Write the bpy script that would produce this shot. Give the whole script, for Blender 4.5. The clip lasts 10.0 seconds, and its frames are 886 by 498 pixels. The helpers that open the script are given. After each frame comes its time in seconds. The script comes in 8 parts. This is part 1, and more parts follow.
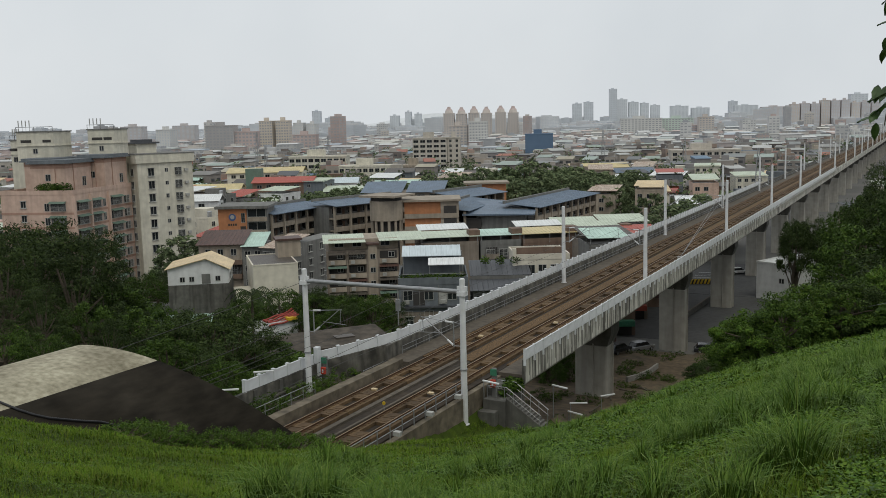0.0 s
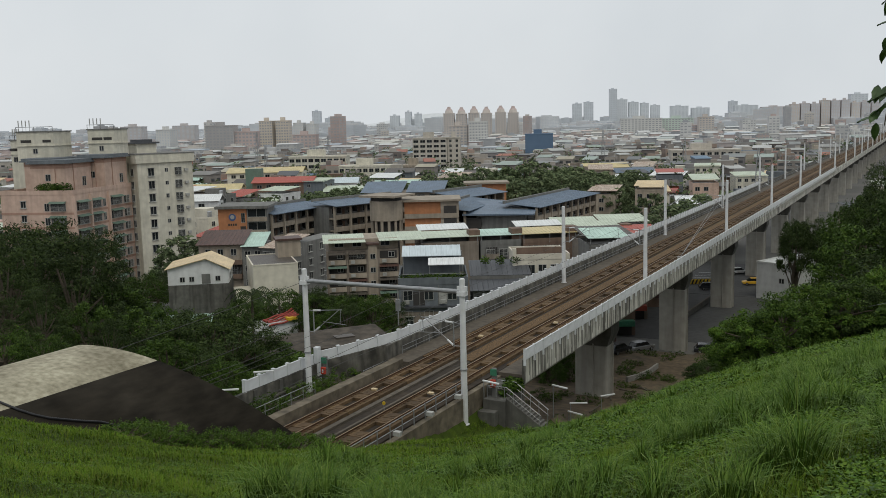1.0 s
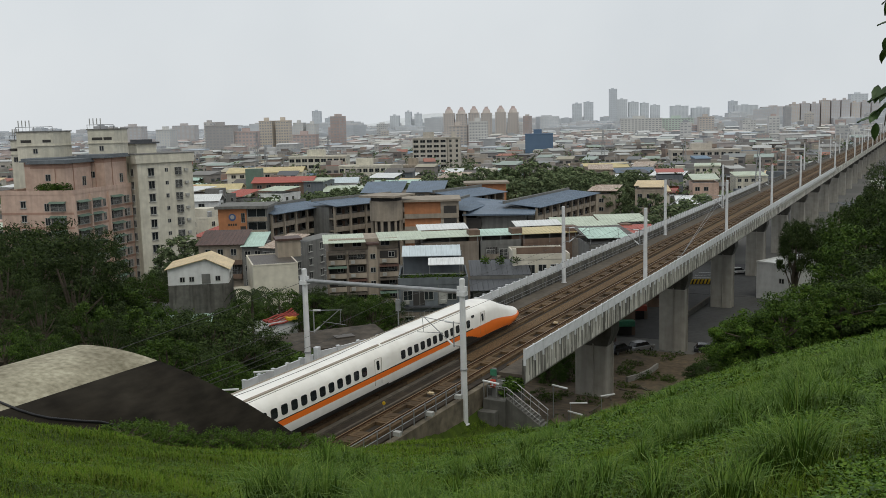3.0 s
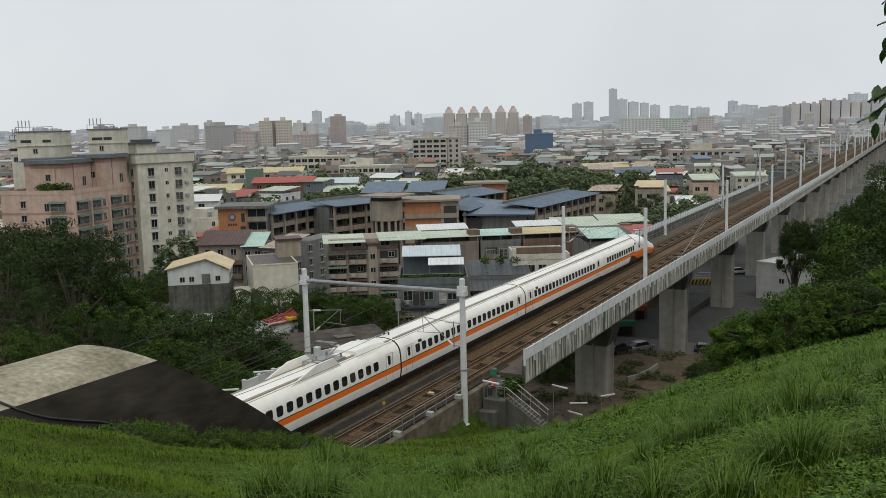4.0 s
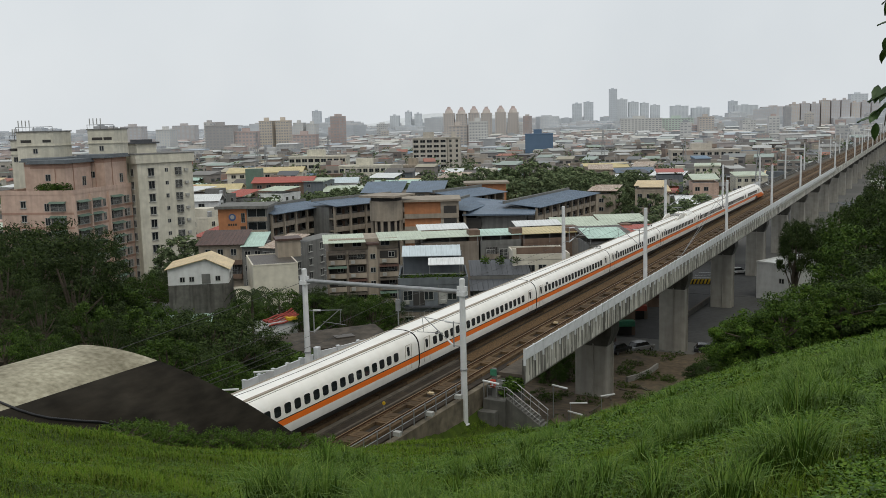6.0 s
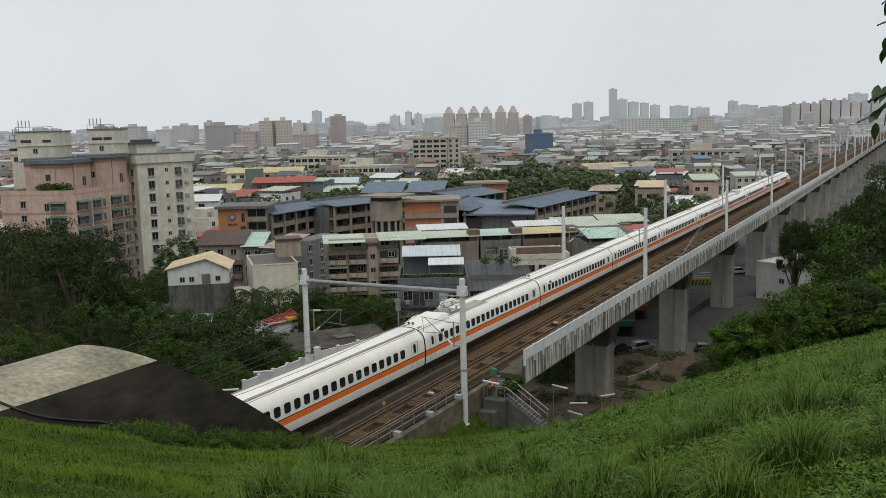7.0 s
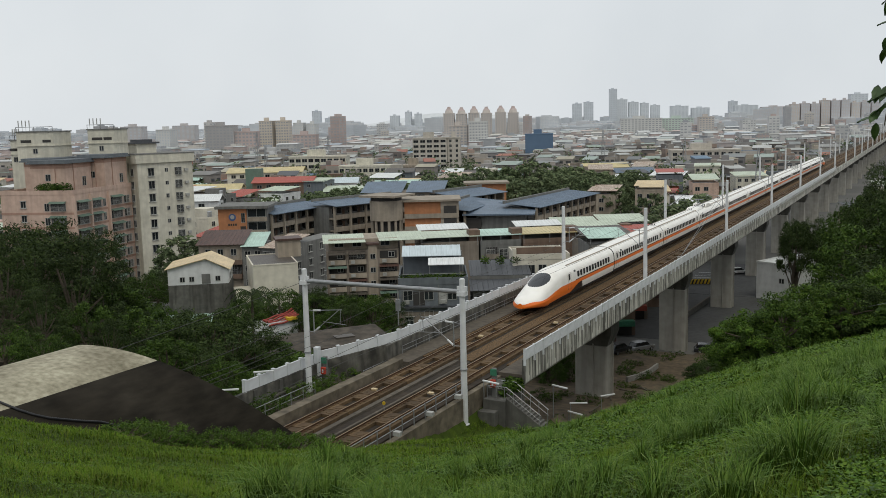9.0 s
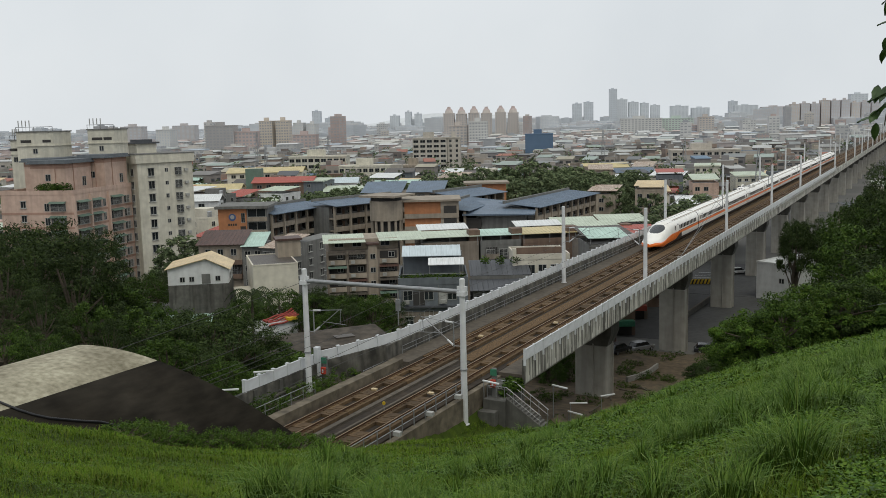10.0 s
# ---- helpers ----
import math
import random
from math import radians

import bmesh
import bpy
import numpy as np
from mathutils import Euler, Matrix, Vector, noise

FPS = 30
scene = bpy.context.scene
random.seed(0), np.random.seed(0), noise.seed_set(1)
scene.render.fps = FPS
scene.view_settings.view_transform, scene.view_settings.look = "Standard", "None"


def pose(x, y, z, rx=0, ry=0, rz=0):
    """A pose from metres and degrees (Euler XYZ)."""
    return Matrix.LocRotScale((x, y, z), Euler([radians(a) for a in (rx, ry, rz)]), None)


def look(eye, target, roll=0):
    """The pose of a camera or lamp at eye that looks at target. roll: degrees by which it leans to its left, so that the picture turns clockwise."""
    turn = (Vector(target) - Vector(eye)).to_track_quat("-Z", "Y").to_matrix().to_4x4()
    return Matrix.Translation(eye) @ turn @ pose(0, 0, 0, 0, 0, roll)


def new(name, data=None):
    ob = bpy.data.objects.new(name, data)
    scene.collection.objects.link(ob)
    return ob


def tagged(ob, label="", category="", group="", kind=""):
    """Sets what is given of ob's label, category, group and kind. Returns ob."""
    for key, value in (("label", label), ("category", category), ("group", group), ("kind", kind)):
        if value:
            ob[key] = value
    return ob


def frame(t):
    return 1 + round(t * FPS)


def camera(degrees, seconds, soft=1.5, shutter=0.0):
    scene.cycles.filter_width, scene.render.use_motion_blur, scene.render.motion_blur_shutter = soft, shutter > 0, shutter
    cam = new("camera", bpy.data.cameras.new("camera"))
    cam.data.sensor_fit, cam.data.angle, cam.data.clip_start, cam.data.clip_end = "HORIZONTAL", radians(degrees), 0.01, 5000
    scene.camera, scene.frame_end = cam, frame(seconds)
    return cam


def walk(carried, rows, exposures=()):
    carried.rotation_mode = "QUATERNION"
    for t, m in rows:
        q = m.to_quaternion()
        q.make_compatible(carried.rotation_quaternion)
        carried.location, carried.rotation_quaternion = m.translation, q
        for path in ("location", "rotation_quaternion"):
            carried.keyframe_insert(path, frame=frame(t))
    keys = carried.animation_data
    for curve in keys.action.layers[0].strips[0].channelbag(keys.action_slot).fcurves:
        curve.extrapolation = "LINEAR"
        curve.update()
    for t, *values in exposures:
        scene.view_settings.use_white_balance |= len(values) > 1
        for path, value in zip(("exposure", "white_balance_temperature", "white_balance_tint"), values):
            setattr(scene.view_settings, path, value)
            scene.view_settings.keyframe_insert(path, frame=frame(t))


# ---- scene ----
# The camera stands still on the grassy hillside above the line.
cam = camera(51.09, 10.0, soft=0.52)
EYE = Vector((36.81, -63.60, 19.94))
YAW, PITCH = radians(-27.64), radians(7.75)
AHEAD = Vector((math.sin(YAW) * math.cos(PITCH), math.cos(YAW) * math.cos(PITCH), -math.sin(PITCH)))
HOME = look(EYE, EYE + AHEAD * 50, -1.364)
walk(cam, [(0.0, HOME), (10.0, HOME)], [(0.0, 0.0, 6500, 7), (2.5, 0.0, 6500, 7), (4.0, 0.05, 6500, 7), (8.0, 0.05, 6500, 7), (10.0, 0.08, 6500, 7)])

# Overcast daylight: a veiled sun and a cloudy sky.
SUN_UP, SUN_ROUND = radians(58), radians(135)
world = bpy.data.worlds.new("overcast_sky")
scene.world = world
world.use_nodes = True
wn, wl = world.node_tree.nodes, world.node_tree.links
wn.clear()
sky = wn.new("ShaderNodeTexSky")
sky.sky_type, sky.sun_disc = "NISHITA", False
sky.sun_elevation, sky.sun_rotation = SUN_UP, SUN_ROUND
sky.air_density, sky.dust_density = 1.0, 6.0
dim = wn.new("ShaderNodeMix")
dim.data_type, dim.blend_type = "RGBA", "MULTIPLY"
dim.inputs["Factor"].default_value = 1.0
dim.inputs["B"].default_value = (0.1, 0.1, 0.1, 1)
wl.new(sky.outputs["Color"], dim.inputs["A"])
cloud = wn.new("ShaderNodeTexNoise")
cloud.inputs["Scale"].default_value, cloud.inputs["Detail"].default_value = 2.2, 5
veil = wn.new("ShaderNodeValToRGB")
veil.color_ramp.elements[0].position, veil.color_ramp.elements[0].color = 0.32, (0.675, 0.705, 0.748, 1)
veil.color_ramp.elements[1].position, veil.color_ramp.elements[1].color = 0.68, (0.795, 0.815, 0.848, 1)
wl.new(cloud.outputs["Fac"], veil.inputs["Fac"])
cover = wn.new("ShaderNodeMix")
cover.data_type = "RGBA"
cover.inputs["Factor"].default_value = 0.93
wl.new(dim.outputs["Result"], cover.inputs["A"])
wl.new(veil.outputs["Color"], cover.inputs["B"])
bg = wn.new("ShaderNodeBackground")
bg.inputs["Strength"].default_value = 1.0
wl.new(cover.outputs["Result"], bg.inputs["Color"])
wo = wn.new("ShaderNodeOutputWorld")
wl.new(bg.outputs["Background"], wo.inputs["Surface"])

sun_data = bpy.data.lights.new("sun", "SUN")
sun_data.energy, sun_data.angle, sun_data.color = 0.8, radians(25), (1.0, 0.95, 0.80)
sun = new("sun", sun_data)
SUN_WAY = Vector((math.sin(SUN_ROUND) * math.cos(SUN_UP), math.cos(SUN_ROUND) * math.cos(SUN_UP), math.sin(SUN_UP)))
sun.matrix_world = look(SUN_WAY * 100, (0, 0, 0))


# ---- materials ----
def material(name, a, b=None, scale=1.0, rough=0.8, metal=0.0, bump=0.0, stain=0.25, streak=0.0, vary=0.0, islands=None, objects=None, stretch=None, big=0.12, fine=0.3, gloss=0.5, run=1.1):
    """A surface from two colours, a fine grain, broad stains, and rain streaks or per-piece shifts where asked."""
    m = bpy.data.materials.new(name)
    m.use_nodes = True
    n, l = m.node_tree.nodes, m.node_tree.links
    bsdf = n["Principled BSDF"]
    bsdf.inputs["Roughness"].default_value, bsdf.inputs["Metallic"].default_value = rough, metal
    bsdf.inputs["Specular IOR Level"].default_value = gloss
    b = b or tuple(c * 0.75 for c in a)
    at = n.new("ShaderNodeTexCoord").outputs["Object"]
    if stretch:
        mp = n.new("ShaderNodeMapping")
        mp.inputs["Scale"].default_value = stretch
        l.new(at, mp.inputs["Vector"])
        grain_at = mp.outputs["Vector"]
    else:
        grain_at = at

    def noisy(where, size, detail=4.0):
        t = n.new("ShaderNodeTexNoise")
        t.inputs["Scale"].default_value, t.inputs["Detail"].default_value = size, detail
        l.new(where, t.inputs["Vector"])
        return t.outputs["Fac"]

    def ramp(fac, lo, hi, c0, c1):
        r = n.new("ShaderNodeValToRGB")
        r.color_ramp.elements[0].position, r.color_ramp.elements[1].position = lo, hi
        r.color_ramp.elements[0].color, r.color_ramp.elements[1].color = (*c0, 1), (*c1, 1)
        l.new(fac, r.inputs["Fac"])
        return r.outputs["Color"]

    def mix(kind, fac, x, y):
        q = n.new("ShaderNodeMix")
        q.data_type, q.blend_type = "RGBA", kind
        q.inputs["Factor"].default_value = fac
        l.new(x, q.inputs["A"])
        l.new(y, q.inputs["B"])
        return q.outputs["Result"]

    grain = noisy(grain_at, scale, 6)
    if islands or objects:
        pick = n.new("ShaderNodeNewGeometry").outputs["Random Per Island"] if islands else n.new("ShaderNodeObjectInfo").outputs["Random"]
        r = n.new("ShaderNodeValToRGB")
        r.color_ramp.interpolation = "CONSTANT"
        cols = islands or objects
        while len(r.color_ramp.elements) < len(cols):
            r.color_ramp.elements.new(0.5)
        for i, c in enumerate(cols):
            r.color_ramp.elements[i].position, r.color_ramp.elements[i].color = i / len(cols), (*c, 1)
        l.new(pick, r.inputs["Fac"])
        col = mix("MULTIPLY", fine, r.outputs["Color"], ramp(grain, 0.3, 0.7, (0.55, 0.55, 0.55), (1, 1, 1)))
    else:
        col = ramp(grain, 0.3, 0.7, b, a)
    if stain:
        col = mix("MULTIPLY", stain, col, ramp(noisy(at, big, 5), 0.35, 0.65, (0.45, 0.43, 0.40), (1, 1, 1)))
    if streak:
        mp = n.new("ShaderNodeMapping")
        mp.inputs["Scale"].default_value = (run, run, 0.05 + 0.03 * run)
        l.new(at, mp.inputs["Vector"])
        col = mix("MULTIPLY", streak, col, ramp(noisy(mp.outputs["Vector"], 1.0, 9), 0.40, 0.58, (0.16, 0.155, 0.15), (1, 1, 1)))
    if vary:
        info = n.new("ShaderNodeObjectInfo").outputs["Random"]
        col = mix("MULTIPLY", 1.0, col, ramp(info, 0, 1, (1 - vary, 1 - vary, 1 - vary), (1, 1, 1)))
    l.new(col, bsdf.inputs["Base Color"])
    if bump:
        bp = n.new("ShaderNodeBump")
        bp.inputs["Strength"].default_value, bp.inputs["Distance"].default_value = min(1, bump), 0.05
        l.new(noisy(grain_at, scale * 3, 6), bp.inputs["Height"])
        l.new(bp.outputs["Normal"], bsdf.inputs["Normal"])
    return m


M = {}
M["concrete"] = material("concrete", (0.36, 0.35, 0.32), (0.27, 0.26, 0.24), 1.5, 0.85, bump=0.25, streak=0.25)
M["pier"] = material("pier_concrete", (0.46, 0.44, 0.395), (0.36, 0.345, 0.305), 0.8, 0.85, bump=0.25, streak=0.2)
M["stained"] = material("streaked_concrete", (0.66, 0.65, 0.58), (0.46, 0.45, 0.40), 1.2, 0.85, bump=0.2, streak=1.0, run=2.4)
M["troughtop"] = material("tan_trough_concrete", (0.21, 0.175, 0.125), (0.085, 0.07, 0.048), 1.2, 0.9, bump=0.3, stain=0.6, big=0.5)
M["masonry"] = material("dark_streaked_block_wall", (0.20, 0.19, 0.165), (0.07, 0.068, 0.058), 1.1, 0.9, bump=0.4, streak=0.55, stain=0.6, big=0.6)
M["darkconcrete"] = material("dark_weathered_concrete", (0.15, 0.145, 0.13), (0.09, 0.088, 0.08), 1.3, 0.9, bump=0.3, streak=0.4)
M["path"] = material("walkway_concrete", (0.125, 0.104, 0.08), (0.07, 0.058, 0.044), 2.0, 0.9, bump=0.2, stain=0.4)
M["slab"] = material("track_slab_concrete", (0.195, 0.122, 0.056), (0.085, 0.050, 0.021), 1.6, 0.9, bump=0.3, stain=0.4, vary=0.5)
# Bed colour is darkened to paint shade into the shallow slab holes.
M["bed"] = material("brown_trackbed", (0.045, 0.031, 0.018), (0.018, 0.012, 0.007), 1.5, 0.95, bump=0.4, stain=0.5)
M["ballast"] = material("rusty_ballast", (0.205, 0.120, 0.048), (0.035, 0.020, 0.008), 7, 0.95, bump=1.0, stain=0.35)
M["rail"] = material("rusty_rail_side", (0.115, 0.055, 0.020), (0.05, 0.024, 0.010), 4, 0.75, 0.1)
M["railhead"] = material("worn_rail_head", (0.30, 0.20, 0.11), (0.22, 0.14, 0.075), 3, 0.45, 0.5)
M["panel"] = material("white_barrier_panel", (0.74, 0.76, 0.78), (0.62, 0.64, 0.66), 1.0, 0.6, stain=0.15, vary=0.06)
M["mast"] = material("pale_mast_paint", (0.72, 0.73, 0.74), (0.6, 0.61, 0.62), 1.5, 0.5, stain=0.15)
M["steel"] = material("galvanised_steel", (0.40, 0.41, 0.42), (0.28, 0.285, 0.29), 2, 0.5, 0.6)
M["wire"] = material("dark_cable", (0.06, 0.06, 0.06), (0.03, 0.03, 0.03), 2, 0.6)
M["white"] = material("white_train_paint", (0.92, 0.90, 0.85), (0.86, 0.83, 0.77), 0.8, 0.28, stain=0.08, big=0.5, streak=0.05)
M["orange"] = material("orange_train_paint", (0.90, 0.20, 0.022), (0.84, 0.17, 0.018), 0.6, 0.3, stain=0.05)
M["black"] = material("black_train_paint", (0.02, 0.02, 0.022), (0.014, 0.014, 0.016), 1, 0.35, stain=0)
M["under"] = material("dark_underframe", (0.035, 0.033, 0.03), (0.02, 0.019, 0.018), 2, 0.8)
M["roofgrey"] = material("warm_grey_roof_strip", (0.36, 0.31, 0.24), (0.26, 0.22, 0.17), 2, 0.6)
M["trainglass"] = material("train_window_glass", (0.02, 0.024, 0.028), (0.012, 0.014, 0.016), 1, 0.08, stain=0)
M["glass"] = material("window_glass", (0.035, 0.042, 0.048), (0.018, 0.02, 0.022), 0.6, 0.12, stain=0, vary=0.5)
M["frame"] = material("window_frame", (0.42, 0.42, 0.40), None, 3, 0.5)
M["hoodpale"] = material("pale_weathered_hood_concrete", (0.46, 0.428, 0.325), (0.24, 0.22, 0.155), 3.5, 0.9, bump=0.5, stain=0.7, big=0.45, gloss=0.2, streak=0.0)
M["hooddark"] = material("black_coated_hood_concrete", (0.045, 0.039, 0.030), (0.017, 0.015, 0.0115), 0.9, 0.9, bump=0.5, stain=0.7, big=0.35, gloss=0.1, stretch=(1.0, 0.5, 2.0))
M["soil"] = material("brown_soil", (0.15, 0.108, 0.062), (0.06, 0.045, 0.026), 1.2, 0.95, bump=0.6, stain=0.5)
M["grassbed"] = material("grassy_ground", (0.062, 0.092, 0.012), (0.028, 0.046, 0.008), 1.3, 0.95, bump=0.9, stain=0.4, big=0.25, gloss=0.1)
M["blade"] = material("grass_blades", (0.10, 0.17, 0.03), None, 0.8, 0.8, stain=0.5, big=0.3, gloss=0.12, islands=[(0.084, 0.150, 0.010), (0.118, 0.196, 0.014), (0.053, 0.103, 0.008), (0.124, 0.186, 0.018), (0.088, 0.155, 0.011), (0.120, 0.148, 0.024)])
M["tuft"] = material("tall_grass_blades", (0.12, 0.18, 0.06), None, 0.8, 0.7, stain=0.3, big=0.25, gloss=0.2, islands=[(0.072, 0.142, 0.014), (0.116, 0.198, 0.027), (0.050, 0.107, 0.011), (0.165, 0.245, 0.048), (0.084, 0.156, 0.015), (0.055, 0.120, 0.012)])
M["cover"] = material("leafy_ground_cover", (0.07, 0.14, 0.03), None, 0.8, 0.6, stain=0.35, big=0.3, gloss=0.2, islands=[(0.049, 0.108, 0.007), (0.078, 0.155, 0.010), (0.034, 0.078, 0.006), (0.105, 0.182, 0.014)])
M["leafdark"] = material("dark_leaves", (0.03, 0.05, 0.015), None, 0.6, 0.7, stain=0.25, vary=0.35, gloss=0.15, islands=[(0.033, 0.056, 0.015), (0.048, 0.078, 0.020), (0.023, 0.040, 0.010), (0.064, 0.094, 0.024)])
M["leafmid"] = material("green_leaves", (0.05, 0.08, 0.02), None, 0.6, 0.7, stain=0.25, vary=0.35, gloss=0.15, islands=[(0.046, 0.091, 0.012), (0.067, 0.125, 0.017), (0.032, 0.065, 0.010), (0.091, 0.150, 0.023)])
M["leafbright"] = material("bright_leaves", (0.08, 0.13, 0.03), None, 0.6, 0.7, stain=0.25, vary=0.35, gloss=0.15, islands=[(0.068, 0.138, 0.014), (0.097, 0.178, 0.020), (0.046, 0.096, 0.011), (0.121, 0.186, 0.028)])
# Two greens for farther trees, lightened and greyed in colour to imitate haze.
M["leafpark"] = material("hazed_green_leaves", (0.06, 0.09, 0.03), None, 0.6, 0.8, stain=0.2, vary=0.35, gloss=0.15, islands=[(0.150, 0.200, 0.100), (0.190, 0.240, 0.120), (0.110, 0.150, 0.080), (0.220, 0.270, 0.140)])
M["leafhazedark"] = material("hazed_dark_green_leaves", (0.05, 0.08, 0.03), None, 0.6, 0.8, stain=0.2, vary=0.3, gloss=0.15, islands=[(0.110, 0.155, 0.075), (0.145, 0.195, 0.090), (0.085, 0.120, 0.060), (0.170, 0.215, 0.105)])
M["bark"] = material("grey_bark", (0.12, 0.095, 0.07), (0.06, 0.048, 0.036), 4, 0.95, bump=0.6)
M["asphalt"] = material("asphalt", (0.075, 0.075, 0.075), (0.05, 0.05, 0.05), 1.0, 0.9, stain=0.35)
M["cityground"] = material("city_ground", (0.16, 0.155, 0.145), (0.09, 0.09, 0.085), 0.05, 0.95, stain=0.4, big=0.02)


# ---- building blocks ----
class Shape:
    """Collects faces, each with a material slot, for one mesh."""

    def __init__(self):
        self.v, self.f, self.s = [], [], []

    def face(self, pts, slot=0):
        i = len(self.v)
        self.v.extend(tuple(p) for p in pts)
        self.f.append(tuple(range(i, i + len(pts))))
        self.s.append(slot)

    def box(self, x0, x1, y0, y1, z0, z1, slot=0, m=None):
        c = [Vector((x, y, z)) for z in (z0, z1) for y in (y0, y1) for x in (x0, x1)]
        if m:
            c = [m @ q for q in c]
        i = len(self.v)
        self.v.extend(tuple(q) for q in c)
        for q in ((0, 2, 3, 1), (4, 5, 7, 6), (0, 1, 5, 4), (2, 6, 7, 3), (0, 4, 6, 2), (1, 3, 7, 5)):
            self.f.append(tuple(i + k for k in q))
            self.s.append(slot)
        return self

    def tube(self, p, q, r, r2=None, n=8, slot=0):
        p, q = Vector(p), Vector(q)
        r2 = r if r2 is None else r2
        way = (q - p).normalized()
        a = way.orthogonal().normalized()
        b = way.cross(a)
        i = len(self.v)
        for end, rad in ((p, r), (q, r2)):
            for k in range(n):
                t = 2 * math.pi * k / n
                self.v.append(tuple(end + (a * math.cos(t) + b * math.sin(t)) * rad))
        for k in range(n):
            j = (k + 1) % n
            self.f.append((i + k, i + j, i + n + j, i + n + k))
            self.s.append(slot)
        self.f.append(tuple(i + n - 1 - k for k in range(n)))
        self.f.append(tuple(i + n + k for k in range(n)))
        self.s.extend((slot, slot))
        return self

    def sweep(self, profile, y0, y1, slot=0, closed=True):
        """An outline in x and z, drawn out along y."""
        i, n = len(self.v), len(profile)
        self.v.extend((x, y0, z) for x, z in profile)
        self.v.extend((x, y1, z) for x, z in profile)
        for k in range(n if closed else n - 1):
            j = (k + 1) % n
            self.f.append((i + k, i + j, i + n + j, i + n + k))
            self.s.append(slot)
        if closed:
            self.f.append(tuple(i + n - 1 - k for k in range(n)))
            self.f.append(tuple(i + n + k for k in range(n)))
            self.s.extend((slot, slot))
        return self

    def mesh(self, name, mats, smooth=False):
        me = bpy.data.meshes.new(name)
        me.from_pydata(self.v, [], self.f)
        for m in mats if isinstance(mats, (list, tuple)) else [mats]:
            me.materials.append(m)
        me.polygons.foreach_set("material_index", self.s)
        if smooth:
            me.polygons.foreach_set("use_smooth", [True] * len(self.f))
        me.update()
        return me


def part(name, data, mats=None, parent=None, label="", m=None, smooth=False):
    """One mesh object under its thing, from a Shape or from a mesh in use."""
    me = data.mesh(name, mats, smooth) if isinstance(data, Shape) else data
    ob = new(name, me)
    ob.parent = parent
    if m:
        ob.matrix_basis = m
    if label:
        ob["label"] = label
    return ob


def thing(name, m, label, category, group="", kind=""):
    ob = new(name)
    ob.matrix_basis = m
    ob.empty_display_size = 0.5
    return tagged(ob, label, category, group, kind)


def beveled(me, width, segments=2):
    bm = bmesh.new()
    bm.from_mesh(me)
    bmesh.ops.bevel(bm, geom=bm.edges[:], offset=width, segments=segments, affect="EDGES", profile=0.5)
    bm.to_mesh(me)
    bm.free()
    return me


def array_mesh(name, verts, faces, mat):
    """A mesh from number arrays: many equal faces, as for leaves and grass."""
    me = bpy.data.meshes.new(name)
    k = faces.shape[1]
    me.vertices.add(len(verts))
    me.vertices.foreach_set("co", verts.astype(np.float32).ravel())
    me.loops.add(faces.size)
    me.loops.foreach_set("vertex_index", faces.astype(np.int32).ravel())
    me.polygons.add(len(faces))
    me.polygons.foreach_set("loop_start", np.arange(0, faces.size, k, dtype=np.int32))
    me.polygons.foreach_set("loop_total", np.full(len(faces), k, dtype=np.int32))
    me.materials.append(mat)
    me.update(calc_edges=True)
    me.validate()
    return me


# ---- ground: one sheet from the hillside to the horizon ----
F2, R2 = Vector((math.sin(YAW), math.cos(YAW))), Vector((math.cos(YAW), -math.sin(YAW)))


def ease(a, b, x):
    t = min(1.0, max(0.0, (x - a) / (b - a)))
    return t * t * (3 - 2 * t)


def hillside(x, y):
    """The grassy slope that falls away from the crest where the camera stands."""
    dx, dy = x - 36.81, y + 63.60
    d, r = dx * F2.x + dy * F2.y, dx * R2.x + dy * R2.y
    u = r / max(d, 7.0)
    w = 0.66 if u < -0.04 else 0.42
    s = 0.18 + 0.149 * math.exp(-(((u + 0.04) / w) ** 2))
    z = 18.34 - s * d if d > 0 else 18.34 - 0.05 * d
    edge = 48 + 16 * ease(0.12, 0.3, u)
    if u > 0.06:
        z -= ease(0.06, 0.2, u) * 0.55 * max(0.0, d - edge)
    return z


def base(x, y):
    return -17.0 + 2.6 * (1 - ease(64, 84, y)) + 4.2 * (1 - ease(8, 62, y))


def height(x, y):
    low = base(x, y)
    if y < -56 and abs(x - 2.25) < 14:
        return max(hillside(x, y), 12.5)
    if x > 0:
        z = max(hillside(x, y), low + 0.34 * max(0, x - 16) * ease(20, 60, y) * (1 - ease(140, 230, y)) * (1 - ease(45, 140, x) * 0.6))
        if y < 3.5 and x < (6.2 if y > -17 else 8.9):
            return -0.95
        if y < 8 and x < 16:
            z = max(z, -2.6 - 0.7 * max(0, x - 7.5))
        if y >= 3.5 and x < 9.5:
            z = min(z, low)
        return z
    if y < 3.5 and x > -3.2:
        return -0.95
    if y < 8 and x > -8.4:
        return -1.7
    if x > -9 and y >= 3.5:
        return low
    return max(low, min(14.0, -11.5 - 6.5 * ease(60, 74, y) + 0.42 * max(0.0, 12 - y) * (1 - ease(60, 200, -x))))


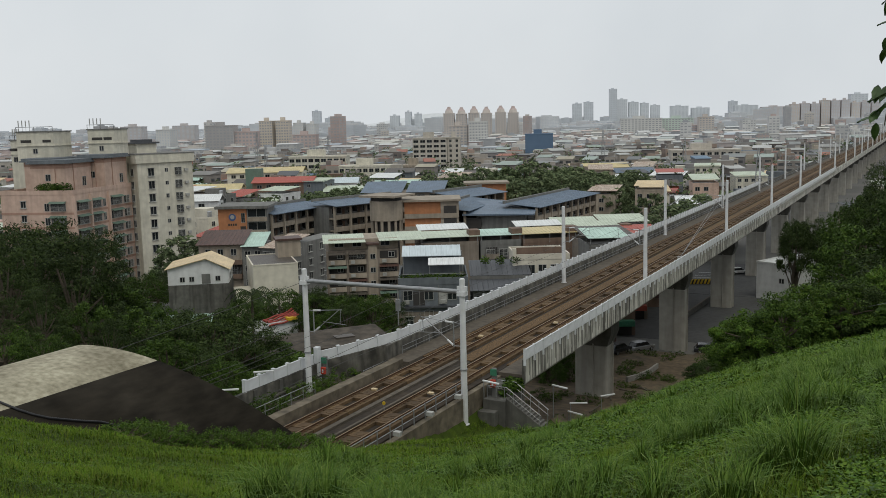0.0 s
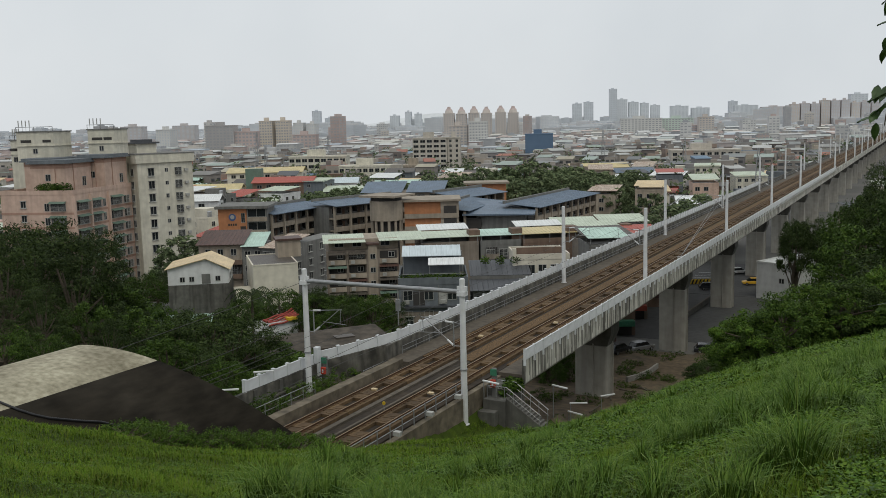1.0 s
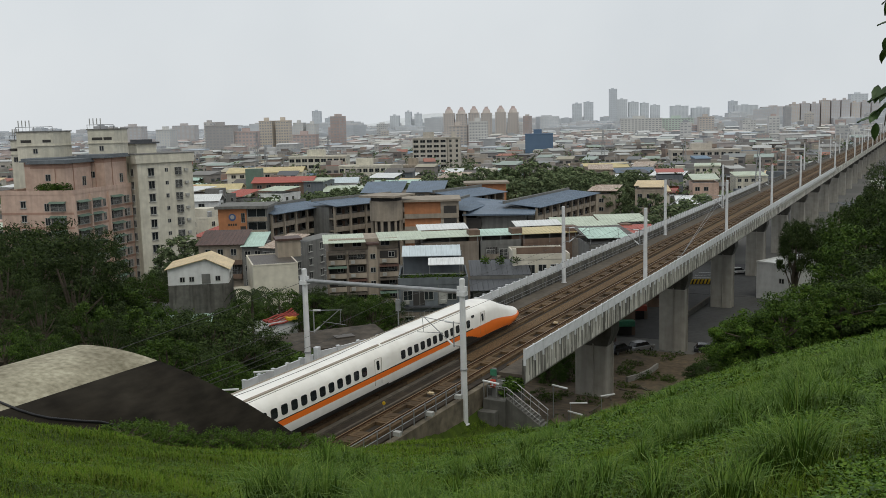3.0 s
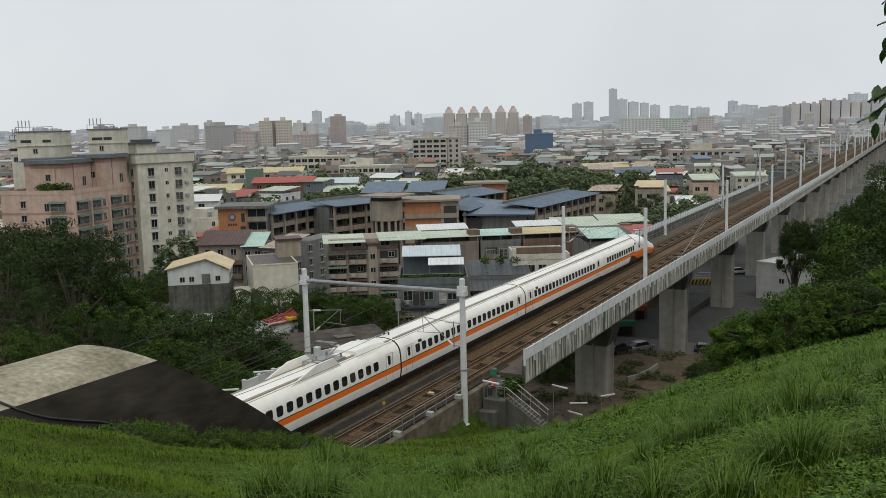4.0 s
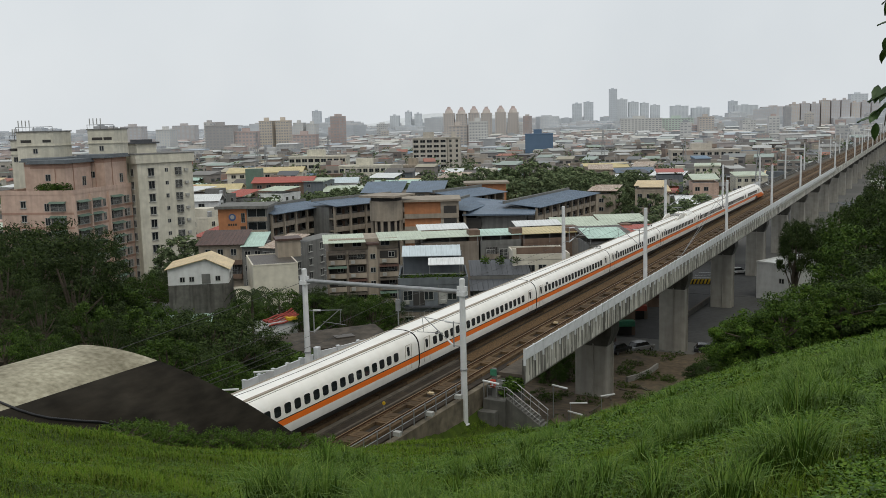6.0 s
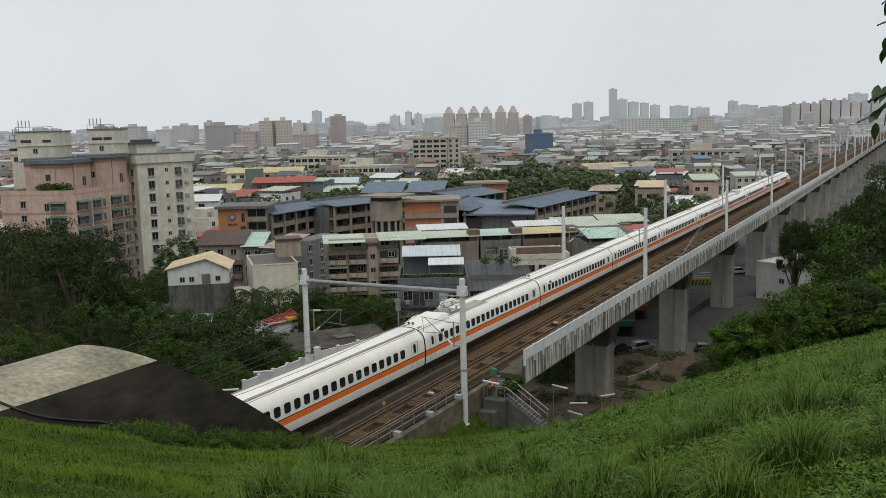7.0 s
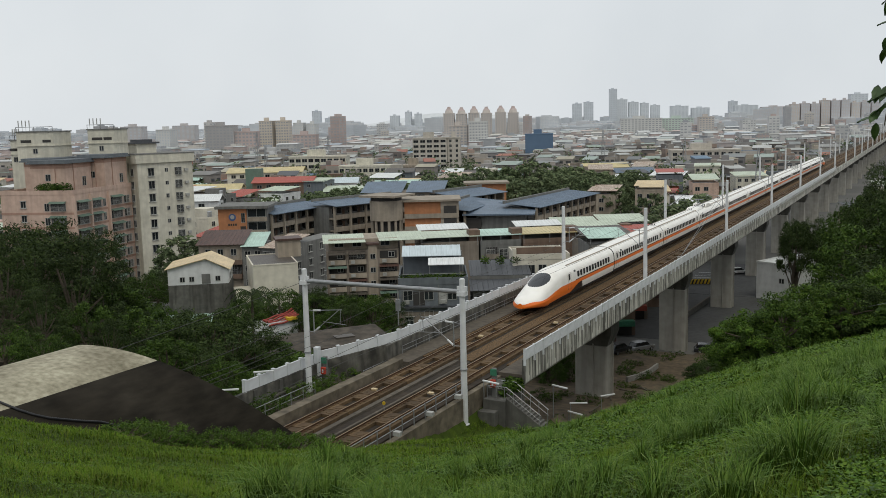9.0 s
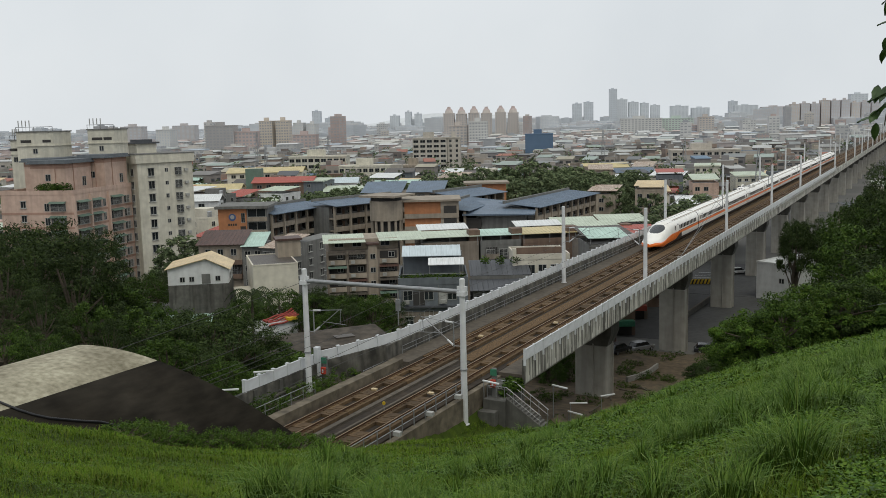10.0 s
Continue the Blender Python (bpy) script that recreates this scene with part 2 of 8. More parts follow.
def ground():
    def steps(lo, hi, near, far, grow=1.13):
        out, s = [], near
        a = lo
        while a <= hi:
            out.append(a)
            a += near
        s, a = near, hi
        while a < far:
            s *= grow
            a += s
            out.append(a)
        s, a = near, lo
        while a > -far:
            s *= grow
            a -= s
            out.insert(0, a)
        return out

    xs, ys = steps(-16, 62, 1.05, 4800), steps(-66, 36, 1.05, 4800)
    sh = Shape()
    for y in ys:
        for x in xs:
            z = height(x, y)
            if x > 6.5 and y < 40 and z > -12:
                z += 0.35 * noise.noise((x * 0.22, y * 0.22, 0.3)) + 0.12 * noise.noise((x * 0.9, y * 0.9, 4.0))
            sh.v.append((x, y, z))
    nx = len(xs)
    for j in range(len(ys) - 1):
        for i in range(nx - 1):
            a = j * nx + i
            sh.f.append((a, a + 1, a + nx + 1, a + nx))
            x, y = 0.5 * (xs[i] + xs[i + 1]), 0.5 * (ys[j] + ys[j + 1])
            if y > 130 or x < -70 or (abs(x) > 250) or (y > 75 and x < 6):
                slot = 1
            elif x > 6.2 and y < 42 and hillside(x, y) > base(x, y) + 0.5:
                slot = 0
            elif y < 8 and -9 < x < 9:
                slot = 2
            elif x < -9 and y < 60:
                slot = 0
            elif x > 12 and y > 10:
                slot = 0
            else:
                slot = 3
            sh.s.append(slot)
    ob = part("ground", sh, [M["grassbed"], M["cityground"], M["path"], M["soil"]], None, smooth=True)
    tagged(ob, "grassy hillside falling to bare soil and grey city ground", "ground", kind="structure")


ground()


def pipe_along(pts, r, n=8):
    """One bent pipe through the given points."""
    sh = Shape()
    pts = [Vector(p) for p in pts]
    for i, p in enumerate(pts):
        d = (pts[min(i + 1, len(pts) - 1)] - pts[max(i - 1, 0)]).normalized()
        u = d.cross(Vector((0.31, 0.17, 0.93))).normalized()
        w = d.cross(u)
        for k in range(n):
            a = 2 * math.pi * k / n
            q = p + r * (math.cos(a) * u + math.sin(a) * w)
            sh.v.append(tuple(q))
    for i in range(len(pts) - 1):
        for k in range(n):
            j = (k + 1) % n
            sh.f.append((i * n + k, i * n + j, (i + 1) * n + j, (i + 1) * n + k))
            sh.s.append(0)
    return sh


# ---- tunnel hood ----
def arch(grow=0.0):
    pts = []
    for k in range(97):
        t = math.pi * k / 96
        c, s = math.cos(t), math.sin(t)
        pts.append((2.25 + (6.7 + grow) * math.copysign(abs(c) ** 0.86, c), 1.0 + (8.8 + grow) * abs(s) ** 0.86))
    return [(2.25 + 6.75 + grow, -1.2)] + pts + [(2.25 - 6.75 - grow, -1.2)]


def tunnel_hood():
    root = thing("tunnel_hood", pose(0, 0, 0), "weathered concrete tunnel hood with slanted mouth and black-coated flank", "tunnel portal", kind="structure")

    def lip(z):
        return -22.0 - 11.0 * max(0.0, min(1.0, z / 9.8)) ** 1.05

    out, inn = arch(), arch(-0.6)
    pale, dark, rim = Shape(), Shape(), Shape()
    n = len(out)
    for k in range(n - 1):
        (xa, za), (xb, zb) = out[k], out[k + 1]
        mid = 0.5 * (za + zb)
        target = pale if mid > 9.22 or xb < 2.0 and mid > 8.6 else dark
        for j in range(10):
            p, q = j / 10, (j + 1) / 10
            ya0, ya1 = -62 + (lip(za) + 62) * p, -62 + (lip(za) + 62) * q
            yb0, yb1 = -62 + (lip(zb) + 62) * p, -62 + (lip(zb) + 62) * q
            target.face([(xa, ya0, za), (xb, yb0, zb), (xb, yb1, zb), (xa, ya1, za)])
        (xc, zc), (xd, zd) = inn[k], inn[k + 1]
        rim.face([(xa, lip(za), za), (xb, lip(zb), zb), (xd, lip(zd), zd), (xc, lip(zc), zc)])
        rim.face([(xc, lip(zc), zc), (xd, lip(zd), zd), (xd, -470, zd), (xc, -470, zc)])
    part("crown", pale, M["hoodpale"], root, "pale lichen-stained concrete crown", smooth=True)
    part("flank", dark, M["hooddark"], root, "black waterproof coating", smooth=True)
    part("lining", rim, M["darkconcrete"], root, "dark concrete rim and bore")
    part("bore_end", Shape().box(-5, 9.5, -471, -470, -1.2, 10), M["darkconcrete"], root)
    pts = [(3.9, -41.2, 9.78), (4.78, -40.4, 9.47), (5.47, -40.1, 9.15), (5.9, -39.73, 8.89), (6.23, -39.28, 8.66), (6.66, -38.22, 8.28), (6.92, -37.37, 8.01), (7.2, -36.6, 7.6)]
    tagged(part("black_pipe", pipe_along(pts, 0.05), M["black"]), "black plastic pipe lying against the hood", "pipe")


tunnel_hood()


# ---- track ----
Y0, Y1 = -470.0, 1500.0


def track(x):
    root = thing("railway_track", pose(x, 0, 0), "rusty rails on brown frame slabs", "railway track", "tracks", "structure")
    for side in (-0.7525, 0.7525):
        prof = [(side - 0.075, -0.17), (side + 0.075, -0.17), (side + 0.07, -0.15), (side + 0.012, -0.13), (side + 0.012, -0.05), (side + 0.036, -0.035), (side + 0.036, -0.003),
                (side - 0.036, -0.003), (side - 0.036, -0.035), (side - 0.012, -0.05), (side - 0.012, -0.13), (side - 0.07, -0.15)]
        part("rail", Shape().sweep(prof, Y0, Y1), M["rail"], root, "rusty steel rail")
        part("rail_head", Shape().box(side - 0.033, side + 0.033, Y0, Y1, -0.003, 0.004), M["railhead"], root, "worn running surface")
    part("bed", Shape().box(-1.75, 1.75, Y0, Y1, -0.75, -0.42), M["bed"], root)
    return root


def frame_slab():
    sh = Shape()
    for x0, x1, y0, y1 in ((-1.15, -0.42, -2.06, 2.06), (0.42, 1.15, -2.06, 2.06), (-0.42, 0.42, -2.06, -1.0), (-0.42, 0.42, 1.0, 2.06)):
        sh.box(x0, x1, y0, y1, -0.42, -0.19)
    for y in np.arange(-1.75, 1.8, 0.583):
        for side in (-0.7525, 0.7525):
            sh.box(side - 0.16, side + 0.16, y - 0.09, y + 0.09, -0.19, -0.145)
    for y in (-1.55, 1.55):
        sh.tube((0, y, -0.2), (0, y, -0.165), 0.28, n=14)
    return sh.mesh("track_slab", M["slab"])


SLAB = frame_slab()
for tx in (0.0, 4.5):
    tr = track(tx)
    for k in range(120):
        part("track_slab", SLAB, None, tr, m=pose(0, -38 + 4.22 * k, 0))
    far = Shape()
    for k in range(120, 320):
        y = -38 + 4.22 * k
        far.box(-1.15, -0.42, y - 2.06, y + 2.06, -0.42, -0.19)
        far.box(0.42, 1.15, y - 2.06, y + 2.06, -0.42, -0.19)
        far.box(-0.42, 0.42, y - 2.06, y - 1.0, -0.42, -0.19)
    tagged(part("far_slabs", far, M["slab"], tr), kind="stuff")

# gravel between and beside the tracks
gravel = Shape()
gravel.box(1.62, 2.88, 6, Y1, -0.75, -0.30)
gravel.box(-1.9, -1.62, 6, Y1, -0.75, -0.34)
gravel.box(6.12, 6.5, 6, Y1, -0.75, -0.34)
tagged(part("ballast", gravel, M["ballast"]), "rust-brown gravel between the tracks", "ballast", kind="stuff")
mid = Shape().box(1.75, 2.75, Y0, 6, -0.75, -0.36)
tagged(part("centre_strip", mid, M["bed"]), "grey concrete strip between the tracks", "trackbed", kind="structure")


# ---- viaduct ----
def viaduct():
    root = thing("viaduct", pose(2.25, 0, 0), "long concrete railway viaduct with streaked edge beams", "viaduct", kind="structure")
    deck = [(-6.4, -0.75), (-6.4, -1.15), (-3.6, -1.75), (-2.6, -4.1), (2.6, -4.1), (3.6, -1.75), (6.4, -1.15), (6.4, -0.75)]
    y = 3.6
    ends = [41.0 + 39.3 * k for k in range(37)]
    for e in ends:
        part("girder_span", Shape().sweep(deck, y + 0.06, e - 0.06), M["pier"], root, "grey concrete box girder")
        y = e
    for side in (-1, 1):
        a, b = side * 6.5, side * 6.28
        wall = Shape().box(min(a, b), max(a, b), 3.6, 1480, -1.05, 0.92)
        # The left wall takes the darker block colour, the right one the paler.
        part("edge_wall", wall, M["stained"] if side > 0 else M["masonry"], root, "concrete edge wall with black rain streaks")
        part("walkway", Shape().box(min(side * 4.2, side * 6.28), max(side * 4.2, side * 6.28), 3.6, 1480, -0.75, -0.32), M["path"], root, "concrete cable-trough walkway")
    rib = Shape().box(6.5, 6.60, -0.05, 0.05, -0.15, 0.9).sweep([(6.5, -0.6), (6.52, -0.6), (6.60, -0.15), (6.5, -0.15)], -0.05, 0.05).mesh("rib", M["concrete"])
    for k in range(140):
        part("rib", rib, None, root, m=pose(0, 4.6 + 2.0 * k, 0))
    for k, e in enumerate(ends[:-1]):
        col = Shape()
        z0 = base(2, e) - 1.5
        col.box(-2.0, 2.0, e - 1.4, e + 1.4, z0, -6.6)
        me = beveled(col.mesh("column", M["pier"]), 0.22, 2)
        pier = part("pier", me, None, root, "grey concrete column with a dark flared head")
        head = Shape()
        for (w0, d0, za), (w1, d1, zb) in (((2.0, 1.4, -6.62), (2.55, 1.65, -5.1)), ((2.55, 1.65, -5.1), (2.55, 1.65, -4.12))):
            q0 = [(-w0, e - d0, za), (w0, e - d0, za), (w0, e + d0, za), (-w0, e + d0, za)]
            q1 = [(-w1, e - d1, zb), (w1, e - d1, zb), (w1, e + d1, zb), (-w1, e + d1, zb)]
            for i in range(4):
                j = (i + 1) % 4
                head.face([q0[i], q0[j], q1[j], q1[i]])
        head.face([(-2.55, e - 1.65, -4.12), (2.55, e - 1.65, -4.12), (2.55, e + 1.65, -4.12), (-2.55, e + 1.65, -4.12)])
        part("pier_head", head, M["darkconcrete"], pier)
        part("downpipe", Shape().tube((0.3, e - 1.49, z0 + 1), (0.3, e - 1.49, -6.4), 0.09).tube((2.09, e + 0.5, z0 + 1), (2.09, e + 0.5, -6.4), 0.08), M["pier"], pier)
    part("abutment", Shape().box(-6.5, 6.5, 0.6, 3.55, -12, -0.76), M["darkconcrete"], root, "dark weathered concrete abutment")


viaduct()


def barrier_panel():
    sh = Shape()
    sh.box(-0.035, 0.035, 0.04, 1.96, 0.0, 0.84)
    sh.box(-0.06, 0.06, 0.04, 1.96, 0.84, 0.90)
    for k in range(1, 8):
        sh.box(0.035, 0.05, 0.24 * k - 0.02, 0.24 * k + 0.02, 0.02, 0.82)
    sh.box(-0.10, 0.10, -0.05, 0.05, -0.45, 0.95)
    return sh.mesh("barrier_panel", M["panel"])


def post_panel():
    sh = Shape()
    sh.box(-0.04, 0.04, 0.1, 1.96, 0.0, 0.86)
    sh.box(-0.06, 0.06, 0.1, 1.96, 0.80, 0.88)
    sh.box(-0.14, 0.14, -0.12, 0.12, -0.06, 0.95)
    sh.box(-0.16, 0.16, -0.14, 0.14, 0.95, 1.0)
    return sh.mesh("barrier_panel", M["panel"])


PANEL = barrier_panel()
POSTED = post_panel()


def barrier(x, ya, yb, z, label, gap=2.0, turn=0, tilt=0, panel=PANEL):
    root = thing("noise_barrier", pose(x, ya, z, tilt, 0, turn), label, "barrier", "trackside barriers", "structure")
    n = int((yb - ya) / gap)
    for k in range(n):
        part("barrier_panel", panel, None, root, m=pose(0, k * gap, 0) @ Matrix.Diagonal((1, gap / 2, 1, 1)))
    return root


barrier(8.79, 3.6, 286, 0.88, "white panel barrier along the viaduct edge")
barrier(-4.29, 6.0, 206, 0.88, "white panel barrier along the viaduct edge", panel=POSTED)


# ---- overhead line ----
def mast_mesh(h):
    return Shape().tube((0, 0, 0), (0, 0, h), 0.26, 0.21, 14).tube((0, 0, 0), (0, 0, 0.05), 0.36, 0.36, 14).tube((0, 0, h), (0, 0, h + 0.06), 0.22, 0.1, 14)


def cantilever(root, x, side, z0):
    """Bracket, stay tube, registration arm and insulators that reach from the mast over its track."""
    sh = Shape()
    sh.tube((x, 0, z0), (x + side * 0.55, 0, z0), 0.03)
    sh.tube((x, 0, z0 - 1.75), (x + side * 0.55, 0, z0 - 1.75), 0.03)
    sh.tube((x + side * 0.55, 0, z0 + 0.1), (x + side * 0.55, 0, z0 - 1.85), 0.05)
    tip = x + side * 3.3
    sh.tube((x + side * 0.55, 0, z0), (tip, 0, z0 + 0.25), 0.03)
    sh.tube((x + side * 0.55, 0, z0 - 1.75), (tip - side * 0.3, 0, z0 + 0.2), 0.035)
    sh.tube((x + side * 1.5, 0, z0 - 0.85), (tip + side * 0.4, 0, z0 - 0.95), 0.025)
    sh.tube((tip - side * 0.2, 0, z0 - 0.9), (tip - side * 0.1, 0, z0 + 0.2), 0.02)
    c = part("cantilever", sh, M["steel"], root, "galvanised bracket arm")
    for p, q in (((x + side * 0.6, 0, z0 + 0.01), (x + side * 1.25, 0, z0 + 0.06)), ((x + side * 0.6, 0, z0 - 1.72), (x + side * 1.1, 0, z0 - 1.32))):
        part("insulator", Shape().tube(p, q, 0.075), M["mast"], c, "pale ribbed insulator")


def lone_mast(x, y, z0, ztop, side):
    root = thing("catenary_mast", pose(x, y, z0), "pale round catenary mast with bracket arm", "catenary mast", "catenary masts")
    part("pole", mast_mesh(ztop - z0), M["mast"], root, smooth=False)
    cantilever(root, side * 0.2, side, 6.6 - z0)
    return root


def portal():
    root = thing("catenary_portal", pose(0, -3.27, 0), "two pale round masts joined by a tubular crossbeam", "catenary portal")
    for x, z0 in ((-7.49, -2.0), (6.73, -2.6)):
        p = part("pole", mast_mesh(8.5 - z0), M["mast"], root, m=pose(x, 0, z0))
        part("clamp", Shape().box(-0.32, 0.32, -0.3, 0.3, 0, 0.32).box(-0.38, 0.38, -0.12, 0.12, 0.3, 0.7), M["mast"], p, m=pose(0, 0, 7.15 - z0 + 0.1))
        part("band", Shape().tube((0, 0, 0), (0, 0, 0.1), 0.29, n=14), M["steel"], p, m=pose(0, 0, 2.2 - z0 - 0.6))
    part("crossbeam", Shape().tube((-7.3, 0, 7.55), (6.5, 0, 7.55), 0.17, n=12), M["steel"], root, "grey tubular crossbeam")
    cantilever(root, -7.3, 1, 5.15)
    cantilever(root, 6.5, -1, 5.15)
    hang = Shape().tube((1.2, 0, 7.45), (1.2, 0, 4.6), 0.05).box(1.05, 1.35, -0.12, 0.12, 5.7, 6.6)
    part("hanger", hang, M["steel"], root)


portal()
MY = [45.4 + 50.9 * k for k in range(26)]
for y in MY:
    lone_mast(-3.2, y, -0.35, 9.25, 1)
    lone_mast(7.18, y, -0.35, 9.25, -1)


def guy_wires():
    root = thing("guy_anchor", pose(6.55, 66.0, -0.34), "small grey anchor block with two guy wires", "anchor")
    part("block", beveled(Shape().box(-0.35, 0.35, -0.4, 0.4, 0, 0.9).mesh("block", M["concrete"]), 0.05), None, root)
    for z in (7.4, 8.6):
        part("guy_wire", Shape().tube((0, 0, 0.8), (0.5, 30.0, z), 0.03, n=5), M["steel"], root)
    rail = thing("cable_rail", pose(-3.95, 6, 0), "thin grey cable rail along the inner wall", "railing")
    for z in (-0.05, 0.35):
        part("rail", Shape().tube((0, 0, z), (0, 400, z), 0.03, n=5), M["steel"], rail)
    for k in range(60):
        part("post", Shape().box(-0.03, 0.03, -0.03, 0.03, -0.32, 0.4), M["steel"], rail, m=pose(0, 2.5 * k, 0))


guy_wires()


def wires():
    root = thing("overhead_wires", pose(0, 0, 0), "thin dark overhead line wires above the tracks", "cable")
    ys = [-38.0, -3.27] + MY
    for x in (0.0, 4.5):
        cont, mess = Shape(), Shape()
        cont.tube((x, ys[0], 5.05), (x, ys[-1], 5.05), 0.014, n=4)
        for a, b in zip(ys, ys[1:]):
            for k in range(8):
                p, q = k / 8, (k + 1) / 8
                sag = lambda t: 6.35 - 1.0 * 4 * t * (1 - t) * 0.7
                mess.tube((x, a + (b - a) * p, sag(p)), (x, a + (b - a) * q, sag(q)), 0.016, n=4)
        part("contact_wire", cont, M["wire"], root)
        part("messenger_wire", mess, M["wire"], root)


wires()


def feeders():
    root = thing("feeder_wires", pose(0, 0, 0), "thin dark feeder wires from the portal mast past the tunnel hood", "cable")
    for x, za, zb in ((-7.9, 7.35, 4.9), (-7.7, 4.2, 2.6), (-7.6, 2.6, 1.6)):
        sh = Shape()
        for k in range(10):
            p, q = k / 10, (k + 1) / 10
            sag = lambda t: za + (zb - za) * t - 0.8 * t * (1 - t)
            sh.tube((x, -3.27 - 55 * p, sag(p)), (x, -3.27 - 55 * q, sag(q)), 0.022, n=5)
        part("wire", sh, M["wire"], root)


feeders()


# ---- train ----
CAR = [(1.30, 0.25), (1.50, 0.40), (1.60, 0.72), (1.66, 1.0), (1.69, 1.36), (1.69, 1.75), (1.688, 1.82), (1.66, 2.4), (1.60, 2.78), (1.48, 3.08), (1.25, 3.34), (0.95, 3.52), (0.6, 3.61), (0.25, 3.65)]
FULL = CAR + [(-x, z) for x, z in reversed(CAR)]


def band(z):
    return 2 if z < 0.7 else 0 if z < 1.35 else 1 if z < 1.74 else 3 if z < 1.83 else 0


def car_shell(length):
    sh = Shape()
    n = len(FULL)
    for k in range(n - 1):
        (xa, za), (xb, zb) = FULL[k], FULL[k + 1]
        sh.face([(xa, 0, za), (xb, 0, zb), (xb, length, zb), (xa, length, za)], band(0.5 * (za + zb)))
    sh.face([(x, 0, z) for x, z in reversed(FULL)], 2)
    sh.face([(x, length, z) for x, z in FULL], 2)
    return sh


PAINT = [M["white"], M["orange"], M["under"], M["black"], M["trainglass"]]


def nose_shell(length, taper):
    """End car: straight body from y = 0, then a long drooping nose; y = length is the tip."""
    soft = list(FULL)
    for _ in range(2):
        cut = [soft[0]]
        for (xa, za), (xb, zb) in zip(soft, soft[1:]):
            cut += [(0.78 * xa + 0.22 * xb, 0.78 * za + 0.22 * zb), (0.22 * xa + 0.78 * xb, 0.22 * za + 0.78 * zb)]
        soft = cut + [soft[-1]]
    fine = []
    for (xa, za), (xb, zb) in zip(soft, soft[1:]):
        k = max(1, int(math.hypot(xb - xa, zb - za) / 0.04))
        fine += [(xa + (xb - xa) * i / k, za + (zb - za) * i / k) for i in range(k)]
    fine.append(soft[-1])
    straight = length - taper
    ys = [0.0, 6.0, 11.5] + [11.5 + (straight - 11.5) * k / 60.0 for k in range(1, 61)] + [straight + taper * (1 - (1 - k / 170.0) ** 1.25) for k in range(1, 171)]
    sh = Shape()
    n = len(fine)
    for y in ys:
        s = max(0.0, (y - straight) / taper)
        wide = max(0.16, max(0.0, 1 - s ** 7.0) ** 0.5)
        top = 3.65 - 0.25 * s - 1.86 * ease(0.10, 1.0, s) - 0.34 * max(0.0, (s - 0.88) / 0.12) ** 2
        low = 0.25 + 0.42 * ease(0.55, 1.0, s)
        for x, z in fine:
            t = (z - 0.25) / 3.4
            pinch = 1 - 0.42 * s * max(0, t - 0.35)
            sh.v.append((x * wide * pinch, y, low + (top - low) * t))
    for j in range(len(ys) - 1):
        y = 0.5 * (ys[j] + ys[j + 1])
        s = max(0.0, (y - straight) / taper)
        for k in range(n - 1):
            z = 0.5 * (fine[k][1] + fine[k + 1][1])
            t = (z - 0.25) / 3.4
            x = abs(0.5 * (fine[k][0] + fine[k + 1][0])) / 1.69
            lower = 1.35 - 0.9 * ease(13.0, 17.4, y)
            upper = 1.75 + 0.10 * s + 0.75 * ease(0.72, 1.0, s)
            glass = max(abs((s - 0.455) / 0.165) ** 2.6 + abs(x / (0.74 - 0.5 * max(0.0, s - 0.42))) ** 3.2, (1 - t) / 0.30)
            if glass ** 1.0 < 1.0:
                slot = 4
            elif z < 0.62 and s < 0.55:
                slot = 2
            elif z < lower:
                slot = 0 if y < 12.4 - 0.6 * (1.35 - z) else 3 if y < 17.0 else 1
            elif z < upper:
                slot = 0 if s > 0.7 and x < 0.42 - 0.5 * (s - 0.7) and t > 0.30 else 1
            elif z < 1.83 and y < 14.5:
                slot = 3
            else:
                slot = 0
            a = j * n + k
            sh.f.append((a, a + 1, a + n + 1, a + n))
            sh.s.append(slot)
    sh.face([(x, 0, z) for x, z in reversed(FULL)], 2)
    m = len(ys) - 1
    sh.f.append(tuple(m * n + k for k in range(n)))
    sh.s.append(1)
    return sh


def rounded(w, h, r, depth):
    sh = Shape()
    pts = []
    for cx, cz, a0 in ((w / 2 - r, h / 2 - r, 0), (-w / 2 + r, h / 2 - r, 90), (-w / 2 + r, -h / 2 + r, 180), (w / 2 - r, -h / 2 + r, 270)):
        for k in range(4):
            t = radians(a0 + 30 * k)
            pts.append((cx + r * math.cos(t), cz + r * math.sin(t)))
    sh.sweep(pts, -depth, depth)
    return sh


def welded(me):
    bm = bmesh.new()
    bm.from_mesh(me)
    bmesh.ops.remove_doubles(bm, verts=bm.verts[:], dist=0.0005)
    bm.to_mesh(me)
    bm.free()
    return me


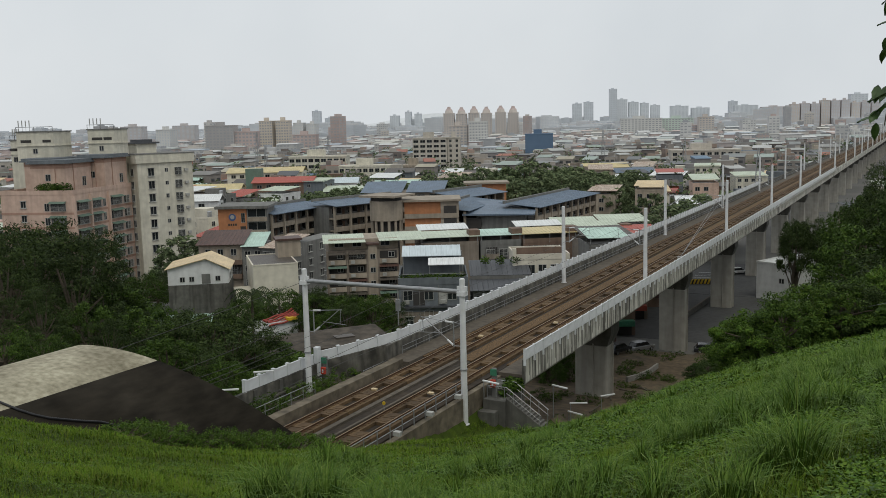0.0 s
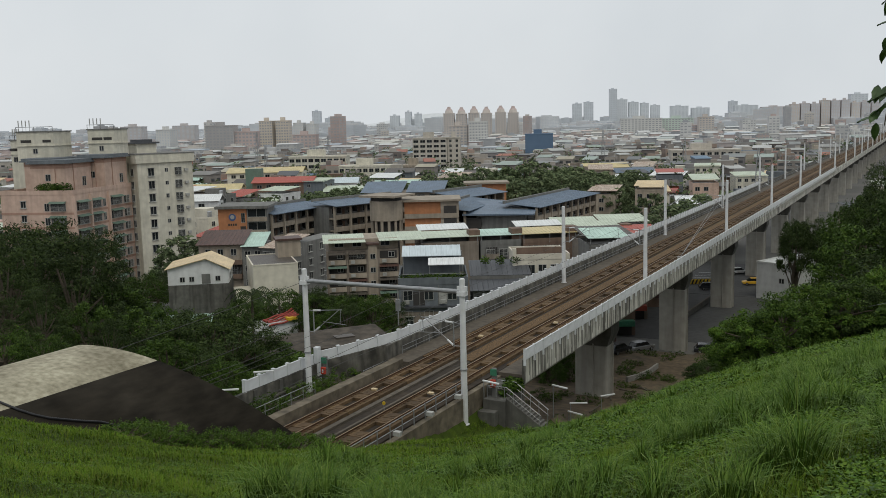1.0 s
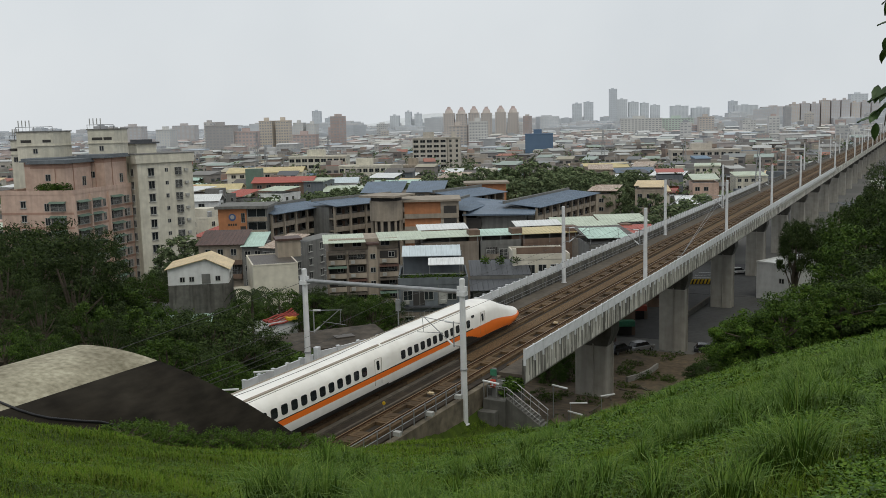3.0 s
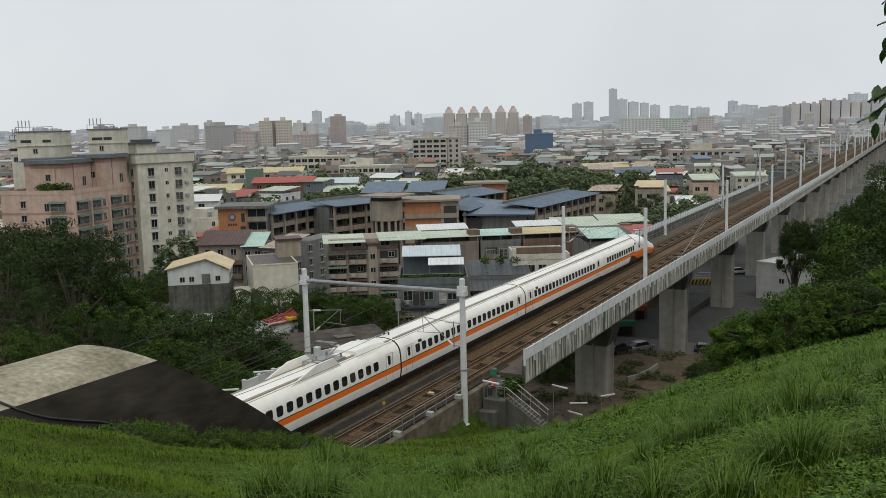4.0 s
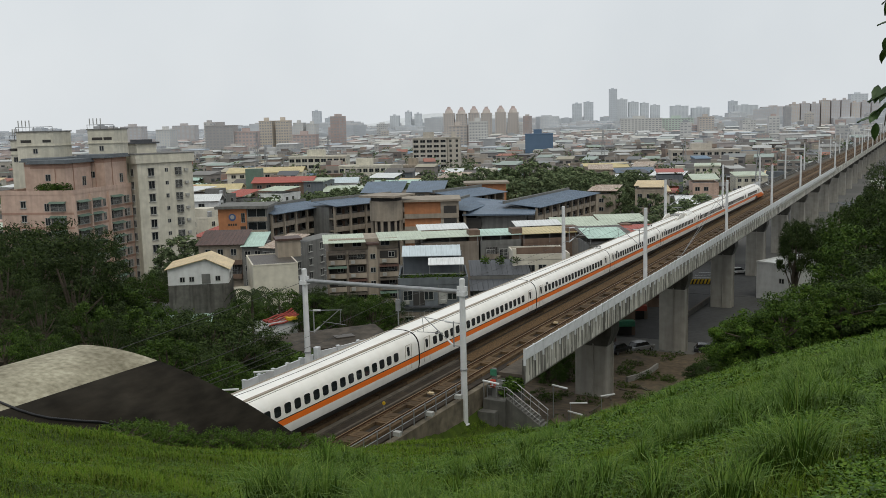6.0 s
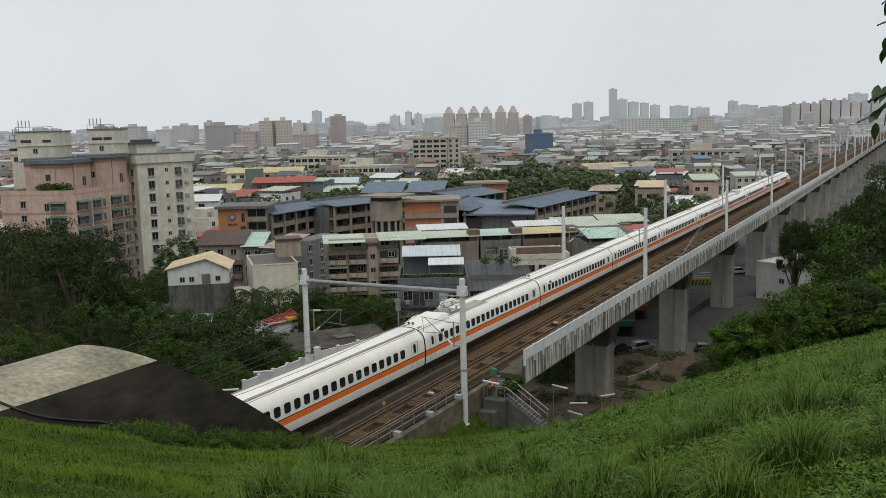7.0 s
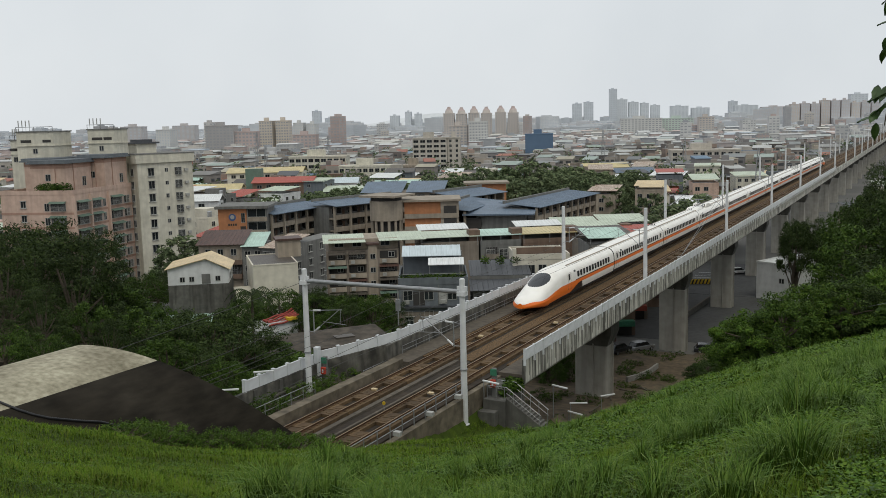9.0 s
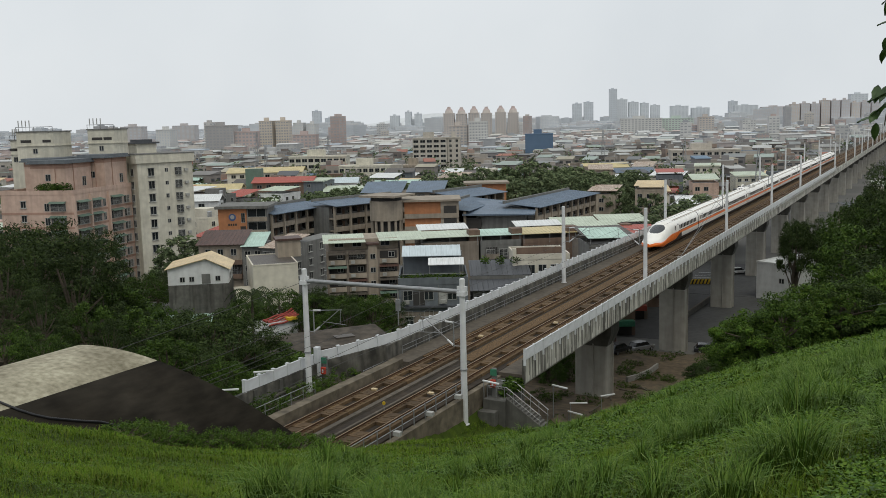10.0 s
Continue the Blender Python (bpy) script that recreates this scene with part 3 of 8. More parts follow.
def build_train():
    root = thing("high_speed_train", pose(0, 0, 0), "white high-speed train with orange and black side stripe", "train")
    body = welded(car_shell(24.8).mesh("car_body", PAINT, True))
    nose = nose_shell(27.0, 9.6).mesh("end_car_body", PAINT, True)
    for me in (body, nose):
        me.set_sharp_from_angle(angle=radians(38))
    pane = rounded(0.62, 0.66, 0.16, 0.03).mesh("window", M["trainglass"])
    slim = rounded(0.32, 0.7, 0.14, 0.03).mesh("door_window", M["trainglass"])
    plate = rounded(0.5, 0.22, 0.03, 0.02).mesh("destination_display", M["black"])
    seam = Shape().box(-0.47, -0.45, -0.012, 0.012, -1.0, 0.95).box(0.45, 0.47, -0.012, 0.012, -1.0, 0.95).box(-0.47, 0.47, -0.012, 0.012, 0.93, 0.95).mesh("door", M["roofgrey"])
    strip = Shape().box(-0.10, 0.10, 0.2, 24.6, 0, 0.06).mesh("roof_strip", M["roofgrey"])
    strip_short = Shape().box(-0.075, 0.075, 0.3, 15.6, 0, 0.05).mesh("roof_strip", M["roofgrey"])
    hose = Shape()
    hose.sweep([(x * 0.95, 0.5 + (z - 0.25) * 0.90) for x, z in FULL], -0.24, 0.02)
    hose = hose.mesh("gangway", M["under"])
    bogie = Shape().box(-1.2, 1.2, -1.7, 1.7, 0.35, 0.75)
    for y in (-1.25, 1.25):
        for x in (-0.75, 0.75):
            bogie.tube((x - 0.06, y, 0.43), (x + 0.06, y, 0.43), 0.43, n=18)
    bogie = bogie.mesh("bogie", M["under"])

    def dress(car, first, last, doors, strips, flip):
        for side in (1, -1):
            for k in range(int((last - first) / 1.04) + 1):
                part("window", pane, None, car, m=pose(side * 1.668, first + 1.04 * k, 2.38, -side * 3, 0, 90))
            for y in doors:
                part("door", seam, None, car, m=pose(side * 1.68, y, 2.0, 0, 0, 90))
                part("door_window", slim, None, car, m=pose(side * 1.665, y, 2.42, -side * 3, 0, 90))
            part("destination_display", plate, None, car, m=pose(side * 1.595, doors[0] + (1.9 if not flip else -1.9), 2.86, -side * 14, 0, 90))
        for x in (-0.85, 0.85):
            part("roof_strip", strips, None, car, m=pose(x, 0, 3.545, 0, math.copysign(9, x), 0))

    # the tip of the front nose is the origin; the cars trail towards -y
    for k in range(12):
        back = -27.0 - 25.0 * k
        if k == 0:
            car = part("end_car", nose, None, root, "white and orange streamlined end car with black windscreen", m=pose(0, -27.0, 0))
            dress(car, 2.2, 14.4, (16.6,), strip_short, True)
        elif k == 11:
            car = part("end_car", nose, None, root, "white and orange streamlined end car with black windscreen", m=pose(0, -304.0 + 27.0, 0, 0, 0, 180))
            dress(car, 2.2, 14.4, (16.6,), strip_short, True)
        else:
            car = part("middle_car", body, None, root, m=pose(0, back + 0.3, 0))
            dress(car, 2.6, 22.0, (1.2, 23.2), strip, False)
            part("gangway", hose, None, car)
        for y in (4.0, 20.4) if k not in (0, 11) else (4.0, 17.5):
            part("bogie", bogie, None, car, m=pose(0, y, 0))
        if k == 10:
            part("gangway", hose, None, car, m=pose(0, 0, 0))
        if k in (3, 8):
            turned = pose(0, 24.8, 0, 0, 0, 180) if k == 3 else pose(0, 0, 0)
            arm = Shape()
            arm.box(-0.9, 0.9, 6.2, 7.8, 3.62, 3.74)
            arm.tube((0, 7.6, 3.75), (0, 5.9, 4.30), 0.045).tube((0, 5.9, 4.30), (0, 7.4, 4.95), 0.04)
            arm.tube((-0.8, 7.4, 4.95), (0.8, 7.4, 4.95), 0.05).tube((-0.8, 7.15, 4.93), (0.8, 7.15, 4.93), 0.04)
            for x in (-0.6, 0.6):
                for y in (6.4, 7.7, 9.2):
                    arm.tube((x, y, 3.6), (x, y, 4.0), 0.09)
            arm.tube((-0.6, 9.2, 3.95), (0.6, 9.2, 3.95), 0.05).tube((0.6, 9.2, 3.95), (0.6, 7.7, 3.95), 0.04)
            part("pantograph", arm, M["steel"], car, "raised grey pantograph", m=turned)
            ramp = [(-1.28, 3.30), (-1.0, 3.86), (1.0, 3.86), (1.28, 3.30)]
            fair = Shape()
            fair.sweep(ramp, 2.6, 5.2)
            for q in range(3):
                (xa, za), (xb, zb) = ramp[q], ramp[q + 1]
                fair.face([(xa, 2.6, za), (xb, 2.6, zb), (xb * 0.9, -0.1 if q == 1 else 0.1, 3.46), (xa * 0.9, 0.1, 3.46)])
            part("roof_fairing", fair, M["white"], car, "white ramped roof fairing", m=turned)
            for x in (-1.15, 1.15):
                wing = Shape()
                wing.sweep([(x - 0.07, 3.3), (x + 0.07, 3.3), (x + 0.05, 4.12), (x - 0.05, 4.12)], 8.2, 10.2)
                for ya, yb in ((10.2, 13.4), (8.2, 7.2)):
                    wing.face([(x - 0.06, ya, 3.3), (x - 0.06, yb, 3.3), (x - 0.05, ya, 4.12)])
                    wing.face([(x + 0.06, ya, 3.3), (x + 0.06, yb, 3.3), (x + 0.05, ya, 4.12)])
                    wing.face([(x - 0.05, ya, 4.12), (x + 0.05, ya, 4.12), (x + 0.06, yb, 3.3), (x - 0.06, yb, 3.3)])
                part("pantograph_shield", wing, M["white"], car, m=turned)
        if k in (2, 3, 4, 7, 8, 9):
            lead = Shape()
            for x in (-0.35, 0.05):
                lead.tube((x, 0.9, 3.62), (x, 0.9, 3.86), 0.07).tube((x, 0.9, 3.84), (x, -0.9, 3.84), 0.03)
            part("roof_cable", lead, M["wire"], car, "dark cable lead over the car joint")
    return root


train = build_train()


def motions():
    rows = [(0.0, -134.0), (1.0, -82.1), (2.0, -30.3), (2.5, -4.4), (3.0, 21.3), (3.5, 47.1), (4.0, 72.9), (4.5, 98.7), (5.0, 124.5), (5.5, 150.2), (6.0, 175.8), (6.5, 201.4),
            (7.0, 226.8), (7.5, 252.1), (8.0, 277.4), (8.5, 302.6), (9.0, 327.6), (9.5, 352.4), (10.0, 377.1)]
    walk(train, [(t, pose(0, y, 0)) for t, y in rows])
    # street traffic behind the viaduct
    z = -16.93
    walk(taxi, [(0.0, pose(16.0, 150.0, z, 0, 0, 201)), (1.2, pose(1.6, 144.6, z, 0, 0, 201)), (2.0, pose(-7.3, 141.4, z, 0, 0, 201)), (2.4, pose(-11.6, 141.0, z, 0, 0, 165)), (3.0, pose(-13.6, 147.0, z, 0, 0, 100)),
                (4.2, pose(-13.2, 160.0, z, 0, 0, 88)), (5.2, pose(-13.0, 165.0, z, 0, 0, 88)), (10.0, pose(-13.0, 165.0, z, 0, 0, 88))])
    walk(saloon, [(0.0, pose(-12.4, 133.6, z, 0, 0, 21)), (0.8, pose(-5.2, 136.2, z, 0, 0, 21)), (2.0, pose(3.6, 139.6, z, 0, 0, 21)), (3.2, pose(11.0, 144.6, z, 0, 0, 21)), (10.0, pose(12.0, 145.2, z, 0, 0, 21))])


# ---- town materials ----
def paint(name, c, streak=0.35, stain=0.3, rough=0.85):
    streak *= 0.5
    return material(name, c, tuple(v * 0.82 for v in c), 0.9, rough, streak=streak, stain=stain, bump=0.1, big=0.25)


M["cream"] = paint("cream_render", (0.68, 0.65, 0.55), 0.3)
M["creamwall"] = paint("bare_cream_wall", (0.70, 0.66, 0.56), 0.1)
M["pink"] = paint("salmon_tile_wall", (0.62, 0.452, 0.37), 0.25)
M["pinkband"] = paint("red_brown_tile_band", (0.43, 0.27, 0.205), 0.25)
M["orangewall"] = paint("orange_brick_wall", (0.52, 0.23, 0.11), 0.2)
M["beige"] = paint("beige_render", (0.40, 0.34, 0.27), 0.45)
M["taupe"] = paint("taupe_tile_wall", (0.26, 0.22, 0.18), 0.5)
M["bluegrey"] = paint("blue_grey_cladding", (0.16, 0.18, 0.20), 0.35)
M["dimgrey"] = paint("dim_grey_render", (0.20, 0.20, 0.19), 0.5)
M["whitewall"] = paint("white_corrugated_wall", (0.70, 0.71, 0.71), 0.15, 0.15)
M["drumwall"] = paint("sand_concrete", (0.36, 0.31, 0.25), 0.35)
M["brownwall"] = paint("brown_brick_wall", (0.20, 0.135, 0.10), 0.4)
# Near-black for shade painted inside openings; the dark lettering shares it.
M["dark"] = paint("painted_shade_and_lettering", (0.045, 0.042, 0.04), 0.0, 0.2)


def sheet(name, c, c2=None, stain=0.3):
    return material(name, c, c2 or tuple(v * 0.8 for v in c), 0.7, 0.55, 0.0, bump=0.15, stain=stain, big=0.4, stretch=(6, 0.6, 1))


M["greenroof"] = sheet("pale_green_metal_sheet", (0.55, 0.62, 0.50))
M["mintroof"] = sheet("mint_metal_sheet", (0.50, 0.68, 0.60))
M["whiteroof"] = sheet("white_metal_sheet", (0.74, 0.76, 0.76), None, 0.15)
M["iceroof"] = sheet("ice_blue_metal_sheet", (0.58, 0.66, 0.70), None, 0.15)
M["creamroof"] = sheet("cream_metal_sheet", (0.70, 0.55, 0.33))
M["yellowroof"] = sheet("straw_metal_sheet", (0.62, 0.52, 0.28))
M["blueroof"] = sheet("slate_blue_metal_sheet", (0.15, 0.20, 0.27), (0.11, 0.15, 0.205))
M["rustroof"] = sheet("rust_streaked_sheet", (0.62, 0.55, 0.46), (0.25, 0.14, 0.09), 0.5)
M["brownroof"] = sheet("dark_brown_sheet", (0.115, 0.058, 0.044), (0.055, 0.03, 0.024), 0.5)
M["redroof"] = sheet("red_metal_sheet", (0.42, 0.09, 0.06))
M["yardroof"] = material("weathered_brown_felt_roof", (0.105, 0.088, 0.07), (0.05, 0.043, 0.035), 0.8, 0.85, bump=0.4, stain=0.6, big=0.4, gloss=0.25)
M["hosered"] = material("red_corrugated_hose", (0.36, 0.045, 0.03), (0.22, 0.03, 0.02), 3.0, 0.55, stain=0.3)
M["greyroof"] = sheet("brown_grey_roof_sheet", (0.105, 0.09, 0.075), (0.055, 0.047, 0.039))
M["darkroof"] = sheet("dark_slate_sheet", (0.07, 0.075, 0.085))
M["tealawning"] = sheet("faded_green_awning", (0.13, 0.20, 0.16))
M["tank"] = material("stainless_water_tank", (0.62, 0.63, 0.64), None, 2, 0.35, 0.8)
M["red"] = material("red_paint", (0.55, 0.06, 0.03), None, 2, 0.5)
M["green"] = material("green_paint", (0.05, 0.22, 0.13), None, 2, 0.5)
M["yellow"] = material("yellow_paint", (0.75, 0.50, 0.03), None, 2, 0.5)
M["blue"] = material("blue_paint", (0.06, 0.12, 0.28), None, 2, 0.5)
M["planter"] = material("potted_greens", (0.05, 0.09, 0.025), (0.02, 0.04, 0.012), 3, 0.8, bump=0.6)


# ---- windows, balconies and roof furniture, shared by the houses ----
KEEP = {}


def window_mesh(w, h, style="plain"):
    key = (round(w, 2), round(h, 2), style)
    if key in KEEP:
        return KEEP[key]
    sh = Shape()
    t = 0.07
    xs, zs = (-w / 2 - t, -w / 2, -0.035, 0.035, w / 2, w / 2 + t), (-h / 2 - t, -h / 2, h / 2, h / 2 + t)
    sh.v = [(x, -0.09, z) for z in zs for x in xs] + [(x, 0.03, z) for z in (zs[0], zs[3]) for x in (xs[0], xs[5])]
    for r in range(3):
        for c in range(5):
            a = r * 6 + c
            q = (a, a + 1, a + 7, a + 6)
            if r == 1 and c in (1, 3):
                k = len(sh.v)
                sh.v += [(sh.v[e][0], -0.02, sh.v[e][2]) for e in q]
                sh.f += [(q[e], q[(e + 1) % 4], k + (e + 1) % 4, k + e) for e in range(4)] + [(k, k + 1, k + 2, k + 3)]
                sh.s += [0, 0, 0, 0, 1]
            else:
                sh.f.append(q)
                sh.s.append(0)
    sh.f += [(0, 24, 25, 5), (18, 23, 27, 26), (0, 18, 26, 24), (5, 25, 27, 23)]
    sh.s += [0, 0, 0, 0]
    if style == "sill":
        sh.box(-w / 2 - 0.2, w / 2 + 0.2, -0.28, 0.03, -h / 2 - 0.2, -h / 2 - t, 0)
        sh.box(-w / 2 - 0.2, w / 2 + 0.2, -0.35, 0.03, h / 2 + t, h / 2 + 0.16, 0)
    if style in ("cage", "awning"):
        for k in range(int(w / 0.22) + 1):
            x = -w / 2 + w * k / int(w / 0.22)
            sh.box(x - 0.015, x + 0.015, -0.5, -0.47, -h / 2, h / 2, 0)
        for z in (-h / 2, 0, h / 2):
            sh.box(-w / 2, w / 2, -0.5, -0.47, z - 0.02, z + 0.02, 0)
        sh.box(-w / 2, w / 2, -0.5, 0, -h / 2 - 0.06, -h / 2, 0)
    if style == "awning":
        sh.face([(-w / 2 - 0.2, 0, h / 2 + 0.45), (w / 2 + 0.2, 0, h / 2 + 0.45), (w / 2 + 0.2, -0.95, h / 2 + 0.05), (-w / 2 - 0.2, -0.95, h / 2 + 0.05)], 2)
        sh.face([(-w / 2 - 0.2, 0, h / 2 + 0.40), (-w / 2 - 0.2, -0.95, h / 2 + 0.0), (w / 2 + 0.2, -0.95, h / 2 + 0.0), (w / 2 + 0.2, 0, h / 2 + 0.40)], 2)
    KEEP[key] = sh.mesh("window", [M["frame"], M["glass"], M["tealawning"]])
    return KEEP[key]


def balcony_mesh(w, wall, bars=True):
    key = (round(w, 2), wall, bars)
    if key in KEEP:
        return KEEP[key]
    sh = Shape()
    sh.box(-w / 2, w / 2, -1.1, 0.02, -0.14, 0.0)
    sh.box(-w / 2, w / 2, -1.1, -0.98, 0.0, 0.85)
    sh.box(-w / 2, -w / 2 + 0.1, -0.98, 0.02, 0.0, 0.85)
    sh.box(w / 2 - 0.1, w / 2, -0.98, 0.02, 0.0, 0.85)
    for k in range(int(w / 0.3) + 1 if bars else 0):
        x = -w / 2 + 0.03 + (w - 0.06) * k / int(w / 0.3)
        sh.box(x - 0.012, x + 0.012, -1.06, -1.03, 0.85, 2.3, 1)
    if bars:
        sh.box(-w / 2, w / 2, -1.06, -1.03, 1.45, 1.49, 1)
    KEEP[key] = sh.mesh("balcony", [M[wall], M["steel"]])
    return KEEP[key]


def on_face(face, u, z, w, d):
    """The pose of something fixed on a face of a block, u metres along it."""
    if face == "front":
        return pose(u, 0, z)
    if face == "right":
        return pose(w, u, z, 0, 0, 90)
    return pose(0, d - u, z, 0, 0, -90)


def water_tank(x, y, z, r=0.7, h=1.5):
    root = thing("water_tank", pose(x, y, z), "stainless steel rooftop water tank", "water tank", "rooftop tanks")
    part("tank", Shape().tube((0, 0, 0.45), (0, 0, 0.45 + h), r, n=16).tube((0, 0, 0.45 + h), (0, 0, 0.6 + h), r, r * 0.3, 16), M["tank"], root)
    part("stand", Shape().box(-r * 0.7, r * 0.7, -r * 0.7, r * 0.7, 0, 0.45), M["steel"], root)


def block(name, label, category, L, R, depth, top, wall, floors=4, fh=3.0, cols=(), side=(), win=(1.5, 1.3), style="plain", z0=None, parapet=0.7, roof="greyroof", group="houses", first=1.6, band=None):
    """A flat-roofed house: facade from L to R, the rest behind it. cols and side: places of windows along the facade and along its right flank, in metres."""
    w = math.hypot(R[0] - L[0], R[1] - L[1])
    turn = math.degrees(math.atan2(R[1] - L[1], R[0] - L[0]))
    z0 = -17.6 if z0 is None else z0
    root = thing(name, pose(L[0], L[1], z0, 0, 0, turn), label, category, group)
    h = top - z0
    part("wall", Shape().box(0, w, 0, depth, 0, h), M[wall], root)
    if parapet:
        rim = Shape()
        for x0, x1, y0, y1 in ((-0.06, w + 0.06, -0.06, 0.16), (-0.06, w + 0.06, depth - 0.16, depth + 0.06), (-0.06, 0.16, 0.16, depth - 0.16), (w - 0.16, w + 0.06, 0.16, depth - 0.16)):
            rim.box(x0, x1, y0, y1, h + 0.004, h + parapet)
        part("parapet", rim, M[wall], root)
        part("roof", Shape().box(0.16, w - 0.16, 0.16, depth - 0.16, h + 0.004, h + 0.06), M[roof], root)
    for k in range(floors):
        z = h - first - k * fh
        if band:
            part("floor_band", Shape().box(-0.05, w + 0.05, -0.05, 0.0, z - 1.25, z - 0.85), M[band], root)
        for face, places in (("front", cols), ("right", side)):
            for u in places:
                part("window", window_mesh(win[0], win[1], style), None, root, m=on_face(face, u, z, w, depth))
    root["w"] = w
    return root, w, h


def slanted_roof(root, x0, x1, y0, y1, z_front, z_back, mat, name="roof", thick=0.08, label="", ribs=True):
    """A sheet of ribbed metal that falls from back to front."""
    sh = Shape()
    n = max(2, int((x1 - x0) / 0.8))
    line = [(x0, -thick), (x0, 0.0)]
    for k in range(n if ribs else 0):
        x = x0 + (x1 - x0) * (k + 0.5) / n
        line += [(x - 0.07, 0.0), (x - 0.03, 0.055), (x + 0.03, 0.055), (x + 0.07, 0.0)]
    line += [(x1, 0.0), (x1, -thick)]
    m = len(line)
    sh.v = [(x, y0, z_front + z) for x, z in line] + [(x, y1, z_back + z) for x, z in line]
    for k in range(m):
        j = (k + 1) % m
        sh.f.append((k, k + m, j + m, j))
    sh.f.append(tuple(range(m)))
    sh.f.append(tuple(range(2 * m - 1, m - 1, -1)))
    sh.s = [0] * len(sh.f)
    return part(name, sh, M[mat], root, label)


def posts(root, spots, z0, z1s, r=0.06):
    for (x, y), z1 in zip(spots, z1s):
        part("post", Shape().box(x - r, x + r, y - r, y + r, z0, z1), M["steel"], root)


# ---- tower block in cream render ----
def cream_tower():
    L, C, R = (-138.9, 98.4), (-124.4, 93.6), (-129.8, 106.5)
    root, w, h = block("apartment_tower", "ten-storey cream apartment tower with small dark windows", "apartment building", L, C, 14, 12.4, "cream", 10, 3.0, (4.3, 8.4), (), (1.9, 1.5), "sill", z0=-18, parapet=0, first=2.2, group="apartment towers")
    for k in range(10):
        z = h - 2.2 - 3.0 * k
        part("window", window_mesh(1.4, 1.7, "sill"), None, root, m=on_face("right", 3.3, z, w, 14))
        part("window", window_mesh(0.7, 0.8, "plain"), None, root, m=on_face("right", 7.2, z + 0.3, w, 14))
        part("window", window_mesh(1.7, 1.7, "cage"), None, root, m=on_face("right", 10.2, z, w, 14))
        part("air_conditioner", Shape().box(-0.45, 0.45, -0.5, 0, -0.3, 0.3), M["frame"], root, m=on_face("right", 12.2, z + 0.2, w, 14))
        part("window", window_mesh(1.2, 1.5, "sill"), None, root, m=on_face("front", 12.6, z, w, 14))
    part("cornice", Shape().box(-0.4, w + 0.5, -0.5, 14.4, h - 0.1, h + 1.9), M["cream"], root, "cream roof parapet")
    part("capping", Shape().box(-0.5, w + 0.6, -0.6, 14.5, h + 1.9, h + 2.1), M["dimgrey"], root, "dark stained coping")
    hut = part("stair_house", Shape().box(4.5, 9.5, 3, 8, h + 2.1, h + 4.3), M["cream"], root)
    part("hut_roof", Shape().box(3.9, 10.1, 2.4, 8.6, h + 4.3, h + 4.7).box(5.2, 8.8, 3.6, 7.4, h + 4.7, h + 5.3), M["darkroof"], hut, "dark stepped tile roof")


cream_tower()


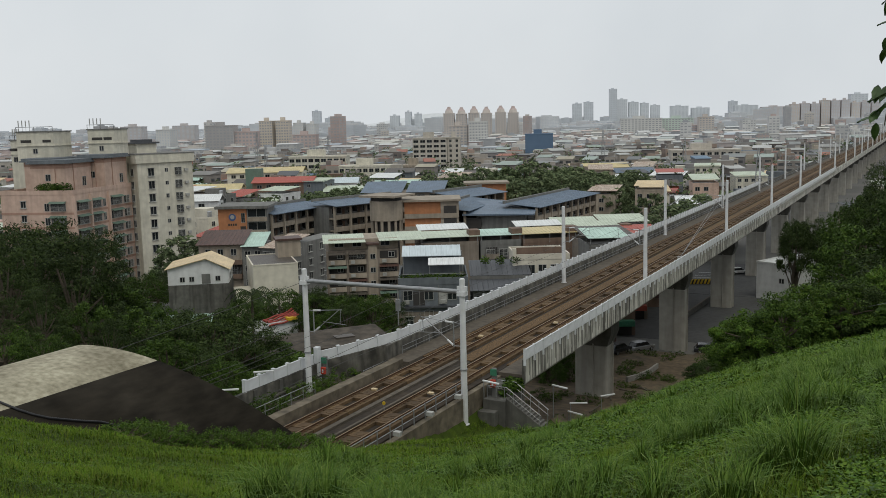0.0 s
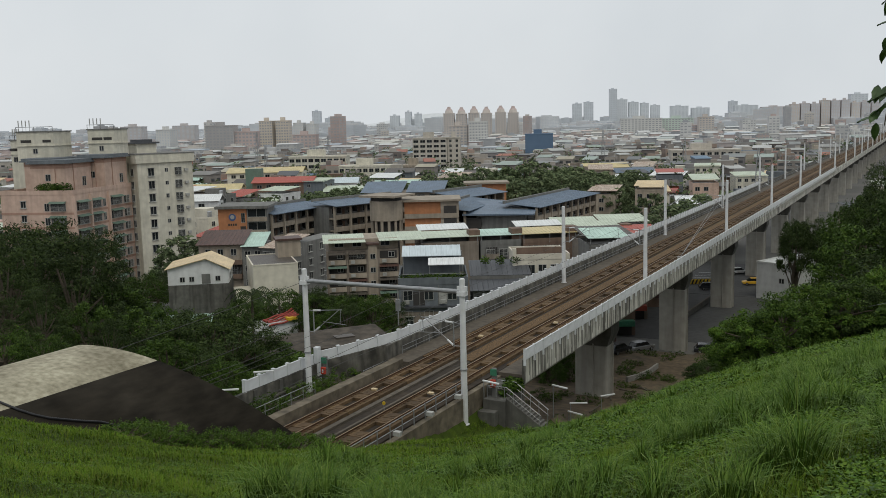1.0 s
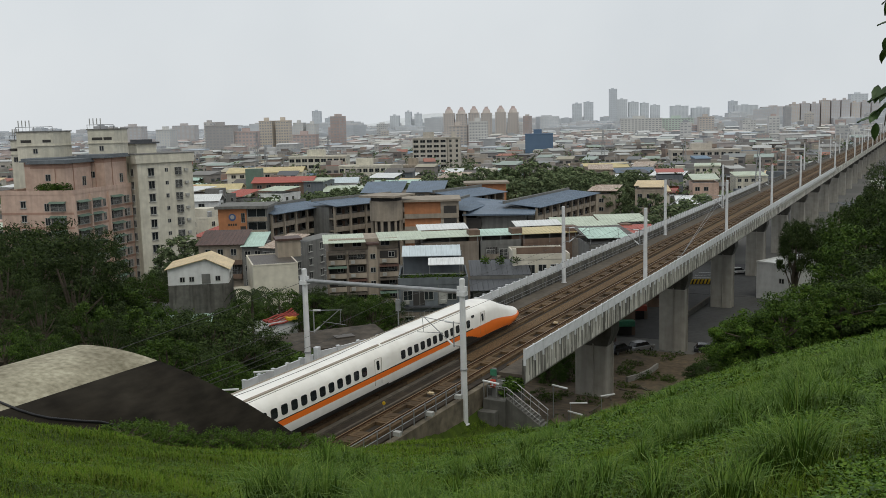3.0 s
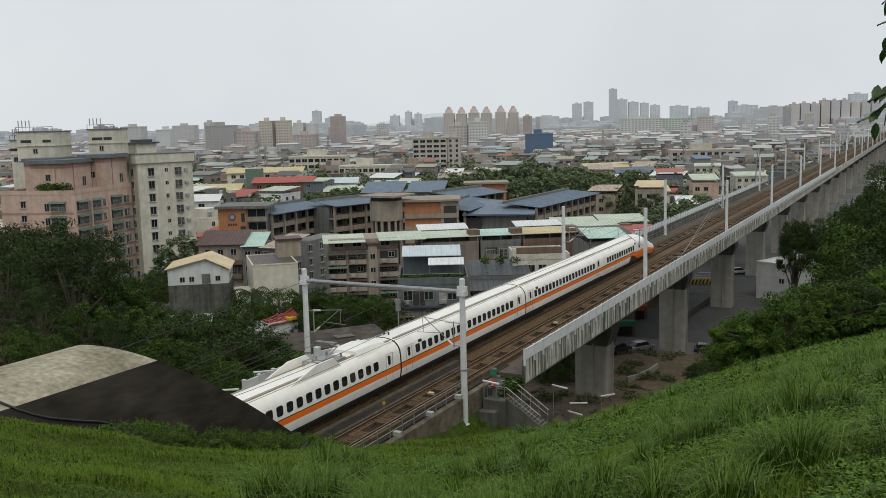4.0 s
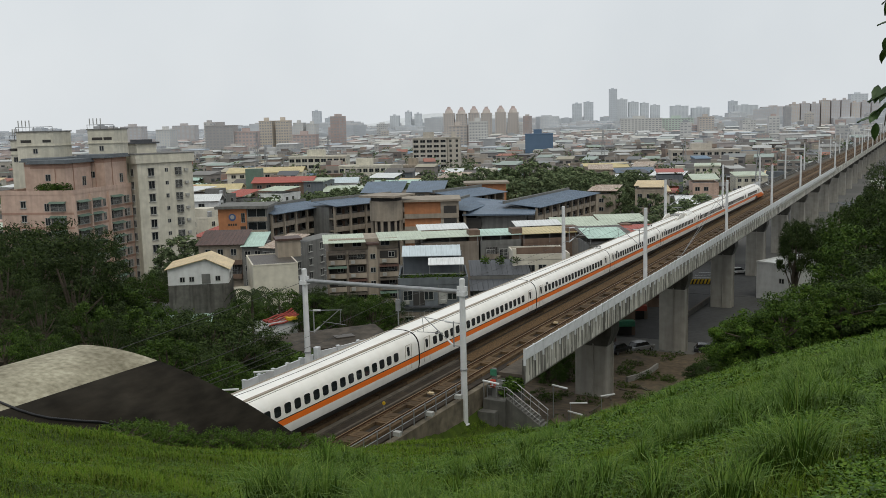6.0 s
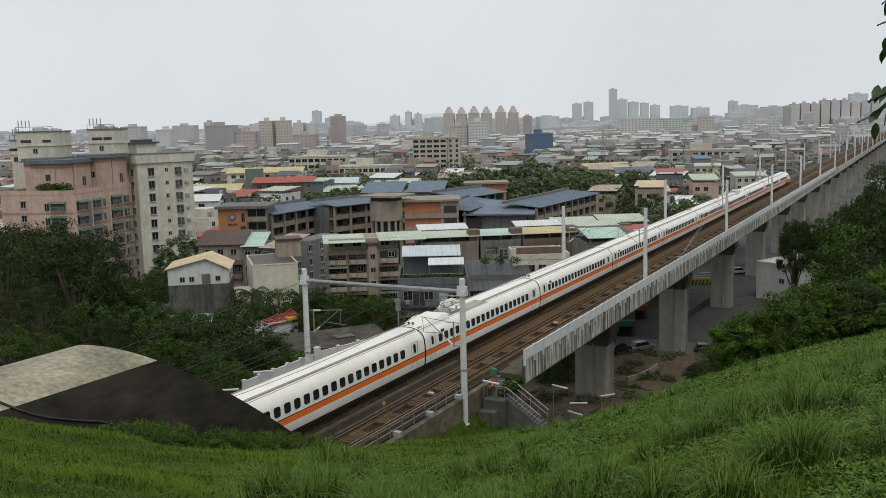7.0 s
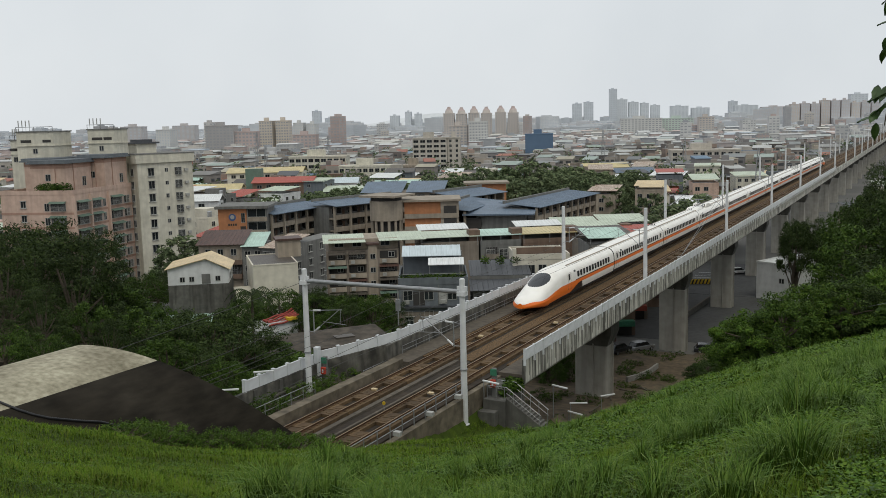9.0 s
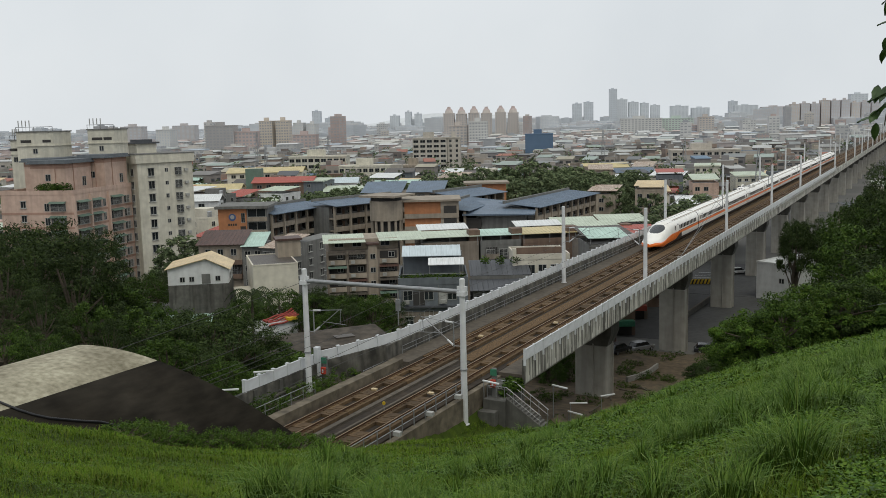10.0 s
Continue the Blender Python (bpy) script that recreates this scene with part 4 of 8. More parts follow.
# ---- salmon apartment block ----
def salmon_block():
    U = (-135.9, 66.1)
    V = (-120.0, 71.0)
    root, w, h = block("salmon_apartment_block", "salmon-pink tiled apartment block with green awnings and caged balconies", "apartment building", U, V, 24, 7.0, "pink", 0, 3.0, z0=-18, parapet=0.9, roof="path", group="apartment towers")
    for k in range(7):
        z = h - 2.6 - 3.0 * k
        for u, ww, st in ((13.2, 3.4, "awning"), (10.6, 1.0, "plain")):
            part("window", window_mesh(ww, 1.5, st), None, root, m=on_face("front", u, z, w, 24))
        for u, ww, st in ((3.4, 4.2, "awning"), (8.6, 4.0, "awning"), (12.0, 0.9, "plain"), (17.0, 4.6, "awning"), (21.5, 2.2, "cage")):
            part("window", window_mesh(ww, 1.6, st), None, root, m=on_face("right", u, z, w, 24))
        part("floor_band", Shape().box(-0.05, w + 0.06, -0.06, 24.05, z - 1.55, z - 1.1), M["pinkband"], root, "darker red-brown tile band")
        part("window", window_mesh(1.1, 1.3, "sill"), None, root, m=on_face("front", 5.2, z + 0.6, w, 24))
    for u in (0.2, 6.3, 13.6):
        part("pilaster", Shape().box(-0.25, 0.25, -0.5, 0, 0, h - 0.3), M["pink"], root, m=on_face("right", u, 0, w, 24))
    # upper storeys set back
    for nm, x0, x1, y0, y1, zz in (("upper_storey", 1.6, 8.2, 6.5, 18, 6.6), ("upper_storey", 5.5, 13.4, 3.0, 13, 6.3), ("upper_storey", 10.5, 16.4, 13.5, 23, 7.0)):
        up = part(nm, Shape().box(x0, x1, y0, y1, h + 0.07, h + zz), M["pink"], root)
        part("eave", Shape().box(x0 - 0.7, x1 + 0.7, y0 - 0.7, y1 + 0.7, h + zz, h + zz + 0.28).box(x0 - 0.4, x1 + 0.4, y0 - 0.4, y1 + 0.4, h + zz + 0.28, h + zz + 0.8), M["bluegrey"], up, "blue-grey overhanging roof edge")
        part("brick_frieze", Shape().box(x0 - 0.04, x1 + 0.04, y0 - 0.04, y1 + 0.04, h + zz - 1.0, h + zz - 0.1), M["pinkband"], up, "red-brown frieze")
        part("window", window_mesh(1.3, 1.9), None, up, m=pose(x1, (y0 + y1) / 2 + 2, h + 2.3, 0, 0, 90))
        part("window", window_mesh(1.1, 1.3), None, up, m=pose((x0 + x1) / 2, y0, h + 3.4))
        part("downpipe", Shape().tube((x1 - 2.2, y0 - 0.1, h), (x1 - 2.2, y0 - 0.1, h + zz), 0.09, n=6).tube((x1 + 0.1, y0 + 3, h), (x1 + 0.1, y0 + 3, h + zz), 0.09, n=6), M["pinkband"], up)
    for k in range(4):
        part("roof_shrub", leaf_clump(1.5 + 0.3 * (k % 2), 420, k), None, root, "green rooftop shrub", m=pose(9.0 + 1.7 * k, 1.3, h + 1.3))
    # plant rooms
    for x0, x1, y0, y1, za, zb in ((-4.2, 4.8, 13, 20, 6.4, 13.0), (-6.5, -4.2, 14, 19, 6.4, 11.2), (9.0, 15.5, 20, 26, 7.0, 13.2)):
        hut = part("plant_room", Shape().box(x0, x1, y0, y1, h + za - 6.5, h + zb), M["cream"], root, "cream rooftop plant room")
        part("slot_window", Shape().box(x0 + 1.0, x0 + 3.6, y0 - 0.06, y0, h + zb - 2.3, h + zb - 1.7), M["dark"], hut)
        part("slot_window", Shape().box(x1 - 2.6, x1 - 0.6, y0 - 0.06, y0, h + zb - 2.3, h + zb - 1.7), M["dark"], hut)
        part("window", window_mesh(1.0, 1.0), None, hut, m=pose((x0 + x1) / 2, y0, h + zb - 4.2))
        part("coping", Shape().box(x0 - 0.2, x1 + 0.2, y0 - 0.2, y1 + 0.2, h + zb, h + zb + 0.25), M["dimgrey"], hut)
        part("ledge", Shape().box(x0 - 0.25, x1 + 0.25, y0 - 0.25, y1 + 0.25, h + zb - 3.1, h + zb - 2.9), M["cream"], hut)
        rail = Shape()
        for x in (x0, (x0 + x1) / 2, x1):
            rail.box(x - 0.04, x + 0.04, y0 - 0.04, y0 + 0.04, h + zb + 0.25, h + zb + 1.2)
        rail.box(x0, x1, y0 - 0.03, y0 + 0.03, h + zb + 1.1, h + zb + 1.2)
        part("guard_rail", rail, M["wire"], hut)
        for j in range(4):
            x = x0 + 0.4 + j * 0.9 if x1 - x0 > 5 else x0 + 0.4 + j * 0.5
            ant = part("antenna", Shape().tube((x, y0 + 0.5, h + zb), (x, y0 + 0.5, h + zb + 2.2 + 0.5 * (j % 2)), 0.04, n=6).box(x - 0.08, x + 0.08, y0 + 0.4, y0 + 0.56, h + zb + 1.3, h + zb + 2.6), M["frame"], hut, "pale panel antenna")


def leaf_clump(r, n, seed):
    rng = np.random.default_rng(seed + 100)
    p = rng.normal(size=(n, 3))
    p = p / np.linalg.norm(p, axis=1)[:, None] * (r * rng.uniform(0.35, 1, (n, 1))) * np.array([1, 1, 0.7])
    return leaf_cards("shrub", p, 0.22, rng, M["leafmid"])


def leaf_cards(name, centres, size, rng, mat, droop=0.0, outward=None, slim=0.45):
    """Small leaf sprays at the given centres, each of its own turn; with outward, they lie on the skin of their clump."""
    n = len(centres)
    a = rng.normal(size=(n, 3))
    a[:, 2] = a[:, 2] * 0.6 - droop
    if outward is None:
        b = np.cross(a, rng.normal(size=(n, 3)))
    else:
        face = outward + 0.42 * rng.normal(size=(n, 3)) + np.array([0, 0, 0.25])
        face /= np.linalg.norm(face, axis=1)[:, None]
        a -= face * np.sum(a * face, axis=1)[:, None]
        b = np.cross(a, face)
    a /= np.linalg.norm(a, axis=1)[:, None]
    b /= np.linalg.norm(b, axis=1)[:, None]
    s = size * rng.uniform(0.6, 1.4, (n, 1))
    v = np.stack([centres - a * s, centres - b * s * slim, centres + a * s, centres + b * s * slim], axis=1).reshape(-1, 3)
    return array_mesh(name, v, np.arange(4 * n).reshape(-1, 4), mat)


salmon_block()


# ---- white gabled workshop ----
def workshop():
    L, R = (-72.8, 48.3), (-64.9, 54.0)
    w = math.hypot(R[0] - L[0], R[1] - L[1])
    turn = math.degrees(math.atan2(R[1] - L[1], R[0] - L[0]))
    root = thing("workshop", pose(L[0], L[1], -13, 0, 0, turn), "white gabled workshop on a dark concrete base, straw-coloured roof", "workshop", "houses")
    d, h = 9.0, 10.1
    part("lower_wall", Shape().box(0, w, 0, d, 0, h - 2.6), M["darkconcrete"], root, "dark stained concrete lower storey")
    ridge = 6.2
    gable = Shape()
    gable.sweep([(0, h - 2.59), (w, h - 2.59), (w, h - 0.3), (ridge, h + 1.5), (0, h + 0.1)], 0, d)
    part("upper_wall", gable, M["whitewall"], root, "white corrugated upper wall")
    rf = Shape()
    for (xa, za), (xb, zb) in (((-0.4, h + 0.05), (ridge, h + 1.62)), ((ridge, h + 1.62), (w + 0.4, h - 0.3))):
        rf.sweep([(xa, za), (xb, zb), (xb, zb + 0.1), (xa, za + 0.1)], -0.5, d + 0.5)
    part("roof", rf, M["creamroof"], root, "straw-coloured metal roof")
    for x in (2.3, 3.8, 8.0):
        part("window", window_mesh(0.7, 0.75), None, root, m=pose(x, 0, h - 1.7))
    part("loading_door", Shape().box(5.4, 6.8, -0.05, 0, h - 2.5, h - 0.9), M["dimgrey"], root)
    for y in (3, 6.5):
        part("window", window_mesh(1.2, 1.0), None, root, m=pose(w, y, h - 1.7, 0, 0, 90))
    for x in (0.6, 3.4, 6.2, 8.6):
        part("buttress", Shape().box(x, x + 0.4, -0.25, 0, 0, h - 2.7), M["darkconcrete"], root)
    slanted_roof(root, -2, 7, -4, -0.05, 1.9, 2.6, "mintroof", "lean_to_roof", label="pale green lean-to roof")


workshop()


# ---- cream blank-walled house with a stair hut ----
def blank_house():
    root, w, h = block("blank_walled_house", "bare cream party wall house with rooftop stair hut", "house", (-60.4, 54.8), (-55.1, 59.9), 13, -2.6, "creamwall", 0, z0=-15, parapet=0.2)
    part("stair_hut", Shape().box(5.0, 9.0, 8.0, 12, h + 0.06, h + 3.0), M["beige"], root, "beige stair hut")
    part("hut_roof", Shape().box(4.7, 9.3, 7.7, 12.3, h + 3.0, h + 3.3), M["brownroof"], root)
    part("annex", Shape().box(-2.8, -0.05, 2, 8, 0, h - 4.5), M["creamwall"], root)
    for k in range(3):
        part("window", window_mesh(1.2, 1.3), None, root, m=on_face("right", 3.0 + 3 * k, h - 2.4, w, 13))
        part("window", window_mesh(1.2, 1.3), None, root, m=on_face("right", 3.0 + 3 * k, h - 5.4, w, 13))


blank_house()


# ---- brown-roofed houses ----
def brown_row():
    root, w, h = block("brown_roofed_house", "old three-storey house under a dark brown sheet roof", "house", (-99.6, 85.1), (-91.2, 89.5), 9, -4.6, "beige", 2, 3.0, (2.0, 4.6, 7.4), (), (1.1, 1.3), parapet=0)
    slanted_roof(root, -0.5, w + 0.3, -0.8, 9, h + 0.1, h + 2.2, "brownroof")
    part("balcony", balcony_mesh(w - 0.3, "brownwall"), None, root, m=pose(w / 2, 0, h - 4.0))
    # Flat dark panel paints the shade of a recessed balcony.
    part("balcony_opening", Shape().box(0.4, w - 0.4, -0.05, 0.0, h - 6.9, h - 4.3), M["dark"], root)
    part("lower_balcony", balcony_mesh(w - 0.6, "brownwall"), None, root, m=pose(w / 2, 0, h - 7.0))
    root, w, h = block("green_roofed_house", "grey three-storey house with pale green sheet roof", "house", (-91.0, 88.8), (-87.0, 91.0), 10, -5.0, "dimgrey", 3, 3.0, (1.2, 3.3), (), (1.1, 1.2), parapet=0)
    slanted_roof(root, -0.2, w + 0.2, -0.7, 9.5, h + 0.1, h + 2.0, "mintroof")
    root, w, h = block("rust_roofed_house", "grey concrete house with rust-streaked sheet roof", "house", (-86.8, 90.0), (-82.0, 90.5), 26, -5.2, "dimgrey", 3, 3.0, (1.4, 3.4), (3, 7, 12, 17, 22), (1.3, 1.4), parapet=0, style="sill")
    slanted_roof(root, -0.3, w + 0.3, -0.7, 12, h + 0.1, h + 1.6, "rustroof")
    for k in range(2):
        part("balcony", balcony_mesh(4.2, "whitewall" if k else "dimgrey"), None, root, m=pose(w / 2, 0, h - 3.1 - 3 * k))


brown_row()


# ---- row of walk-up flats with sheet-metal roofs ----
def walkups():
    L, R = (-65.8, 83.6), (-54.4, 91.8)
    root, w, h = block("walk_up_flats", "five-storey beige walk-up flats with deep balconies and pale sheet roof", "apartment building", L, R, 11, -4.2, "taupe", 0, z0=-18, parapet=0, group="row of flats")
    part("stair_shaft", Shape().box(8.0, 9.8, -0.9, 2.5, 0, h + 1.0), M["beige"], root, "beige stair shaft")
    part("shaft_cap", Shape().box(7.7, 10.1, -1.2, 2.8, h + 1.0, h + 1.35), M["brownroof"], root)
    for k in range(5):
        z = h - 2.55 - 2.65 * k
        for x, bw in ((2.0, 3.4), (5.9, 3.4), (12.0, 3.6)):
            part("balcony", balcony_mesh(bw, "beige", (k + int(x)) % 4 == 1), None, root, m=pose(x, 0, z))
            # Dark panel on the wall stands in for the balcony's deep shade.
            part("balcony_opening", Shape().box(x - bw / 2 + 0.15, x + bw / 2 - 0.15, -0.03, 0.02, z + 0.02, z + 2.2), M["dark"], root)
            part("window", window_mesh(bw * 0.3, 0.9), None, root, m=pose(x + 0.6, -0.04, z + 1.5))
            if (k * 3 + int(x)) % 4:
                slanted_roof(root, x - bw / 2 - 0.1, x + bw / 2 + 0.1, -1.75, -1.0, z + 1.95, z + 2.3, ("tealawning", "brownroof", "greyroof")[(k + int(x)) % 3], "awning", 0.04, "faded sheet awning")
            part("air_conditioner", Shape().box(x - 1.3, x - 0.5, -1.55, -1.1, z + 0.1, z + 0.7), M["frame"], root, "grey air conditioner box")
        part("window", window_mesh(0.9, 0.9), None, root, m=pose(8.9, -0.9, z + 1.3))
        part("window", window_mesh(1.2, 1.3, "cage"), None, root, m=on_face("left", 4 + (k % 2), z + 1.2, w, 11))
    for x in (0.15, 3.95, 7.8, 10.0):
        part("pillar", Shape().box(x - 0.18, x + 0.18, -1.0, 0, 0, h + 0.05), M["taupe"], root)
    part("top_storey", Shape().box(0.5, w, 1.2, 10.5, h + 0.004, h + 2.0), M["beige"], root)
    for x in (2.5, 6.0, 11.5):
        part("window", window_mesh(1.6, 1.0), None, root, m=pose(x, 1.2, h + 1.1))
    slanted_roof(root, -0.6, 7.6, -1.5, 8, h + 1.7, h + 2.3, "greenroof", label="pale green sheet roof")
    slanted_roof(root, 10.2, w + 5.4, -1.3, 8, h + 1.8, h + 2.4, "greenroof", label="pale green sheet roof")
    d = Vector((R[0] - L[0], R[1] - L[1])).normalized()
    for k, (s, ww, mat, wall) in enumerate(((18.5, 11.5, "greenroof", "taupe"), (30.4, 8.2, "mintroof", "dimgrey"), (39.0, 11.0, "yellowroof", "brownwall"), (50.5, 11.0, "greenroof", "taupe"))):
        a = (L[0] + d.x * s, L[1] + d.y * s)
        b = (a[0] + d.x * ww, a[1] + d.y * ww)
        r2, w2, h2 = block("walk_up_flats", "walk-up flats behind, rooftop storey under sheet metal", "apartment building", a, b, 11, -4.3, wall, 3, 2.7, [2 + 2.6 * j for j in range(int((ww - 2) / 2.6))], (), (1.6, 1.4), "cage", z0=-18, parapet=0.9, group="row of flats")
        slanted_roof(r2, -0.3, w2 + 0.2, -0.2, 7.5, h2 + 1.9, h2 + 2.35, mat)
        posts(r2, [(0.2, 0), (w2 / 2, 0), (w2 - 0.2, 0)], h2, [h2 + 1.85] * 3)
        part("roof_room", Shape().box(1, w2 - 1, 3.5, 9.5, h2 + 0.07, h2 + 2.05), M["dimgrey"], r2)
        for j in range(int((w2 - 2) / 3.2)):
            for z in (h2 - 2.6, h2 - 5.3):
                part("balcony", balcony_mesh(2.6, "taupe" if (j + k) % 2 else "beige"), None, r2, m=pose(2.2 + 3.2 * j, 0, z))
                # Recess shade is only a dark panel behind each balcony.
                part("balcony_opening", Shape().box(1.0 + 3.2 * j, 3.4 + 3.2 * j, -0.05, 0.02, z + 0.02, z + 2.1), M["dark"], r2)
        part("chimney_room", Shape().box(w2 - 1.8, w2 + 0.4, 0.5, 3.5, h2 + 0.9, h2 + 3.0), M["brownwall"], r2, "brown stair hut")
        if k in (0, 2):
            slanted_roof(r2, 0.5, w2 - 0.5, 8.5, 13, h2 + 2.5, h2 + 3.2, "whiteroof", "rear_roof")


walkups()


# ---- dark terrace-roofed house before the flats ----
def terrace_house():
    L, R = (-34.3, 57.2), (-24.9, 62.2)
    root, w, h = block("terrace_house", "blue-grey clad house with planted roof terrace", "house", L, R, 12, -4.6, "bluegrey", 2, 3.2, (1.4, 4.6, 8.2), (), (1.3, 1.4), z0=-18, parapet=1.1)
    part("lower_facade", Shape().box(-0.04, w + 0.04, -0.05, 0, h - 7.8, h - 4.2), M["taupe"], root, "stained lower facade")
    for x in (1.6, 4.6, 7.6, 9.6):
        part("window", window_mesh(1.1, 1.2, "sill"), None, root, m=pose(x, -0.06, h - 5.6))
    slanted_roof(root, 0.4, 9.8, 5.5, 10, h + 3.7, h + 4.8, "iceroof", "terrace_roof", label="ice-blue sheet roof")
    slanted_roof(root, 4.6, 10.2, 2.5, 5.3, h + 2.7, h + 3.4, "whiteroof", "terrace_roof", label="white sheet roof")
    posts(root, [(0.6, 5.7), (9.6, 5.7), (4.8, 2.7), (10.0, 2.7)], h, [h + 3.6, h + 3.6, h + 2.6, h + 2.6])
    part("terrace_room", Shape().box(0.6, 9.6, 7.5, 11.5, h + 0.07, h + 3.4), M["bluegrey"], root)
    for k in range(9):
        pot = thing("potted_plant", root.matrix_basis @ pose(0.7 + 1.1 * k, 0.75, h + 0.06), "green shrub in a pot on the roof terrace", "plant", "terrace plants")
        part("pot", Shape().tube((0, 0, 0), (0, 0, 0.45), 0.2, 0.28, 10), M["beige"] if k % 2 else M["whitewall"], pot)
        part("foliage", leaf_clump(0.75 + 0.12 * (k % 3), 110, 20 + k), None, pot, m=pose(0, 0, 1.0))
    part("eave_band", Shape().box(-0.3, w + 0.3, -0.55, -0.02, h - 3.55, h - 3.3), M["darkroof"], root, "dark sheet eave between the storeys")
    for k, x in enumerate((0.5, 3.2, 6.1, 9.3)):
        part("downpipe", Shape().tube((x, -0.12, 0.5), (x, -0.12, h - 0.1), 0.06, n=6), M["dimgrey"], root)
        part("air_conditioner", Shape().box(x + 0.3, x + 1.1, -0.42, 0, h - 2.9 - 3.3 * (k % 2), h - 2.3 - 3.3 * (k % 2)), M["frame"], root, "grey air conditioner box")
    part("side_opening", Shape().box(2.2, 4.0, -0.03, 0, h - 3.2, h - 1.0), M["dark"], root)
    part("shutter", Shape().box(6.0, 7.4, -0.05, 0, h - 3.0, h - 0.9), M["frame"], root, "grey roller shutter")
    part("laundry_rail", Shape().tube((0.6, -0.1, h + 1.7), (w - 0.4, -0.1, h + 1.7), 0.025, n=5).tube((0.6, -0.1, h + 1.0), (0.6, -0.1, h + 1.7), 0.025, n=5).tube((w - 0.4, -0.1, h + 1.0), (w - 0.4, -0.1, h + 1.7), 0.025, n=5), M["steel"], root)
    a, b = (-24.7, 63.4), (-16.6, 67.7)
    r2, w2, h2 = block("slate_roofed_house", "low grey house under dark slate-blue sheet roofs", "house", a, b, 12, -5.9, "dimgrey", 2, 3.0, (1.2, 2.8, 6.2, 9.2), (), (1.3, 1.5), z0=-18, parapet=0)
    slanted_roof(r2, -0.4, w2 + 0.6, -1.0, 4.5, h2 + 0.2, h2 + 1.0, "darkroof")
    slanted_roof(r2, -0.2, w2 + 0.4, 4.6, 12, h2 + 1.6, h2 + 3.0, "darkroof")
    part("clerestory", Shape().box(0, w2, 4.6, 4.9, h2 + 0.9, h2 + 1.6), M["dimgrey"], r2)
    for k in range(3):
        part("roof_planting", leaf_clump(1.0, 120, 50 + k), None, r2, m=pose(2.5 + 2.5 * k, 9, h2 + 3.4))
    # white house by the barrier
    r3, w3, h3 = block("white_house", "cream-white house with black mould on the parapet", "house", (-22.3, 74.8), (-14.6, 79.2), 10, -2.6, "creamwall", 2, 3.0, (2.5, 4.4, 6.4), (), (1.2, 1.6), z0=-17, parapet=0.9, first=1.7)
    part("gable_post", Shape().box(-0.5, 0.1, -0.3, 0.4, 0, h3 + 1.9), M["creamwall"], r3)
    part("rear_wall", Shape().box(0.2, w3, 6, 6.3, h3 + 0.07, h3 + 1.2), M["brownwall"], r3)
    # further roofs along the line
    for k, (p, q, top, mat, wall) in enumerate((((-15.5, 92), (-9.5, 95.5), -2.5, "mintroof", "dimgrey"), ((-19, 100), (-11.5, 105), -3.2, "greyroof", "taupe"), ((-13.5, 112), (-8.5, 115), -4.0, "redroof", "brownwall"), ((-24, 112), (-16, 117), -3.6, "greenroof", "beige"), ((-14, 128), (-7.5, 132), -5.5, "redroof", "taupe"), ((-27, 135), (-18, 140), -4.5, "greenroof", "dimgrey"), ((-40, 140), (-31, 145), -6, "greenroof", "beige"))):
        r4, w4, h4 = block("town_house", "narrow town house with sheet-metal roof storey", "house", p, q, 4.5 if top == -5.5 else 10, top, wall, 2, 3.0, (1.5, 4.5), (2.5, 6), (1.4, 1.3), z0=-18, parapet=0.5)
        slanted_roof(r4, -0.3, w4 + 0.3, -0.4, 4.2 if top == -5.5 else 9, h4 + 1.7, h4 + 2.5, mat)
        posts(r4, [(0.2, 0), (w4 - 0.2, 0)], h4, [h4 + 1.55] * 2)


terrace_house()


# ---- school with blue roofs ----
def gallery(name, label, L, R, depth, top, floors, bays, roof="blueroof", wall="drumwall", rise=1.3, fh=3.4):
    """A classroom wing with open galleries: slabs, columns, parapets and a mono-pitch metal roof."""
    w = math.hypot(R[0] - L[0], R[1] - L[1])
    turn = math.degrees(math.atan2(R[1] - L[1], R[0] - L[0]))
    root = thing(name, pose(L[0], L[1], -17.6, 0, 0, turn), label, "school building", "school wings")
    h = top + 17.6
    part("rear_wall", Shape().box(0, w, 2.4, depth, 0, h - 0.3), M["dimgrey"], root)
    for k in range(floors):
        z = h - fh * (k + 1)
        part("floor_slab", Shape().box(0, w, -0.1, 2.4, z - 0.3, z), M[wall], root)
        part("gallery_parapet", Shape().box(0, w, -0.12, 0.06, z, z + 1.05), M[wall], root)
        for j in range(bays):
            u = w * (j + 0.5) / bays
            part("window", window_mesh(w / bays * 0.62, 1.5), None, root, m=pose(u, 2.4, z + 1.9))
            part("classroom_door", Shape().box(u + w / bays * 0.35, u + w / bays * 0.35 + 0.9, 2.34, 2.4, z, z + 2.2), M["brownwall"], root)
    for j in range(bays + 1):
        u = w * j / bays
        part("column", Shape().box(u - 0.28, u + 0.28, -0.4, 0.2, 0, h), M[wall], root)
    part("end_wall", Shape().box(w - 0.02, w + 0.25, -0.1, depth, 0, h - 0.2), M[wall], root)
    slanted_roof(root, -0.6, w + 0.8, -1.6, depth + 1, h + 0.15, h + rise, roof, thick=0.16, label="slate-blue metal roof")
    part("roof_beam", Shape().box(-0.8, w + 1.0, depth * 0.9, depth * 0.9 + 0.7, h + rise - 0.3, h + rise + 0.5), M["dimgrey"], root)
    return root, w, h


